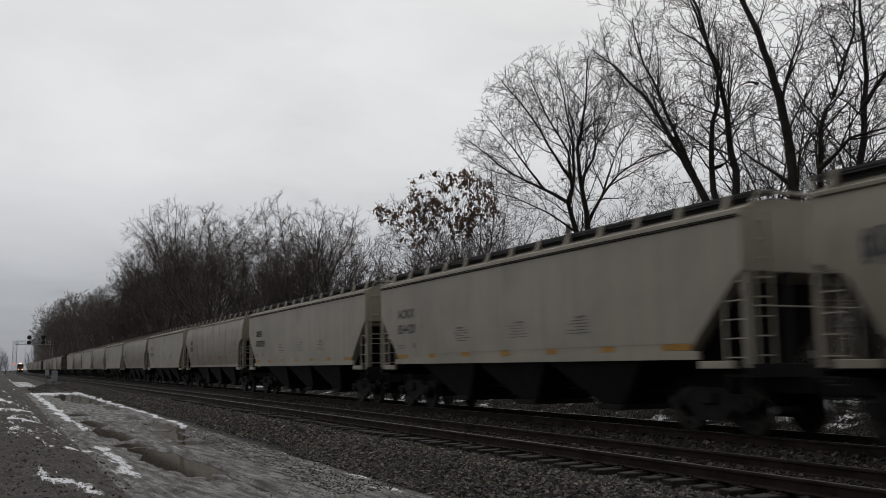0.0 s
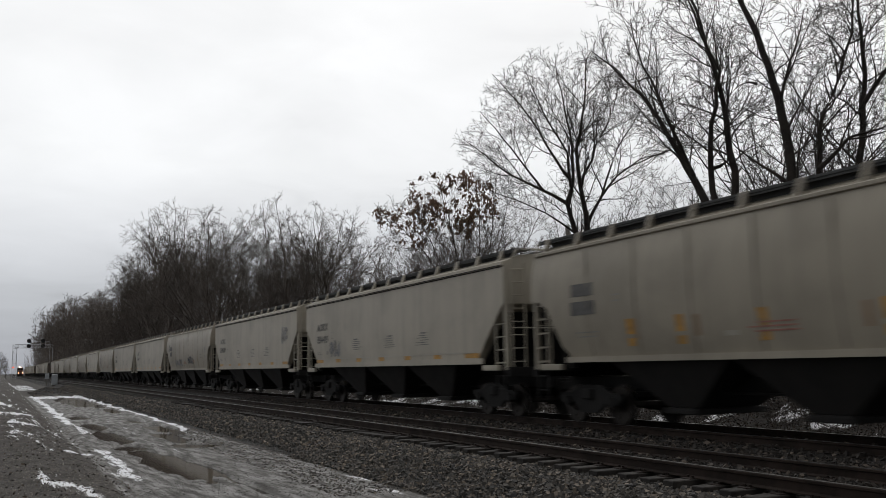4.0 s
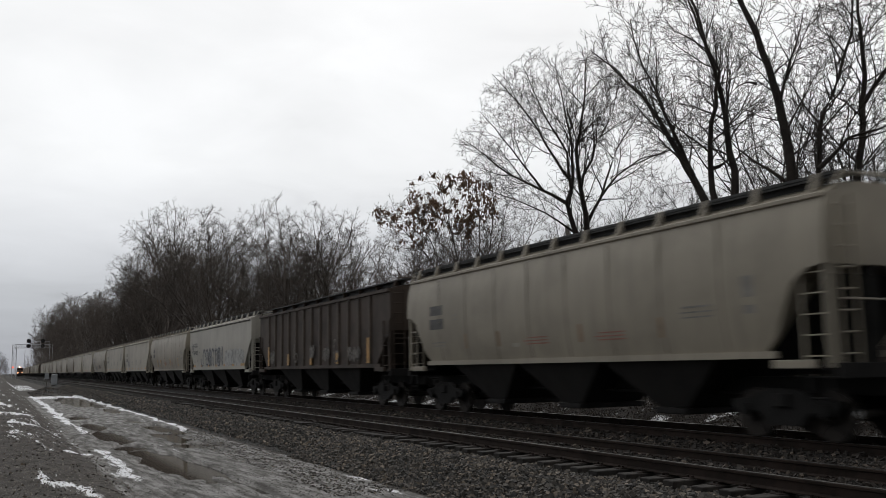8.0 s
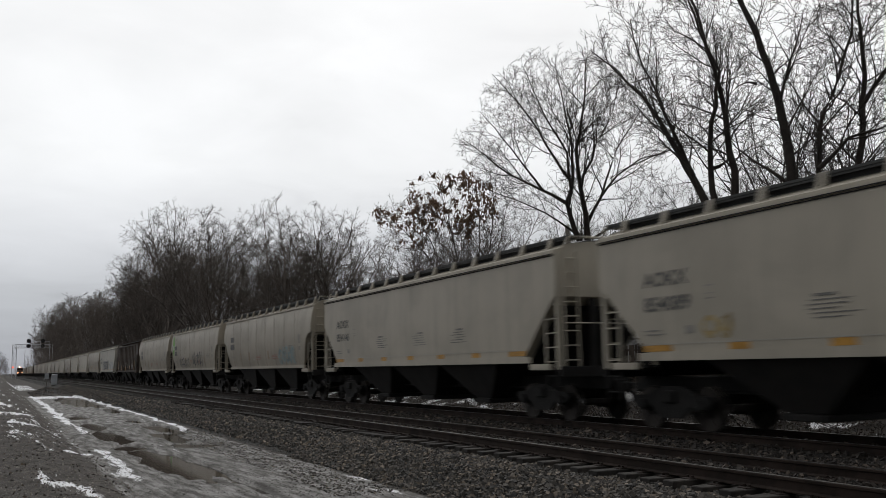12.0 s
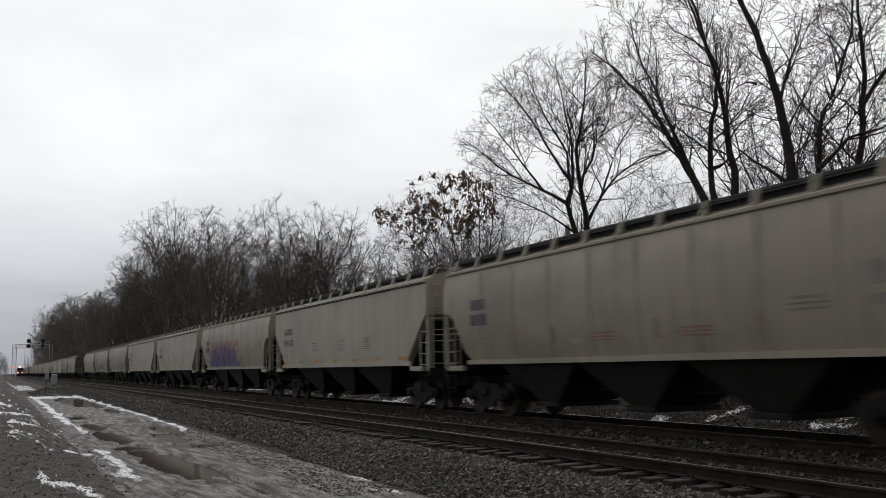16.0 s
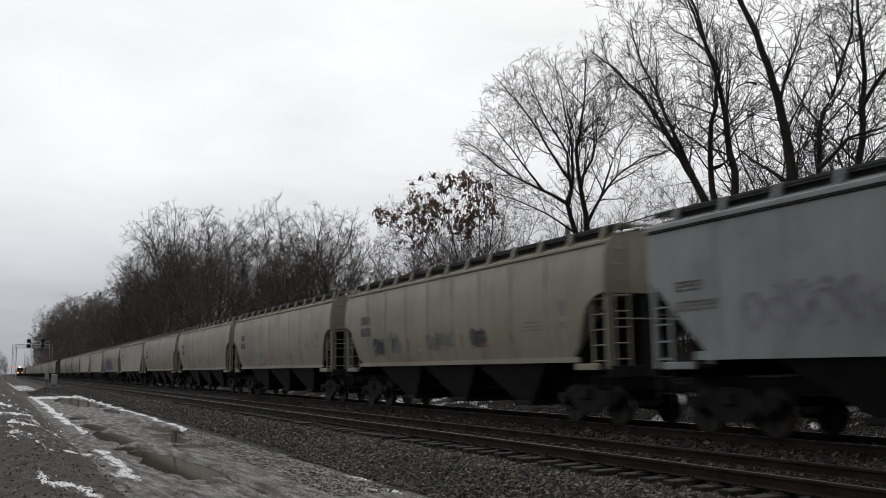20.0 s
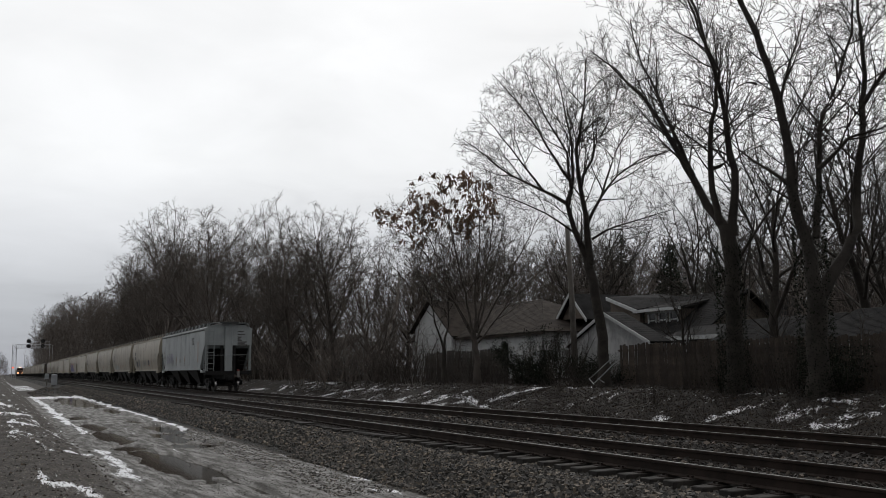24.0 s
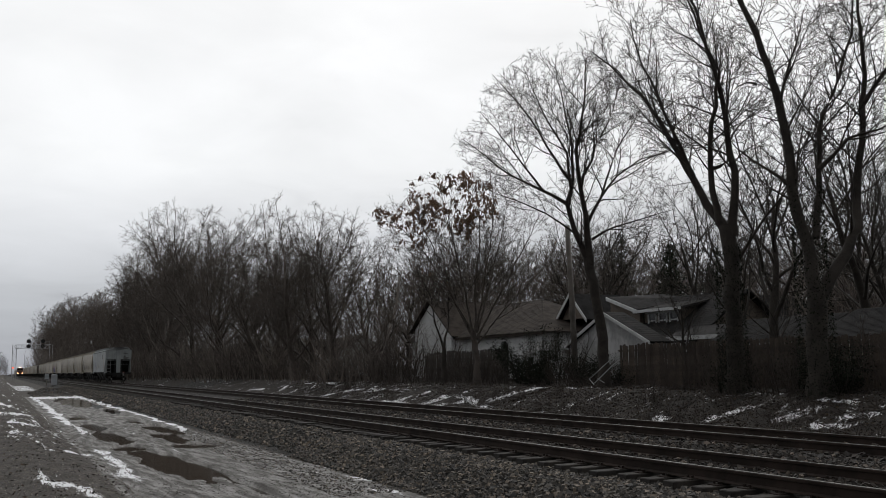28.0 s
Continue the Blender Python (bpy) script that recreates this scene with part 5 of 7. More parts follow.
HERO_A = [(0.26, 0.2, [(0, 0.66), (0, 2.5), (-0.3, 4.9), (-0.5, 5.9)]), (0.19, 0.14, [(-0.5, 5.9), (-1.0, 7.1), (-1.3, 8.3)]),
          (0.10, 0.02, [(-1.3, 8.3), (-2.6, 9.1), (-3.8, 9.8), (-4.8, 10.7), (-5.9, 11.6)]), (0.11, 0.02, [(-1.3, 8.3), (-1.0, 9.5), (-1.0, 11.0), (-1.3, 12.8), (-1.6, 14.7)]),
          (0.09, 0.02, [(-1.1, 9.3), (-1.7, 10.2), (-2.4, 11.5), (-3.2, 12.7), (-4.3, 14.0)]), (0.2, 0.03, [(-0.4, 5.6), (-0.5, 7.7), (-0.7, 9.0), (-0.8, 10.5), (-0.4, 12.3), (-0.2, 14.3)]),
          (0.10, 0.02, [(-0.5, 7.3), (0.2, 8.6), (0.9, 9.5), (1.9, 10.2), (3.0, 10.4)]), (0.09, 0.02, [(-0.7, 8.9), (0.0, 10.8), (0.8, 12.3), (1.1, 13.9)]),
          (0.07, 0.02, [(-0.3, 6.7), (0.7, 7.2), (1.9, 7.5), (3.1, 7.8)]), (0.08, 0.02, [(-1.1, 9.0), (-1.2, 10.5), (-2.2, 12.4), (-3.0, 14.5)]), (0.07, 0.02, [(-2.3, 8.9), (-3.3, 10.4), (-4.4, 12.0), (-5.1, 12.9)]), (0.06, 0.02, [(-1.0, 7.0), (-2.2, 7.9), (-3.4, 8.5), (-4.6, 9.0)]), (0.06, 0.02, [(0.2, 8.6), (0.9, 10.6), (1.9, 12.2), (2.4, 13.2)])]
HERO_B = [(0.33, 0.26, [(0, 0.49), (0.1, 3.0), (0.1, 5.3), (0, 6.1)]), (0.22, 0.03, [(0, 5.9), (-0.6, 6.9), (-1.0, 7.9), (-1.5, 9.0), (-2.1, 10.3), (-2.7, 11.4), (-3.6, 12.5), (-4.7, 13.7)]),
          (0.16, 0.05, [(-0.2, 6.1), (-0.4, 8.1), (-0.3, 9.7), (0.1, 11.5), (-0.5, 13.0), (-0.9, 14.4)]), (0.21, 0.06, [(0.2, 5.7), (0.4, 8.0), (0.2, 10.1), (-0.1, 11.9), (-0.5, 13.7), (-1.0, 15.3)]),
          (0.11, 0.03, [(-1.0, 7.9), (-1.6, 9.6), (-2.1, 11.1), (-2.6, 12.3), (-3.0, 14.3)]), (0.07, 0.02, [(-0.9, 7.5), (-1.1, 8.2), (-1.7, 8.9), (-2.9, 8.5), (-3.9, 8.0)]),
          (0.10, 0.03, [(0.1, 4.5), (0.8, 5.6), (1.8, 6.9), (2.4, 7.5)]), (0.09, 0.03, [(-0.4, 8.1), (0.2, 8.4), (0.3, 10.5), (0.4, 12.3)])]
HERO_C = [(0.38, 0.3, [(0, 0.46), (0, 2.1), (0.1, 3.5)]), (0.27, 0.10, [(0.1, 3.4), (-0.1, 5.1), (-0.4, 6.7), (-0.4, 7.9), (-0.6, 9.5), (-1.0, 11.2), (-1.5, 12.8), (-1.9, 14.6)]),
          (0.24, 0.07, [(0.2, 3.3), (1.0, 4.6), (1.4, 5.4), (1.5, 7.1), (1.8, 8.8), (2.0, 10.5), (2.0, 13.3)]), (0.14, 0.04, [(0.2, 5.1), (0.4, 7.2), (0.5, 8.6), (1.2, 10.3), (1.7, 11.8), (1.9, 13.8)]),
          (0.09, 0.02, [(0.4, 7.2), (1.3, 8.1), (2.2, 8.3), (3.0, 8.6)]), (0.09, 0.02, [(-0.4, 6.7), (-1.0, 7.3), (-1.7, 7.9), (-2.1, 8.4)]), (0.09, 0.02, [(1.8, 9.1), (2.5, 10.1), (3.0, 11.4)]),
          (0.07, 0.02, [(-0.6, 9.3), (-0.2, 10.7), (0.3, 12.3)]), (0.06, 0.02, [(-1.2, 10.1), (-1.5, 10.2), (-1.9, 10.0)])]
HERO_L = [(0.19, 0.16, [(0, 0.7), (-0.1, 2.3), (-0.2, 3.2)]), (0.09, 0.02, [(-0.2, 2.9), (-1.3, 5.3), (-2.9, 7.8), (-4.3, 9.3), (-5.4, 9.5)]), (0.08, 0.02, [(-0.2, 3.0), (-1.6, 6.0), (-2.5, 8.5), (-3.2, 10.0), (-4.3, 10.6)]),
          (0.09, 0.02, [(-0.2, 3.2), (-0.7, 5.9), (-1.2, 8.4), (-1.7, 10.6), (-2.1, 11.0)]), (0.1, 0.02, [(-0.1, 3.2), (0.1, 6.5), (0.3, 9.3), (0.1, 11.4)]), (0.09, 0.02, [(0, 3.2), (0.9, 6.2), (1.6, 9.0), (1.9, 10.8)]),
          (0.08, 0.02, [(0, 2.9), (1.5, 5.6), (2.8, 8.0), (3.6, 9.5)]), (0.07, 0.02, [(0, 2.6), (1.8, 4.7), (3.6, 6.5), (4.6, 7.5)]), (0.07, 0.02, [(-0.2, 3.2), (-1.0, 4.7), (-2.2, 6.0), (-3.7, 6.6)]),
          (0.08, 0.02, [(0, 3.2), (0.5, 5.9), (0.9, 8.4), (1.1, 10.6)])]
HERO_S = [(0.16, 0.13, [(0, 0.8), (0, 2.5)]), (0.09, 0.02, [(0, 2.4), (-0.5, 3.9), (-0.7, 5.4), (-1.5, 7.0)]), (0.09, 0.02, [(0, 2.5), (0.3, 4.3), (0.3, 7.0), (0.6, 8.7)])]


def leaves(tree, tips, seed, pick, per, size):
    """Withered drooping leaves in clusters at the twig tips that pick accepts."""
    rng = np.random.RandomState(seed)
    s = Shape()
    for tip in tips:
        if not pick(tip, rng):
            continue
        for k in range(per):
            p = np.array(tip) + rng.normal(0, 0.09, 3)
            d = np.array([rng.normal(0, 0.5), rng.normal(0, 0.5), -1.0])
            d /= np.linalg.norm(d)
            side = np.cross(d, rng.normal(0, 1, 3))
            side /= np.linalg.norm(side)
            ln, wd = size * rng.uniform(0.6, 1.3), size * rng.uniform(0.2, 0.4)
            q = [p, p + d * ln * 0.4 + side * wd, p + d * ln, p + d * ln * 0.45 - side * wd, p + d * ln * 0.5 + np.cross(d, side) * wd * 0.5]
            s.add([tuple(v) for v in q], [(0, 1, 4), (1, 2, 4), (2, 3, 4), (3, 0, 4)])
    tagged(part("withered_leaves", s, LEAF, tree, "withered brown leaves still hanging on"), kind="stuff")


CROWN_A = [(6.4, -0.8, 1.6), (7.6, -2.4, 3.2), (9, -4.8, 3.2), (10, -5.6, 3.0), (11, -6.3, 2.8), (12.6, -5.4, 2.0), (14, -4.3, 1.2), (14.9, -3.0, 0.3), (15.3, -1.8, -0.8)]
CROWN_B = [(5.6, -1.2, 1.6), (7.7, -3.0, 2.0), (9.1, -2.9, 2.2), (11.1, -3.8, 2.4), (12.5, -4.6, 2.4), (13.3, -5.8, 2.4), (14.3, -5.2, 2.2), (15.5, -4.6, 2.0), (18, -3.5, 1.4)]
CROWN_C = [(4.8, -1.4, 2.4), (7, -2.0, 3.4), (9.6, -1.9, 3.8), (12, -2.2, 3.8), (14.5, -2.2, 3.6), (18, -1.6, 2.6)]
CROWN_L = [(3.6, -0.8, 1.2), (5.8, -3.2, 4.2), (7.6, -4.6, 4.8), (9, -5.3, 4.5), (10.1, -5.9, 3.8), (11, -4.6, 3.0), (11.8, -2.4, 2.2), (12.4, -0.7, 0.6)]
CROWN_S = [(3.2, -0.8, 0.7), (5, -1.5, 1.4), (7, -2.0, 1.6), (9.2, -0.6, 1.0)]


def build_trees():
    guided_tree("bare_tree", "tall bare vase-shaped tree leaning over the garden fence", (22.6, 30.42, 0.6), 36.6, HERO_A, CROWN_A, 21, BARK)
    guided_tree("bare_tree", "tall dark bare tree with a long limb reaching out", (22.2, 22.62, 0.45), 44.5, HERO_B, CROWN_B, 22, BARK)
    guided_tree("bare_tree", "thick ivy-grown bare tree forked low into two stems", (21.8, 18.82, 0.4), 49.2, HERO_C, CROWN_C, 23, BARK)
    t, tips = guided_tree("leafy_tree", "spreading small tree holding withered brown leaves in its top", (22.9, 42.04, 0.6), 28.6, HERO_L, CROWN_L, 24, BARKL)
    leaves(t, tips, 4, lambda p, r: p[0] < 1.2 and p[2] > 8.3 + 0.12 * p[0] + 0.5 * math.sin(2.3 * p[0]) and r.uniform() < 0.085, 10, 0.21)
    leaves(t, tips, 5, lambda p, r: r.uniform() < 0.003, 3, 0.16)
    guided_tree("bare_tree", "slim forked bare tree beside a white house", (23.2, 46.57, 0.6), 26.5, HERO_S, CROWN_S, 25, BARK)
    # tall trees in the gardens behind the fence, and the wood
    wood_plan = [(0.5, 3.0, 0.45, 1.05, 0.07, 0.15, 5), (0.34, 1.35, 0.45, 1.05, 0.05, 0.16, 3), (0.17, 0.62, 0.4, 1.0, 0.03, 0.1, 1)]
    yard_plan = [(0.6, 3.0, 0.45, 1.05, 0.07, 0.15, 5), (0.4, 1.35, 0.45, 1.05, 0.05, 0.16, 3), (0.2, 0.62, 0.4, 1.0, 0.03, 0.1, 1)]
    far_plan = [(0.75, 3.2, 0.45, 1.05, 0.08, 0.14, 3), (0.3, 1.5, 0.45, 1.05, 0.05, 0.12, 1)]
    variants = [wild_tree(60 + k, 5.4 + 0.5 * (k % 3), (BARKG, BARKL, BARKL)[k % 3], wood_plan, 0.0135, 2.2 + 0.8 * (k % 2), 16) for k in range(6)]
    slim = wild_tree(71, 3.4, BARKP, wood_plan, 0.0125, 4.5)
    dark = [wild_tree(80 + k, 5.0, BARK, yard_plan, 0.0115, 3.4) for k in range(3)]
    distant = [wild_tree(90 + k, 6.2, BARKG, far_plan, 0.03, 2.0, 16) for k in range(3)]

    def plant(name, label, group, meshes, x, y, tall, turn):
        z = float(ground_height(x, y)) - 0.1
        t = thing(name, label, "tree", group, at=pose(x, y, z, 0, 0, turn) @ Matrix.Diagonal((tall / 18.0, tall / 18.0, tall / 18.0, 1)))
        part("trunk", meshes[0], BARK, t)
        part("crown", meshes[1], BARK, t)

    rng = random.Random(9)
    for x, y, h in ((28.2, 26.0, 14), (24.2, 27.4, 5.5), (33, 25.5, 15), (31, 20.5, 13), (29.5, 16.0, 14), (36, 21.5, 16), (41, 44, 15), (45, 36, 16), (40, 30, 14), (52, 47, 18), (50, 28, 17), (44, 56, 16), (58, 38, 18), (60, 62, 18), (55, 75, 19), (66, 50, 19), (47, 66, 17), (38, 68, 15), (33, 33, 12), (36, 14, 15), (44, 20, 16), (56, 22, 17), (70, 36, 20), (74, 62, 21), (62, 88, 20), (38, 52, 13), (33, 74, 14), (70, 26, 19)):
        plant("garden_tree", "dark bare tree standing behind the garden fence", "garden trees", dark[rng.randrange(3)], x, y, h, rng.uniform(0, 360))
    # the wood that runs along the railway: distance, top height
    front = [(58.0, 11.6), (66.8, 14.6), (72.0, 15.4), (76.5, 16.7), (83.5, 15.6), (90.5, 16.6), (99.7, 20.4), (109, 21.2), (124.9, 24.5), (146, 27.4), (160, 27.5)]
    for k, (y, top) in enumerate(front):
        x = 23.5 + rng.uniform(-0.8, 0.8)
        plant("wood_tree", "bare brown tree at the edge of the wood", "trees of the wood", variants[k % 6], x, y * x / 23.5, top + 0.1, 67 * k)
    plant("wood_tree", "slim pale bare tree standing above the wood", "trees of the wood", slim, 24.0, 61.0, 15.2, 40)
    for x, y, top in ((26, 224, 23), (26.5, 207, 25.5), (26, 193, 27), (27, 176, 27), (31, 215, 26), (32, 188, 27), (25, 160, 24)):
        plant("wood_tree", "bare brown tree at the far end of the wood", "trees of the wood", variants[rng.randrange(6)], x, y, top, rng.uniform(0, 360))
    for row, lo in ((31, 0.80),):
        for y, top in front:
            x = row + rng.uniform(-2, 2)
            yy = y * x / 23.5 * rng.uniform(0.95, 1.05)
            plant("wood_tree", "bare brown tree standing inside the wood", "trees of the wood", variants[rng.randrange(6)], x, yy, (1.4 + (top - 1.4) * x / 23.5) * lo * rng.uniform(0.82, 1.0), rng.uniform(0, 360))
    far = [(21, 215, 19), (22, 232, 21), (21.5, 250, 23), (22, 270, 24), (21.5, 292, 26), (22, 316, 28), (21, 345, 30), (21, 378, 31), (21, 410, 32), (21, 450, 33), (21.5, 500, 32), (21, 560, 29),
           (28, 250, 25), (29, 300, 29), (28, 350, 31), (28, 410, 33), (29, 230, 23), (29, 270, 26), (29, 325, 30), (27, 480, 33), (34, 380, 33), (34, 290, 28), (30, 205, 23), (25, 520, 26), (24, 440, 24), (25, 390, 22), (24, 600, 30), (27, 560, 33)]
    for x, y, top in far:
        plant("wood_tree", "bare grey tree of the distant wood", "trees of the wood", distant[rng.randrange(3)], x, y, top, rng.uniform(0, 360))
    back = random.Random(12)
    for k in range(46):
        a, dist = radians(24 + 34 * (k % 23) / 22 + back.uniform(-0.8, 0.8)), (72 if k < 23 else 98) * back.uniform(0.9, 1.12)
        plant("backdrop_tree", "bare tree far behind the gardens", "trees behind the gardens", distant[back.randrange(3)], dist * math.sin(a), dist * math.cos(a), dist * back.uniform(0.125, 0.185), back.uniform(0, 360))
    for x, y, top in ((-9, 420, 17), (-14, 440, 19), (-5.5, 470, 15), (-20, 430, 18), (-8, 520, 18), (0.0, 428, 11), (2.0, 436, 8), (-2.5, 425, 13)):
        plant("wood_tree", "bare tree of a far clump beyond the road", "far clump", distant[rng.randrange(3)], x, y, top, rng.uniform(0, 360))


build_trees()


BRUSH_PLAN = [(0.3, 1.2, 0.35, 0.9, 0.06, 0.16, 3), (0.15, 0.55, 0.4, 1.0, 0.03, 0.12, 1)]


def thicket_mesh(seed, stems, tall, wide, bark, tip=0.008, plan=BRUSH_PLAN):
    """A shrub of many stems with a dense rounded head of thin twigs."""
    rnd = random.Random(seed)
    wood, ends = Twigs(), []
    room = crown_room([(-0.3, -1.05 * wide, 1.05 * wide), (tall * 0.5, -wide, wide), (tall * 0.8, -0.75 * wide, 0.75 * wide), (tall, -0.3 * wide, 0.3 * wide)], 1.0)
    for k in range(stems):
        a = rnd.uniform(0, 2 * math.pi)
        r = wide * 0.75 * math.sqrt(rnd.uniform(0, 1))
        line = wander(rnd, (r * math.cos(a), r * math.sin(a), -0.15), unit((math.cos(a) * 0.3, math.sin(a) * 0.3, 1)), tall * rnd.uniform(0.5, 0.95), 6, 0.14, 0.02)
        radii = [tall * (0.0085 - 0.0011 * i) for i in range(7)]
        wood.limb(line, radii, 4)
        sprout(rnd, wood.thin, line, radii, 0, plan, room, tip, ends, 0.1)
    return wood.mesh("brush", bark)


def build_thickets():
    meshes = [thicket_mesh(100 + k, 16, 4.2, 2.4, BARKB if k % 2 else BARKL) for k in range(4)]
    near = [thicket_mesh(105 + k, 16, 4.2, 2.4, BRUSH) for k in range(3)]
    low = [thicket_mesh(110 + k, 22, 1.3, 1.5, BRUSH, 0.0055, [(0.16, 0.5, 0.4, 1.0, 0.03, 0.2, 2), (0.12, 0.22, 0.4, 1.0, 0.02, 0.15, 1)]) for k in range(3)]
    rng = random.Random(31)

    def put(label, me, x, y, s):
        b = thing("thicket", label, "shrub", "thickets along the bank", at=pose(x, y, float(ground_height(x, y)), 0, 0, rng.uniform(0, 360)) @ Matrix.Diagonal((s, s, s * rng.uniform(0.8, 1.2), 1)))
        tagged(part("brush", me, BARKB, b), kind="stuff")

    for k in range(34):
        y = 56 + k * 4.6 + rng.uniform(-1.5, 1.5)
        thin = 0.45 if 62 < y < 80 else 1.0   # the brush is low before the pale house
        put("dense brown leafless thicket at the edge of the wood", meshes[k % 4], 22.2 + rng.uniform(-0.8, 1.6) - 2.2 * min(1, max(0, (y - 120) / 80)), y, (1.0 + y / 260) * thin)
        put("dense brown leafless thicket inside the wood", meshes[(k + 1) % 4], 27 + rng.uniform(-1, 2), y * 1.12 + 4, (1.25 + y / 240) * thin)
        put("dense brown leafless thicket among the trees", meshes[(k + 2) % 4], 24.5 + rng.uniform(-1, 1), y + 2.0, (1.0 + y / 300) * thin)
    for k in range(24):
        y = 62 + (k // 2) * 20.0 + rng.uniform(-3, 3)
        put("tall dense brush deep inside the wood", meshes[k % 4], (40 if k % 2 else 50) + rng.uniform(-3, 3), y * 1.5, 1.7 + y / 240)
    for k in range(16):
        put("dark leafless thicket under the distant wood", meshes[k % 4], 22 + rng.uniform(-1, 2), 205 + k * 22, 2.6 + k * 0.12)
    for k in range(34):
        a, dist = radians(27 + 30 * (k % 17) / 16), (47 if k < 17 else 60) * rng.uniform(0.95, 1.1)
        put("brown leafless brush behind the houses", meshes[k % 4], dist, dist / math.tan(a), rng.uniform(1.5, 2.1))
    for x, y, s in ((23.4, 35.0, 0.42), (22.8, 25.5, 0.5), (22.6, 20.8, 0.62), (22.4, 16.4, 0.55), (23.0, 28.0, 0.36), (23.4, 33.2, 0.36), (22.2, 19.5, 0.45), (22.8, 23.5, 0.55), (22.6, 47.5, 0.36), (22.5, 53.5, 0.6), (23.4, 40.3, 0.35), (23.2, 44.5, 0.4), (24.3, 41.5, 0.62), (24.6, 37.4, 0.7), (24.4, 46.0, 0.66), (24.8, 49.5, 0.8), (24.2, 52.0, 0.6), (23.6, 56.5, 0.5), (23.4, 60.5, 0.6), (23.2, 64.0, 0.6), (25.6, 55.0, 0.5), (26.5, 62.0, 0.7), (26.2, 39.0, 0.7), (23.6, 17.6, 0.6), (23.4, 21.8, 0.6), (23.5, 26.5, 0.45), (23.3, 14.6, 0.6), (25.2, 43.8, 0.6), (24.0, 58.5, 0.45), (27.5, 66, 0.7), (24.6, 34.2, 0.5), (24.8, 32.6, 0.42), (25.0, 47.5, 0.75), (26.4, 51.0, 0.6), (25.4, 58.0, 0.5), (24.9, 45.0, 0.6)):
        put("tangled dark brush in front of the garden fence", near[rng.randrange(3)], x, y, s)
    for k in range(48):
        y = 12.5 + k * 0.95
        put("low dry weeds and brambles on the bank", low[k % 3], 20.6 + rng.uniform(-2.2, 1.8), y + rng.uniform(-0.6, 0.6), rng.uniform(0.3, 0.75))


build_thickets()

# ---- gardens and houses beyond the bank ----
BOARD = material("weathered_fence_board", (0.078, 0.059, 0.046), 0.9, 0.35, 2.5, 40, 0.25, 0.3, streak=0.3, spread=0.28)
GREYBOARD = material("grey_fence_board", (0.11, 0.098, 0.088), 0.9, 0.3, 2.5, 40, 0.2, 0.2, streak=0.3, spread=0.2)
WHITEWALL = material("white_painted_siding", (0.56, 0.56, 0.56), 0.8, 0.25, 1.2, 40, 0.08, 0.1, streak=0.25, spread=0.05)
CLEANWHITE = material("white_clapboard_paint", (0.80, 0.81, 0.82), 0.6, 0.1, 1.2, 40, 0.05, 0.05, spread=0.05)
YELLOWWALL = material("cream_painted_siding", (0.50, 0.46, 0.36), 0.7, 0.15, 1.2, 40, 0.08, 0.1, spread=0.05)
TANWALL = material("tan_stucco_wall", (0.17, 0.14, 0.115), 0.8, 0.2, 1.5, 50, 0.1, 0.2)
SHINGLE = material("dark_asphalt_shingle", (0.024, 0.023, 0.0235), 0.95, 0.3, 1.5, 30, 0.25, 0.3, spec=0.2, spread=0.12)
BROWNROOF = material("brown_asphalt_shingle", (0.048, 0.039, 0.033), 0.95, 0.3, 1.5, 30, 0.2, 0.3, spec=0.2, spread=0.08)
TRIM = material("white_painted_trim", (0.56, 0.57, 0.58), 0.6, 0.1, 2.0, 40, 0.05, 0.05)
POLEWOOD = material("grey_pole_wood", (0.15, 0.135, 0.12), 0.9, 0.25, 1.0, 40, 0.2, 0.2)
METAL = material("galvanised_steel", (0.42, 0.43, 0.44), 0.55, 0.2, 2.0, 40, 0.1, 0.05, metal=0.3)
CABINET = material("aluminium_cabinet_paint", (0.36, 0.38, 0.40), 0.5, 0.15, 1.5, 40, 0.1, 0.05)
BLACK = material("black_signal_paint", (0.018, 0.018, 0.019), 0.6, 0.2, 2.0, 40, 0.1, 0.05)
CARPAINT = material("pale_car_paint", (0.42, 0.45, 0.48), 0.3, 0.1, 1.0, 40, 0.05, 0.0)


def glass_material():
    m = bpy.data.materials.new("dark_window_glass")
    m.use_nodes = True
    n = Nodes(m.node_tree)
    co = n.add("ShaderNodeTexCoord").outputs["Object"]
    c = n.mix(n.noise(co, 2.0, 3.0), (0.010, 0.011, 0.012, 1), (0.03, 0.03, 0.03, 1))
    n.add("ShaderNodeOutputMaterial", {0: n.add("ShaderNodeBsdfPrincipled", {"Base Color": c, "Roughness": 0.07, "IOR": 1.5}).outputs[0]})
    return m


GLASS = glass_material()


def window(house, y, z, wd, ht, x, trim=TRIM):
    """A sash window on a wall that faces the railway."""
    f = Shape()
    for a, b, c, d in ((-wd / 2 - 0.08, -wd / 2, -0.08, ht + 0.08), (wd / 2, wd / 2 + 0.08, -0.08, ht + 0.08), (-wd / 2, wd / 2, ht, ht + 0.08), (-wd / 2, wd / 2, -0.08, 0), (-wd / 2, wd / 2, ht / 2 - 0.03, ht / 2 + 0.03)):
        f.box(x - 0.07, x + 0.03, y + a, y + b, z + c, z + d)
    wn = part("window", f, trim, house)
    part("pane", Shape().box(x - 0.01, x + 0.01, y - wd / 2, y + wd / 2, z, z + ht), GLASS, wn)
    part("sill", Shape().box(x - 0.13, x + 0.02, y - wd / 2 - 0.12, y + wd / 2 + 0.12, z - 0.13, z - 0.08), trim, wn)


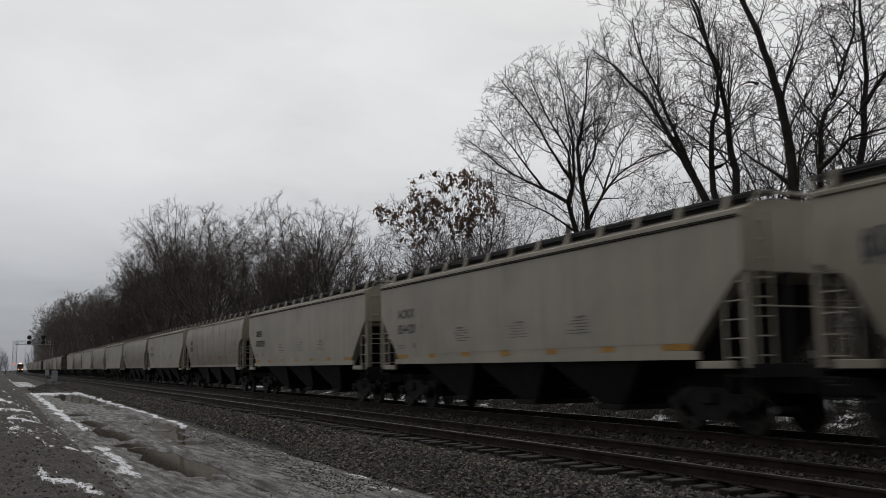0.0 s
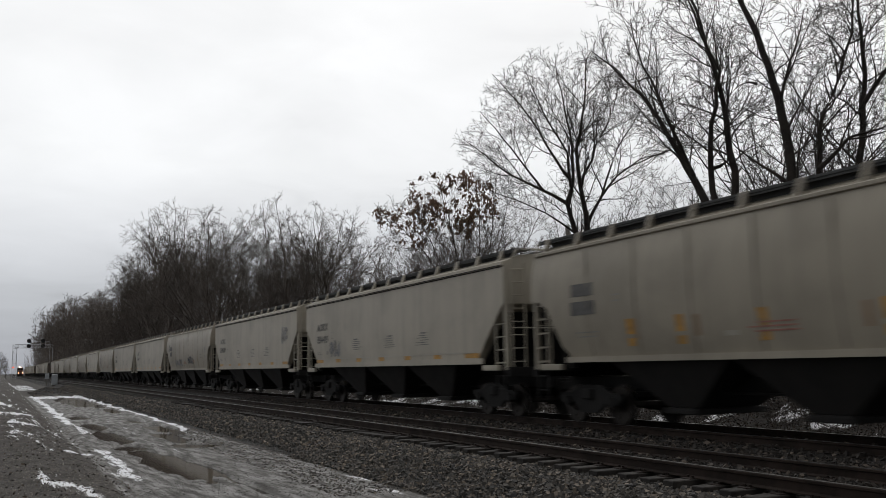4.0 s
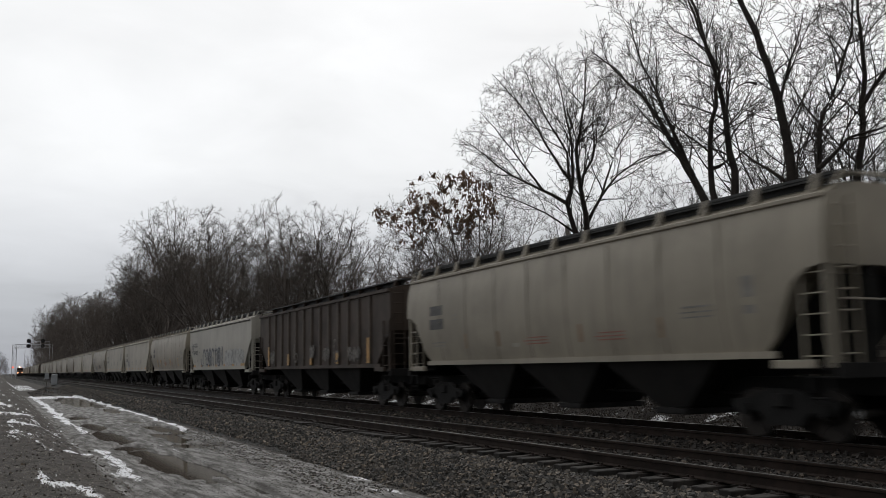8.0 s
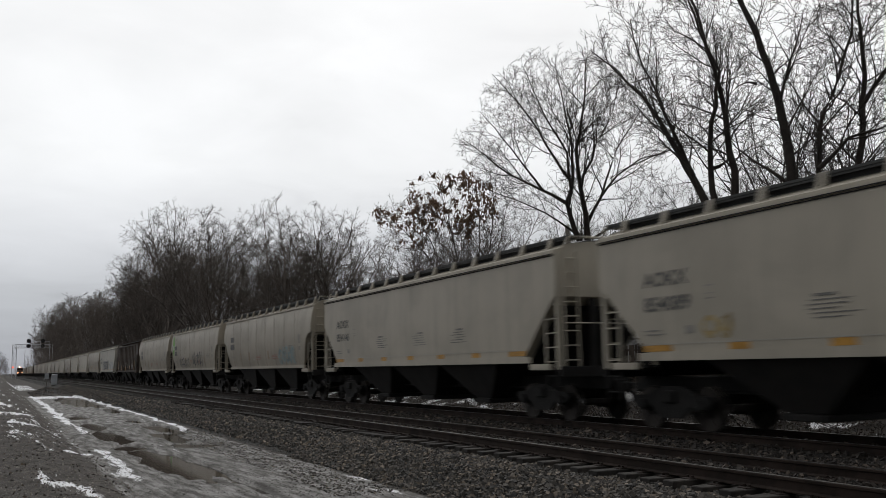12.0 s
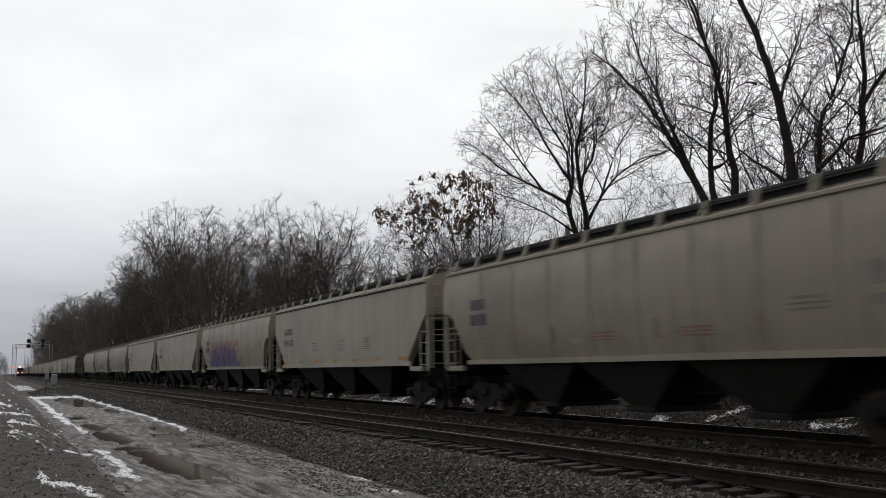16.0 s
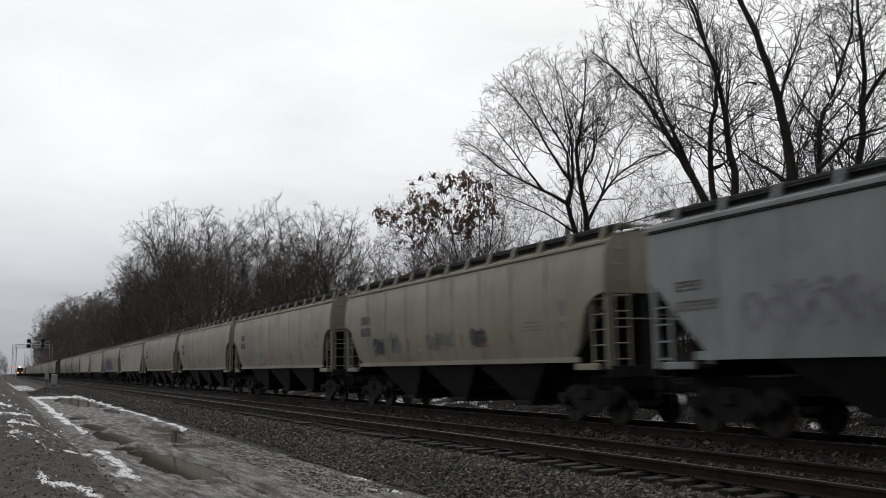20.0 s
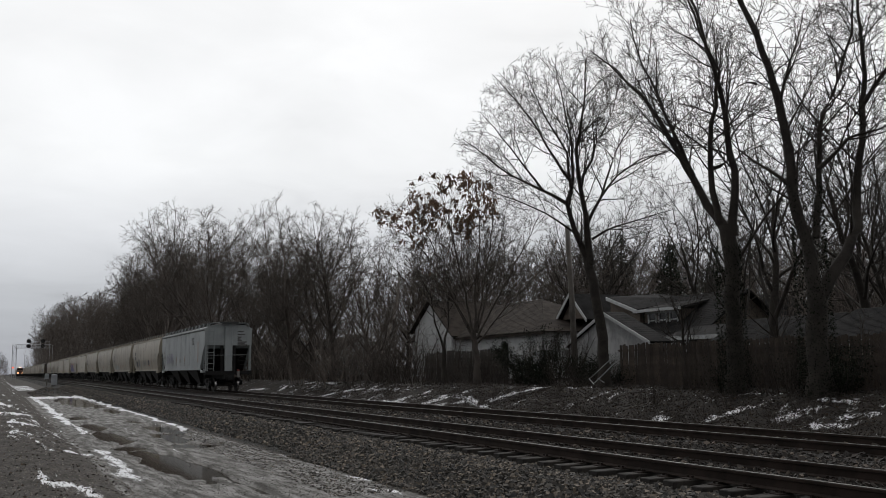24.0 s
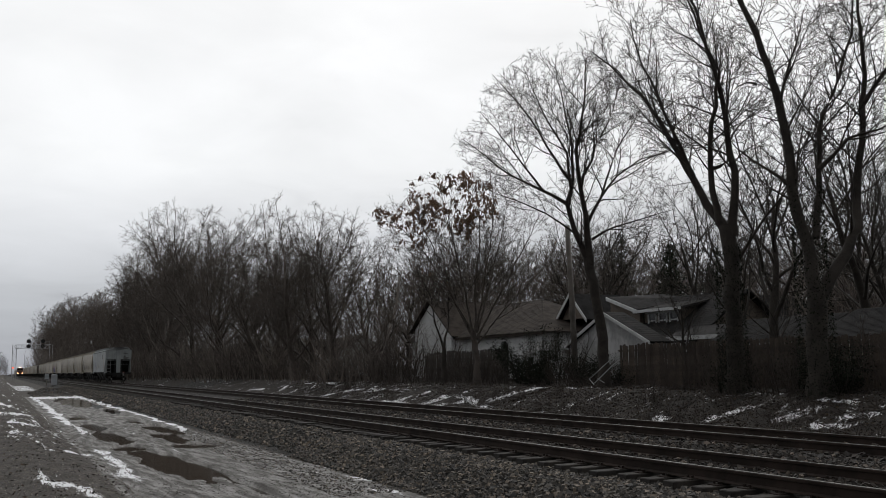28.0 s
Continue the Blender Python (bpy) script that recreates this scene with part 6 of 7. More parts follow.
def roof_slab(points, thick):
    """A four-cornered roof plane with thickness."""
    a, b, c, d = [Vector(p) for p in points]
    n = (b - a).cross(d - a).normalized() * thick
    return Shape().loft([[tuple(p) for p in (a, b, c, d)], [tuple(p + n) for p in (a, b, c, d)]])


def shingle_rows(house, a, b, c, d, rows, mat):
    """Courses of shingles on the roof plane a-b (eave) to d-c (ridge), each lapping the one below."""
    a, b, c, d = [Vector(p) for p in (a, b, c, d)]
    up = (b - a).cross(d - a).normalized()
    if up.z < 0:
        up = -up
    for k in range(rows):
        t0, t1 = k / rows, (k + 1.12) / rows
        p, q, r, s = a.lerp(d, t0), b.lerp(c, t0), b.lerp(c, min(t1, 1)), a.lerp(d, min(t1, 1))
        part("shingle_course", Shape().loft([[tuple(p + up * 0.014), tuple(q + up * 0.014), tuple(r + up * 0.005), tuple(s + up * 0.005)],
                                             [tuple(p + up * 0.026), tuple(q + up * 0.026), tuple(r + up * 0.018), tuple(s + up * 0.018)]]), mat, house)


def gable_house(name, label, x0, x1, y0, y1, z0, eave, ridge, along, wall, roof, boards=0, over=0.35):
    """A house with a gabled roof; along "x": the gable faces the railway, "y": the eave does."""
    h = thing(name, label, "house")
    s = Shape()
    t = 0.2
    if along == "x":
        ym = (y0 + y1) / 2
        for x in (x0, x1 - t):
            s.prism([(y0, z0), (y1, z0), (y1, eave), (ym, ridge), (y0, eave)], 0, x, x + t)
        s.box(x0 + t, x1 - t, y0, y0 + t, z0, eave).box(x0 + t, x1 - t, y1 - t, y1, z0, eave)
        part("wall", s, wall, h)
        slope = (ridge - eave) / (ym - y0)
        for sg, ya in ((1, y0), (-1, y1)):
            lo = (ya - sg * over, eave - over * slope + 0.01)
            hi = (ym, ridge + 0.01)
            a, b, c, d = (x0 - over, lo[0], lo[1]), (x1 + over, lo[0], lo[1]), (x1 + over, hi[0], hi[1]), (x0 - over, hi[0], hi[1])
            part("roof_plane", roof_slab((a, b, c, d) if sg > 0 else (d, c, b, a), 0.08), roof, h)
            up = 0.09
            shingle_rows(h, (a[0], a[1], a[2] + up), (b[0], b[1], b[2] + up), (c[0], c[1], c[2] + up), (d[0], d[1], d[2] + up), 16, roof)
            part("barge_board", Shape().loft([[(x, lo[0], lo[1] - 0.07), (x, lo[0], lo[1] + 0.11), (x, hi[0], hi[1] + 0.11), (x, hi[0], hi[1] - 0.07)] for x in (x0 - over - 0.04, x0 - over)]), TRIM, h)
        if boards:
            n = boards
            for k in range(n):
                ya, yb = y0 + (y1 - y0) * k / n, y0 + (y1 - y0) * (k + 0.94) / n
                za, zb = [eave + slope * ((ym - y0) - abs(v - ym)) for v in (ya, yb)]
                part("siding_board", Shape().prism([(ya, z0), (yb, z0), (yb, zb - 0.02), (ya, za - 0.02)], 0, x0 - 0.025, x0 - 0.001), wall, h)
    else:
        xm = (x0 + x1) / 2
        for y in (y0, y1 - t):
            s.prism([(x0, z0), (x1, z0), (x1, eave), (xm, ridge), (x0, eave)], 1, y, y + t)
        s.box(x0, x0 + t, y0 + t, y1 - t, z0, eave).box(x1 - t, x1, y0 + t, y1 - t, z0, eave)
        part("wall", s, wall, h)
        slope = (ridge - eave) / (xm - x0)
        for sg, xa in ((1, x0), (-1, x1)):
            lo = (xa - sg * over, eave - over * slope + 0.01)
            a, b, c, d = (lo[0], y1 + over, lo[1]), (lo[0], y0 - over, lo[1]), (xm, y0 - over, ridge + 0.01), (xm, y1 + over, ridge + 0.01)
            part("roof_plane", roof_slab((a, b, c, d) if sg > 0 else (d, c, b, a), 0.08), roof, h)
            if sg > 0:
                up = 0.09
                shingle_rows(h, (a[0], a[1], a[2] + up), (b[0], b[1], b[2] + up), (c[0], c[1], c[2] + up), (d[0], d[1], d[2] + up), 26, roof)
                part("fascia", Shape().box(lo[0] - 0.03, lo[0], y0 - over, y1 + over, lo[1] - 0.1, lo[1] + 0.08), TRIM, h)
        if boards:
            for k in range(boards):
                za, zb = z0 + (eave - z0) * k / boards, z0 + (eave - z0) * (k + 0.96) / boards
                part("siding_board", Shape().box(x0 - 0.03, x0 - 0.001, y0, y1, za, zb), wall, h)
    return h


def build_houses():
    # white outbuilding whose gable faces the railway
    gable_house("garage", "white board-sided outbuilding with a gable behind the fence", 28, 28.9, 33.9, 40.7, 0.5, 2.45, 3.98, "x", WHITEWALL, SHINGLE, 30, 0.22)
    # the dormered bungalow behind it
    h = gable_house("bungalow", "low dark-roofed bungalow with a wide three-window dormer", 31.8, 38.6, 35.0, 46.5, 0.5, 2.75, 5.15, "y", TANWALL, SHINGLE, 0, 0.5)
    d0, d1 = 37.2, 40.4
    part("dormer_wall", Shape().box(33.0, 36.4, d0, d1, 3.0, 4.35), TANWALL, h)
    part("dormer_roof", roof_slab(((32.5, d1 + 0.35, 4.32), (32.5, d0 - 0.45, 4.32), (36.8, d0 - 0.45, 5.25), (36.8, d1 + 0.35, 5.25)), 0.1), SHINGLE, h)
    part("dormer_fascia", Shape().box(32.44, 32.5, d0 - 0.45, d1 + 0.35, 4.28, 4.44), TRIM, h)
    part("dormer_trim", Shape().box(32.95, 33.0, d0 + 0.25, d1 - 0.15, 3.28, 3.36).box(32.95, 33.0, d0 + 0.25, d1 - 0.15, 4.22, 4.30), TRIM, h)
    part("gable_wall", Shape().prism([(40.5, 2.8), (43.2, 2.8), (43.2, 5.15), (40.5, 4.3)], 0, 32.75, 33.0), TANWALL, h)
    part("gable_roof", roof_slab(((32.5, 43.2, 5.32), (32.5, 40.4, 4.40), (36.6, 40.4, 5.15), (36.6, 43.2, 5.6)), 0.09), SHINGLE, h)
    part("gable_board", Shape().loft([[(x, 40.4, 4.26), (x, 40.4, 4.46), (x, 43.2, 5.40), (x, 43.2, 5.20)] for x in (32.42, 32.49)]), TRIM, h)
    for y in (37.85, 38.75, 39.65):
        window(h, y, 3.42, 0.56, 0.76, 32.98)
    part("side_gable", Shape().prism([(45.4, 4.3), (48.2, 4.3), (46.8, 5.75)], 0, 32.6, 36.0), TANWALL, h)
    for sg in (-1, 1):
        part("side_gable_roof", roof_slab(((32.3, 46.8 + sg * 1.75, 4.12), (36.2, 46.8 + sg * 1.75, 4.12), (36.2, 46.8, 5.85), (32.3, 46.8, 5.85)) if sg < 0 else ((32.3, 46.8, 5.85), (36.2, 46.8, 5.85), (36.2, 46.8 + 1.75, 4.12), (32.3, 46.8 + 1.75, 4.12)), 0.08), SHINGLE, h)
        part("side_gable_board", Shape().loft([[(x, 46.8 + sg * 1.75, 4.0), (x, 46.8 + sg * 1.75, 4.22), (x, 46.8, 5.96), (x, 46.8, 5.74)] for x in (32.24, 32.3)]), TRIM, h)
    part("porch_roof", roof_slab(((30.2, 35.9, 2.62), (30.2, 31.4, 2.62), (32.6, 31.8, 3.25), (32.6, 35.5, 3.25)), 0.1), SHINGLE, h)
    part("porch_fascia", Shape().box(30.14, 30.2, 31.4, 35.9, 2.54, 2.74), TRIM, h)
    for y in (31.7, 34.0, 35.6):
        part("porch_post", Shape().box(30.3, 30.42, y - 0.06, y + 0.06, 0.5, 2.6, 0.01), TRIM, h)
    # cream house farther back
    c = gable_house("cream_house", "small cream-sided house with a steep gable among trees", 42, 50, 42.6, 47.4, 1.0, 4.0, 5.9, "x", YELLOWWALL, SHINGLE, 0)
    window(c, 44.4, 3.6, 0.8, 1.0, 41.97)
    # dark garage and a brown roof at the end of the fence
    gable_house("shed", "dark low shed behind the board fence", 29.0, 33.0, 25.4, 30.6, 0.5, 2.3, 3.25, "y", BOARD, SHINGLE, 0)
    gable_house("cream_cottage", "pale cottage with a dark shingle roof behind the fence", 27.4, 33.0, 14.5, 23.6, 0.5, 2.2, 3.3, "y", YELLOWWALL, SHINGLE, 0, 0.4)
    # white house beside the leafy tree
    w1 = thing("white_house", "white clapboard house with a broad brown hipped roof", "house")
    part("wall", Shape().box(30, 38, 46.2, 66, 0.6, 3.45), CLEANWHITE, w1)
    for k in range(14):
        part("siding_board", Shape().box(29.96, 30, 46.2, 57.9, 0.6 + k * 0.2, 0.6 + k * 0.2 + 0.19), CLEANWHITE, w1)
    corners = ((29.6, 66.4, 3.4), (29.6, 45.8, 3.4), (34, 52.6, 5.9), (34, 66.4, 5.9))
    part("roof_plane", roof_slab(corners, 0.08), BROWNROOF, w1)
    shingle_rows(w1, *[(x, y, z + 0.1) for x, y, z in corners], 26, BROWNROOF)
    part("roof_plane", roof_slab(((29.6, 45.8, 3.4), (38.4, 45.8, 3.4), (34.01, 52.6, 5.9), (33.99, 52.6, 5.9)), 0.08), BROWNROOF, w1)
    part("roof_plane", roof_slab(((38.4, 45.8, 3.4), (38.4, 66.4, 3.4), (34, 66.4, 5.9), (34, 52.6, 5.9)), 0.08), BROWNROOF, w1)
    part("gutter", Shape().box(29.5, 29.6, 45.8, 57.4, 3.3, 3.42), BROWNROOF, w1)
    part("gable_front", Shape().prism([(57.9, 0.6), (64.3, 0.6), (64.3, 4.4), (61.4, 6.3), (57.9, 3.9)], 0, 29.5, 32.0), CLEANWHITE, w1)
    for k in range(22):
        part("siding_board", Shape().box(29.46, 29.5, 57.95, 64.25, 0.6 + k * 0.15, 0.6 + k * 0.15 + 0.144), CLEANWHITE, w1)
    part("gable_front_roof", roof_slab(((29.2, 61.4, 6.4), (35, 61.4, 6.4), (35, 57.4, 3.55), (29.2, 57.4, 3.55))[::-1], 0.08), BROWNROOF, w1)
    part("gable_front_roof", roof_slab(((29.2, 61.4, 6.4), (35, 61.4, 6.4), (35, 64.9, 4.05), (29.2, 64.9, 4.05)), 0.08), BROWNROOF, w1)
    window(w1, 51.0, 1.6, 0.9, 1.3, 29.96)
    # small pale house seen through the thicket
    p0 = gable_house("pale_house", "small pale house half hidden behind bare brush", 31.5, 39, 90.5, 108, -0.2, 2.6, 4.9, "y", WHITEWALL, BROWNROOF, 8)
    part("porch_gable", Shape().prism([(91.0, 2.4), (108.0, 2.4), (99.2, 5.0)], 0, 30.6, 31.4), TANWALL, p0)
    for sg, ye in ((-1, 90.4), (1, 108.6)):
        part("porch_gable_board", Shape().loft([[(x, ye, 2.3), (x, ye, 2.5), (x, 99.2, 5.15), (x, 99.2, 4.95)] for x in (30.5, 30.6)]), METAL, p0)
    for y in (94, 97, 104.5):
        window(p0, y, 0.6, 0.9, 1.3, 31.45)
    for y in (91.5, 101.0):
        part("porch_post", Shape().box(30.6, 30.75, y - 0.08, y + 0.08, -0.3, 2.4), TRIM, p0)


build_houses()


def build_car():
    """The pale car parked by the small house."""
    c = thing("parked_car", "pale blue-grey car parked behind the brush", "car", at=pose(28.5, 78.5, float(ground_height(28.5, 78.5)) + 0.02, 0, 0, 12))
    side = [(-2.2, 0.45), (-2.15, 0.85), (-1.3, 0.98), (-0.7, 1.42), (0.75, 1.45), (1.45, 1.0), (2.1, 0.92), (2.2, 0.5), (2.1, 0.3), (-2.1, 0.3)]
    part("body", Shape().prism([(y, z) for y, z in side], 0, -0.85, 0.85), CARPAINT, c)
    for s in (-1, 1):
        part("side_window", Shape().prism([(-1.15, 1.0), (-0.65, 1.36), (0.7, 1.38), (1.25, 1.0)], 0, s * 0.855 - 0.006, s * 0.855 + 0.006), GLASS, c)
        for y in (-1.35, 1.35):
            wl = part("wheel", Shape().disc((s * 0.78, y, 0.33), 0.33, 0.1, 0, 18), BLACK, c)
            part("rim", Shape().disc((s * 0.885, y, 0.33), 0.2, 0.012, 0, 14), METAL, wl)
    part("bumper", Shape().box(-0.8, 0.8, -2.26, -2.14, 0.4, 0.58, 0.02), CARPAINT, c)


build_car()


def build_fence(label, x, y0, y1, tall, mat, seed, lean=1.0):
    rng = random.Random(seed)
    f = thing("board_fence", label, "fence")
    n = int((y1 - y0) / 0.15)
    boards = [mesh_of("board", Shape().prism([(-0.07, 0), (0.07, 0), (0.07, tall + d), (0.045, tall + d + 0.05), (-0.045, tall + d + 0.05), (-0.07, tall + d)], 0, -0.011, 0.011), mat) for d in (0.0, 0.03, -0.03)]
    for k in range(n):
        y = y0 + k * 0.15
        b = part("board", boards[rng.randrange(3)], mat, f)
        b.matrix_basis = pose(x + rng.uniform(-0.01, 0.01), y, float(ground_height(x, y)) - 0.05, rng.uniform(-0.7, 0.7) * lean, rng.uniform(-1.2, 1.2) * lean, 0)
    z = float(ground_height(x, (y0 + y1) / 2))
    for zz in (0.35, tall - 0.3):
        part("rail", Shape().box(x + 0.015, x + 0.06, y0, y1, z + zz, z + zz + 0.09), mat, f)
    for k in range(int((y1 - y0) / 2.4) + 1):
        part("post", Shape().box(x + 0.06, x + 0.16, y0 + k * 2.4 - 0.05, y0 + k * 2.4 + 0.05, z - 0.3, z + tall - 0.1), mat, f)


build_fence("weathered brown board fence along the top of the bank", 25.0, 16.0, 32.6, 1.82, BOARD, 3)
build_fence("grey board fence before the white house", 25.2, 43.0, 53.5, 1.9, GREYBOARD, 4)


def build_pole():
    p = thing("utility_pole", "slightly leaning grey wooden utility pole", "utility pole", at=pose(26, 37.35, 0.4, 0, 0, 0))
    part("shaft", Shape().tube([(0, 0, -0.2), (-0.05, 0.05, 4.0), (-0.15, 0.1, 8.1)], [0.16, 0.145, 0.12], 12), POLEWOOD, p, smooth=True)
    part("cap", Shape().disc((-0.15, 0.1, 8.12), 0.125, 0.03, 2, 12), METAL, p)


build_pole()


def build_frame():
    f = thing("metal_frame", "bent white metal frame dumped at the foot of a tree", "scrap metal", at=pose(22.2, 29.9, 0.55, 0, 0, 0))
    for a, b in (((0.0, 1.05, 0.28), (-0.2, 0.45, 0.05)), ((0.0, 0.95, 0.3), (0.2, -0.75, 1.35)), ((-0.1, 0.55, 0.1), (0.2, -0.65, 1.0)), ((0.1, 0.6, 0.28), (0.1, 0.15, 0.12)), ((0.2, -0.75, 1.38), (0.2, -0.78, 1.1))):
        part("bar", Shape().tube([a, b], 0.016, 7), METAL, f)


build_frame()


def evergreen(name, label, x, y, wide, tall, seed, n, mat=None, size=0.075, category="shrub"):
    rng = np.random.RandomState(seed)
    b = thing(name, label, category, at=pose(x, y, float(ground_height(x, y))))
    t = Twigs()
    s = Shape()
    stem_rng = random.Random(seed)
    for k in range(26):
        a = rng.uniform(0, 2 * np.pi)
        line = wander(stem_rng, (0.2 * math.cos(a) * wide, 0.2 * math.sin(a) * wide, -0.1), unit((math.cos(a) * 0.7, math.sin(a) * 0.7, 1.0)), tall * rng.uniform(0.5, 1.0), 5, 0.16, 0.0)
        line = np.array(line) * [wide / tall * 1.3, wide / tall * 1.3, 1.0]
        t.branch([tuple(p) for p in line], 0.02, 0.006, 4)
        for q in range(n // 26):
            i = rng.randint(1, 6)
            p = line[i] + rng.normal(0, 0.16, 3)
            d = rng.normal(0, 1, 3)
            d /= np.linalg.norm(d)
            e = np.cross(d, rng.normal(0, 1, 3))
            e /= np.linalg.norm(e)
            ln = size * rng.uniform(0.6, 1.4)
            s.add([tuple(p), tuple(p + d * ln * 0.5 + e * ln * 0.3), tuple(p + d * ln), tuple(p + d * ln * 0.5 - e * ln * 0.3)], [(0, 1, 2), (0, 2, 3)])
    tagged(part("stem", t.mesh("stem", BARK), BARK, b), kind="stuff")
    tagged(part("foliage", s, mat or EVERGREEN, b), kind="stuff")


evergreen("evergreen_bush", "dark evergreen bush beside the leafy tree", 24.0, 38.2, 2.3, 3.1, 1, 12000)
evergreen("evergreen_bush", "dark evergreen bush before the fence", 23.6, 36.6, 1.2, 1.7, 2, 4000)
evergreen("evergreen_bush", "dark bush grown over by brambles at the fence", 23.8, 20.8, 1.4, 1.9, 3, 4000)
evergreen("evergreen_bush", "dark bush grown over by brambles at the fence", 23.7, 24.2, 1.2, 1.6, 4, 3500)
evergreen("evergreen_bush", "dark ivy heap at the foot of the forked tree", 22.3, 18.4, 1.0, 1.8, 5, 2500)
evergreen("evergreen_bush", "dark bramble heap before the white outbuilding", 24.6, 32.9, 1.5, 1.5, 7, 5000)
evergreen("evergreen_bush", "dark bramble heap before the white outbuilding", 24.8, 34.8, 1.4, 1.9, 8, 5000)
evergreen("evergreen_bush", "dark low bush at the fence end", 23.9, 16.6, 1.2, 1.8, 6, 3500)


def build_ivy():
    """Ivy that climbs the two thick trunks."""
    for x, y, z, r, top, seed in ((21.8, 18.82, 0.4, 0.46, 6.5, 1), (22.2, 22.62, 0.4, 0.42, 5.0, 2)):
        rng = np.random.RandomState(seed)
        iv = thing("ivy", "dark ivy clinging to a thick tree trunk", "climbing plant", at=pose(x, y, z))
        s = Shape()
        for k in range(5600):
            h = top * rng.uniform(0, 1) ** 1.4
            a = rng.uniform(0, 2 * np.pi)
            rr = r * (1.12 - 0.25 * h / top) + abs(rng.normal(0, 0.045))
            p = np.array([rr * math.cos(a), rr * math.sin(a), h])
            d = rng.normal(0, 1, 3) + [0, 0, -0.6]
            d /= np.linalg.norm(d)
            e = np.cross(d, rng.normal(0, 1, 3))
            e /= np.linalg.norm(e)
            ln = 0.05 * rng.uniform(0.6, 1.4)
            s.add([tuple(p), tuple(p + d * ln * 0.5 + e * ln * 0.4), tuple(p + d * ln), tuple(p + d * ln * 0.5 - e * ln * 0.4)], [(0, 1, 2), (0, 2, 3)])
        tagged(part("foliage", s, EVERGREEN, iv), kind="stuff")


build_ivy()


def build_pine(x, y, tall, wide, seed):
    """A tall dark conifer with drooping boughs."""
    rng = np.random.RandomState(seed)
    t = thing("pine_tree", "tall dark green conifer behind the houses", "tree", "conifers behind the houses", at=pose(x, y, float(ground_height(x, y)) - 0.1))
    part("trunk", Shape().tube([(0, 0, 0), (0.05, 0, tall * 0.5), (0, 0.05, tall)], [0.2, 0.13, 0.03], 8), BARK, t)
    boughs, green = Twigs(), Shape()
    for k in range(70):
        f = 0.22 + 0.76 * k / 69
        a = 2.4 * k
        ln = wide * (1.08 - f) * rng.uniform(0.7, 1.15) * min(1.0, f * 3)
        line = [(ln * q * math.cos(a), ln * q * math.sin(a), tall * f + ln * (0.22 * q - 0.35 * q * q)) for q in (0, 0.35, 0.7, 1.0)]
        boughs.branch(line, 0.035, 0.008, 4)
        for j in range(int(26 + 34 * ln)):
            q = rng.uniform(0.15, 1.05)
            p = np.array([ln * q * math.cos(a), ln * q * math.sin(a), tall * f + ln * (0.22 * q - 0.35 * q * q)]) + rng.normal(0, 0.17, 3)
            d = rng.normal(0, 1, 3) + [math.cos(a), math.sin(a), -0.2]
            d /= np.linalg.norm(d)
            e = np.cross(d, rng.normal(0, 1, 3))
            e /= np.linalg.norm(e)
            green.add([tuple(p), tuple(p + d * 0.13 + e * 0.03), tuple(p + d * 0.27), tuple(p + d * 0.13 - e * 0.03)], [(0, 1, 2), (0, 2, 3)])
    part("bough_frame", boughs.mesh("bough_frame", BARK), BARK, t)
    tagged(part("needles", green, NEEDLE, t), kind="stuff")


NEEDLE = material("dark_conifer_needles", (0.026, 0.034, 0.022), 0.8, 0.4, 0.8, 30, 0.2, 0.0, spec=0.2)
build_pine(43.0, 49.5, 9.5, 2.8, 1)
build_pine(44.5, 47.0, 7.5, 2.3, 2)
build_pine(50.0, 64.0, 12.5, 3.2, 3)

# ---- railway equipment in the distance ----


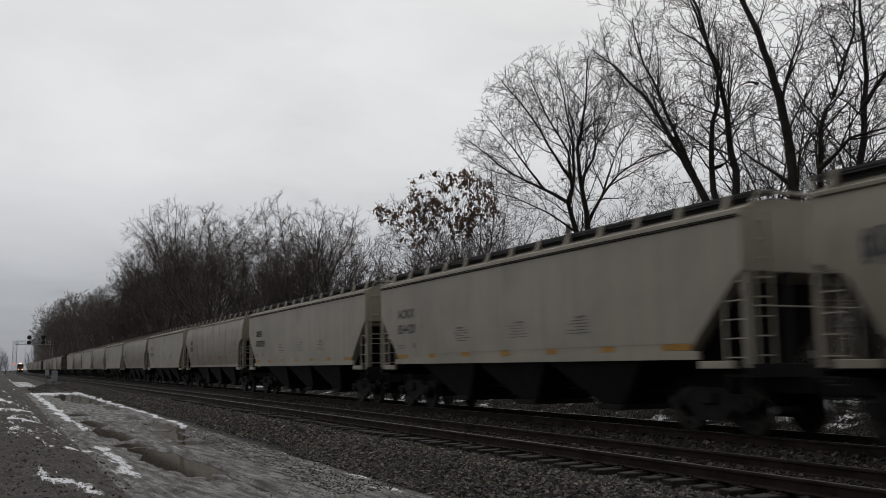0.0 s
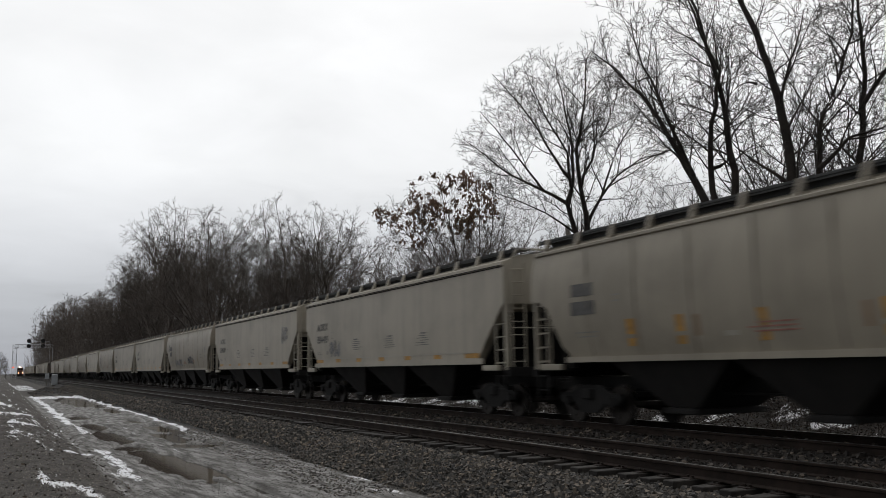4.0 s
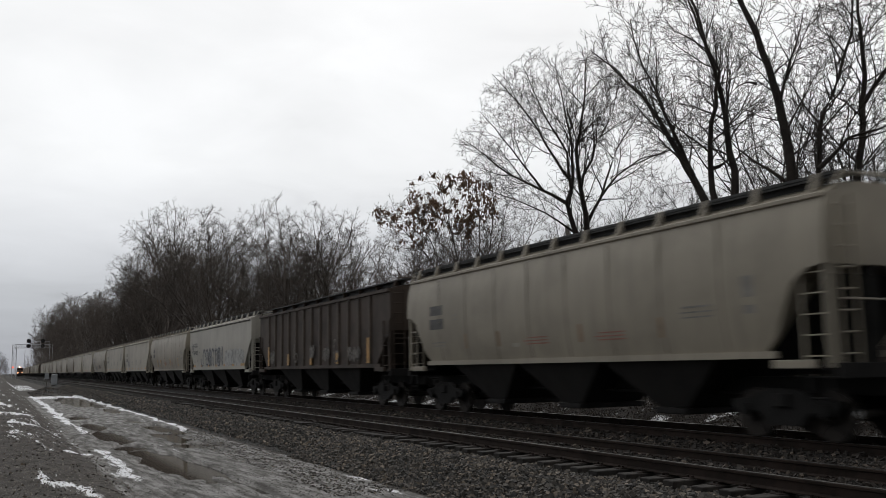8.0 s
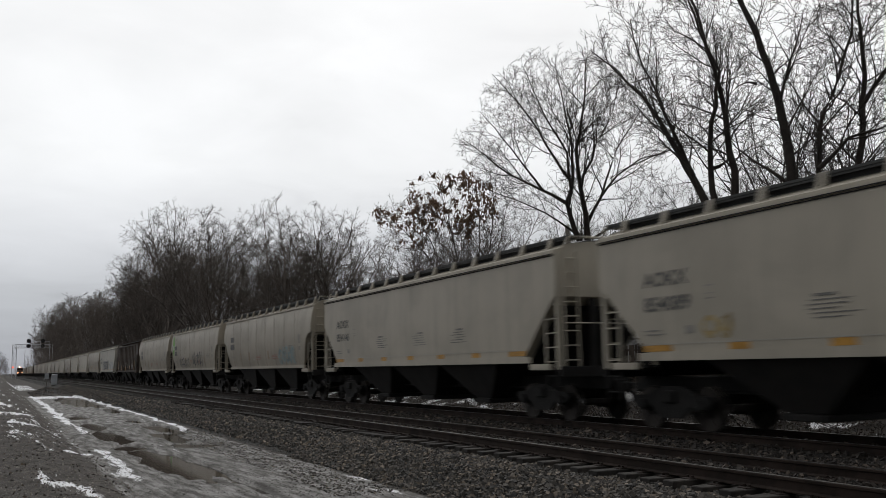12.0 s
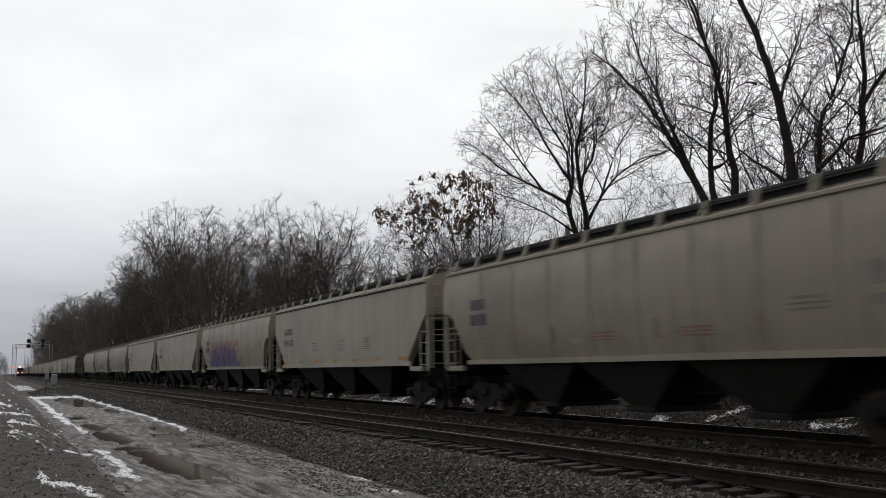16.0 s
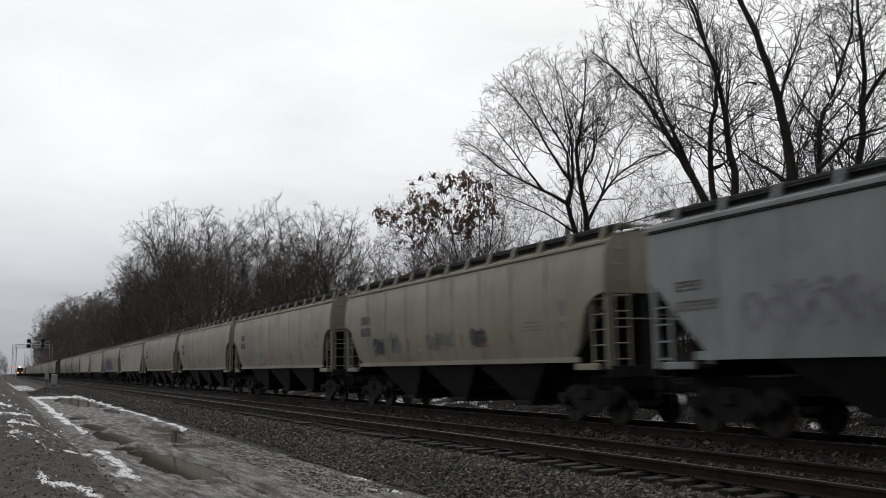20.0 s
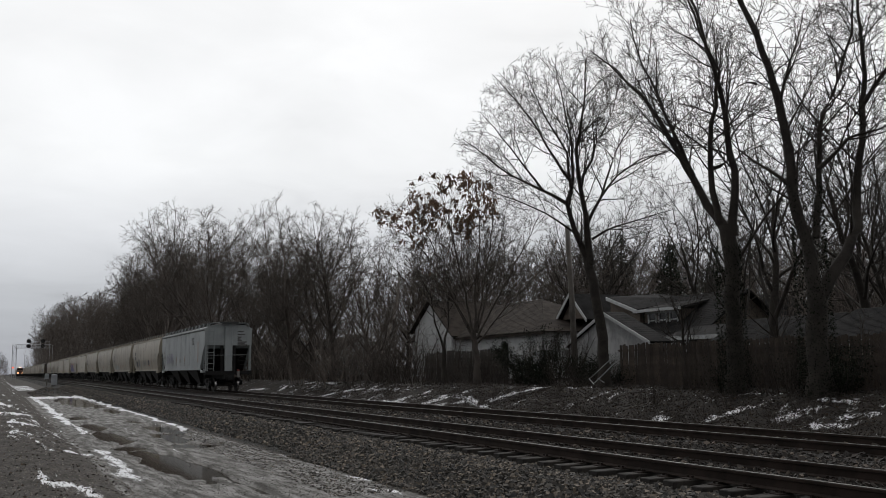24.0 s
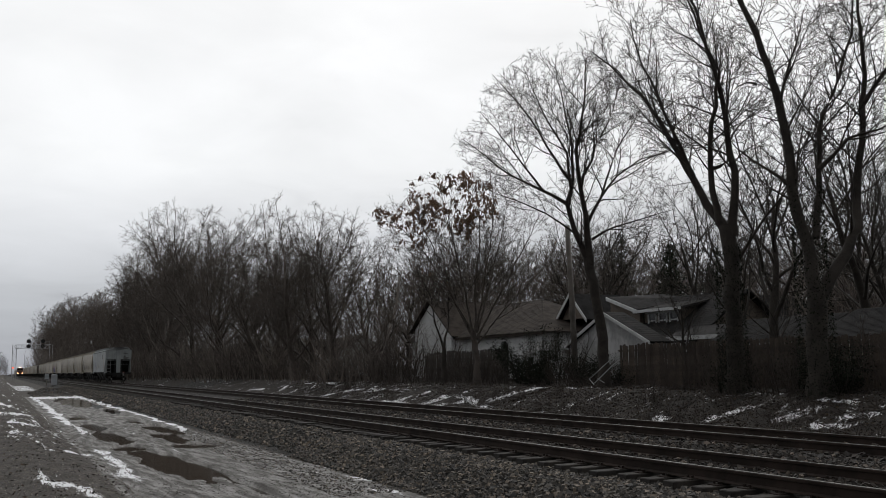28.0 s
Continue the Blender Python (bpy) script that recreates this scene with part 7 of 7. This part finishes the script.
def build_signal_bridge():
    y = 373.0
    b = thing("signal_bridge", "grey lattice signal bridge over the tracks with black signal heads", "railway signal", at=pose(0, y, 0))
    x0, x1, zb, zt = 4.6, 15.6, 11.0, 12.3

    def bar(s, a, c, r=0.07):
        s.tube([a, c], r, 5)

    mast = Shape()
    for dx in (-0.7, 0.7):
        for dy in (-0.5, 0.5):
            bar(mast, (x0 + dx, dy, -0.6), (x0 + dx, dy, zt), 0.09)
    for k in range(9):
        z = -0.4 + k * 1.4
        sg = 1 if k % 2 else -1
        bar(mast, (x0 - 0.7 * sg, -0.5, z), (x0 + 0.7 * sg, -0.5, z + 1.4), 0.05)
        bar(mast, (x0 - 0.7 * sg, 0.5, z), (x0 + 0.7 * sg, 0.5, z + 1.4), 0.05)
        bar(mast, (x0 - 0.7, -0.5, z), (x0 + 0.7, -0.5, z), 0.05)
    part("mast", mast, METAL, b)
    right = Shape()
    for dx in (-0.5, 0.5):
        bar(right, (x1 + 1.6 + dx, 0, -0.6), (x1 + 1.6 + dx, 0, zt), 0.09)
    part("mast", right, METAL, b)
    beam = Shape()
    for dy in (-0.5, 0.5):
        for z in (zb, zt):
            bar(beam, (x0, dy, z), (x1 + 1.6, dy, z), 0.08)
    for k in range(11):
        a, c = x0 + k * 1.15, x0 + (k + 1) * 1.15
        bar(beam, (a, -0.5, zb if k % 2 else zt), (c, -0.5, zt if k % 2 else zb), 0.05)
        bar(beam, (a, -0.5, zb), (a, -0.5, zt), 0.05)
    part("beam", beam, METAL, b)
    walk_rail = Shape()
    bar(walk_rail, (x0 + 4.0, -0.9, zt + 1.1), (x1 + 1.0, -0.9, zt + 1.1), 0.05)
    for k in range(6):
        bar(walk_rail, (x0 + 4.0 + k * 1.6, -0.9, zb), (x0 + 4.0 + k * 1.6, -0.9, zt + 1.1), 0.05)
    part("hand_rail", walk_rail, METAL, b)
    for x in (9.3, 14.2):
        for z in (11.7, 13.6):
            head = part("signal_head", Shape().disc((x, -1.0, z), 0.78, 0.06, 1, 24), BLACK, b)
            part("hood", Shape().tube([(x, -1.05, z + 0.28), (x, -1.5, z + 0.26)], 0.2, 10).tube([(x, -1.05, z - 0.28), (x, -1.5, z - 0.3)], 0.2, 10), BLACK, head)
            part("bracket", Shape().box(x - 0.08, x + 0.08, -0.94, -0.5, z - 0.1, z + 0.1), METAL, head)
    part("marker_lamp", Shape().disc((x0 - 0.3, -1.0, 3.7), 0.34, 0.06, 1, 14), glow("red_lamp", (1.0, 0.16, 0.08), 1.3), b, "small lit red lamp")


build_signal_bridge()


def build_locomotive():
    y = 527.0
    lo = thing("locomotive", "distant locomotive facing the camera with its headlights lit", "locomotive", at=pose(NEAR, y, 0))
    orange = material("dull_orange_loco_paint", (0.07, 0.03, 0.02), 0.5, 0.2, 1.0, 40, 0.1, 0.0)
    part("frame", Shape().box(-1.5, 1.5, 0, 21, 1.0, 1.5, 0.05), BLACK, lo)
    part("nose", Shape().loft([[(-1.2, 0.6, 1.5), (1.2, 0.6, 1.5), (1.0, 0.9, 3.1), (-1.0, 0.9, 3.1)], [(-1.5, 3.2, 1.5), (1.5, 3.2, 1.5), (1.2, 3.2, 3.2), (-1.2, 3.2, 3.2)]]), orange, lo)
    part("cab", Shape().loft([[(-1.55, 3.2, 1.5), (1.55, 3.2, 1.5), (1.55, 3.2, 4.0), (1.1, 3.2, 4.6), (-1.1, 3.2, 4.6), (-1.55, 3.2, 4.0)], [(-1.55, 5.8, 1.5), (1.55, 5.8, 1.5), (1.55, 5.8, 4.0), (1.1, 5.8, 4.7), (-1.1, 5.8, 4.7), (-1.55, 5.8, 4.0)]]), orange, lo)
    part("hood", Shape().box(-1.0, 1.0, 5.8, 20.5, 1.5, 4.5, 0.15), orange, lo)
    for s in (-1, 1):
        part("windscreen", Shape().box(s * 0.65 - 0.45, s * 0.65 + 0.45, 3.16, 3.2, 3.4, 4.1), GLASS, lo)
        part("ditch_light", Shape().disc((s * 0.95, -0.03, 1.75), 0.2, 0.03, 1, 12), glow("ditch_lamp", (1.0, 0.42, 0.2), 14.0), lo)
        for yy in (3.5, 17):
            part("bogie", Shape().box(s * 1.0 - 0.1, s * 1.0 + 0.1, yy - 2.2, yy + 2.2, 0.3, 0.95, 0.05), BLACK, lo)
    part("plough", Shape().prism([(-1.4, 0.1), (1.4, 0.1), (1.3, 1.1), (-1.3, 1.1)], 1, -0.3, 0.0), BLACK, lo)
    part("headlight", Shape().disc((-0.3, 3.12, 4.75), 0.24, 0.05, 1, 16), glow("headlamp", (1.0, 0.75, 0.5), 12.0), lo, "bright lit headlight")
    part("headlight", Shape().disc((0.4, 3.12, 4.75), 0.24, 0.05, 1, 16), glow("headlamp_warm", (1.0, 0.5, 0.32), 3.0), lo, "bright lit headlight")


build_locomotive()


def build_cabinets():
    z = float(ground_height(7.3, 145.0))
    c = thing("relay_cabinet", "grey aluminium relay cabinet beside the tracks", "equipment cabinet", at=pose(7.3, 145.0, z))
    part("body", Shape().box(-0.4, 0.4, -0.3, 0.3, 0.1, 1.62, 0.03), CABINET, c)
    part("roof", Shape().loft([[(-0.44, -0.34, 1.62), (0.44, -0.34, 1.62), (0.44, 0.34, 1.62), (-0.44, 0.34, 1.62)], [(-0.3, -0.2, 1.72), (0.3, -0.2, 1.72), (0.3, 0.2, 1.72), (-0.3, 0.2, 1.72)]]), CABINET, c)
    part("door", Shape().box(-0.34, 0.34, -0.325, -0.30, 0.18, 1.54, 0.005), CABINET, c)
    part("plinth", Shape().box(-0.36, 0.36, -0.32, 0.32, -0.3, 0.1), POLEWOOD, c)
    z = float(ground_height(6.9, 160.0))
    d = thing("junction_box", "small grey junction box on a post", "equipment box", at=pose(6.9, 160.0, z))
    part("post", Shape().tube([(0, 0, -0.2), (0, 0, 1.2)], 0.07, 8), POLEWOOD, d)
    part("box", Shape().box(-0.3, 0.3, -0.2, 0.2, 1.1, 2.0, 0.03), CABINET, d)
    z = float(ground_height(-0.7, 150.0))
    e = thing("white_cabinet", "white equipment cabinet beside the road", "equipment cabinet", at=pose(-1.1, 150.0, z))
    part("body", Shape().box(-1.0, 1.0, -0.6, 0.6, 0, 1.9, 0.04), TRIM, e)
    part("lid", Shape().box(-1.05, 1.05, -0.65, 0.65, 1.9, 2.0, 0.02), TRIM, e)


build_cabinets()


def build_litter():
    """Fallen sticks and dry stalks strewn over the bank."""
    rng = random.Random(77)
    t = Twigs()
    n = 2600
    xs = np.array([rng.uniform(17.2, 24.0) for k in range(n)])
    ys = np.array([11 + 52 * rng.uniform(0, 1) ** 1.5 for k in range(n)])
    zs = ground_height(xs, ys) + 0.03
    for x, y, z in zip(xs.tolist(), ys.tolist(), zs.tolist()):
        a = rng.uniform(0, 2 * math.pi)
        lying = rng.uniform(0, 1) < 0.72
        d = unit((math.cos(a), math.sin(a), rng.uniform(-0.05, 0.25) if lying else rng.uniform(0.8, 2.5)))
        t.branch(wander(rng, (x, y, z), d, rng.uniform(0.3, 1.5) if lying else rng.uniform(0.25, 0.9), 3, 0.18, 0.0), rng.uniform(0.006, 0.016), 0.004, 3)
    tagged(new("fallen_sticks", t.mesh("fallen_sticks", BRUSH)), "fallen sticks and dry stalks strewn over the bank", "brushwood", kind="stuff")


build_litter()


def motions():
    """The train rolls away along the far track, its wheels turning."""
    marks = [0, 2, 4, 6, 8, 10, 12, 14, 16, 18, 20, 21, 22, 24, 26, 28]
    head = 31.75 - LENGTHS["flat"]
    # slack of the couplings, stretched or pushed together
    slack = {1: 0.3, 2: -0.2, 3: -0.2, 4: -0.25, 5: -0.25, 6: 0.28, 7: 0.28, 8: 0.28, 9: 0.28, 11: 0.2, 13: 0.15, 14: -0.1, 15: -0.1, 16: -0.1}
    for k, (wg, style) in enumerate(zip(WAGONS, ORDER)):
        ln = LENGTHS[{"pale": "flat", "blue": "flat"}.get(style, style)]
        y0 = head + ln / 2
        head += ln + slack.get(k, 0.0)
        walk(wg, [(t, pose(FAR, y0 + train_run(t), 0)) for t in marks])

    turned = [(f / FPS, -math.degrees(train_run(f / FPS) / 0.457)) for f in range(frame(28.0))]
    rolled = {}
    for wg in WAGONS:
        for truck in [c for c in wg.children if c.name.startswith("truck")]:
            for axle in [c for c in truck.children if c.name.startswith("wheelset")]:
                y = round(axle.location.y, 3)
                if y not in rolled:
                    walk(axle, [(t, pose(0, y, 0.457, a)) for t, a in turned])
                    rolled[y] = axle
                else:
                    # all wheels of the train roll alike
                    axle.rotation_mode = "QUATERNION"
                    keys = axle.animation_data_create()
                    keys.action = rolled[y].animation_data.action
                    keys.action_slot = rolled[y].animation_data.action_slot


motions()
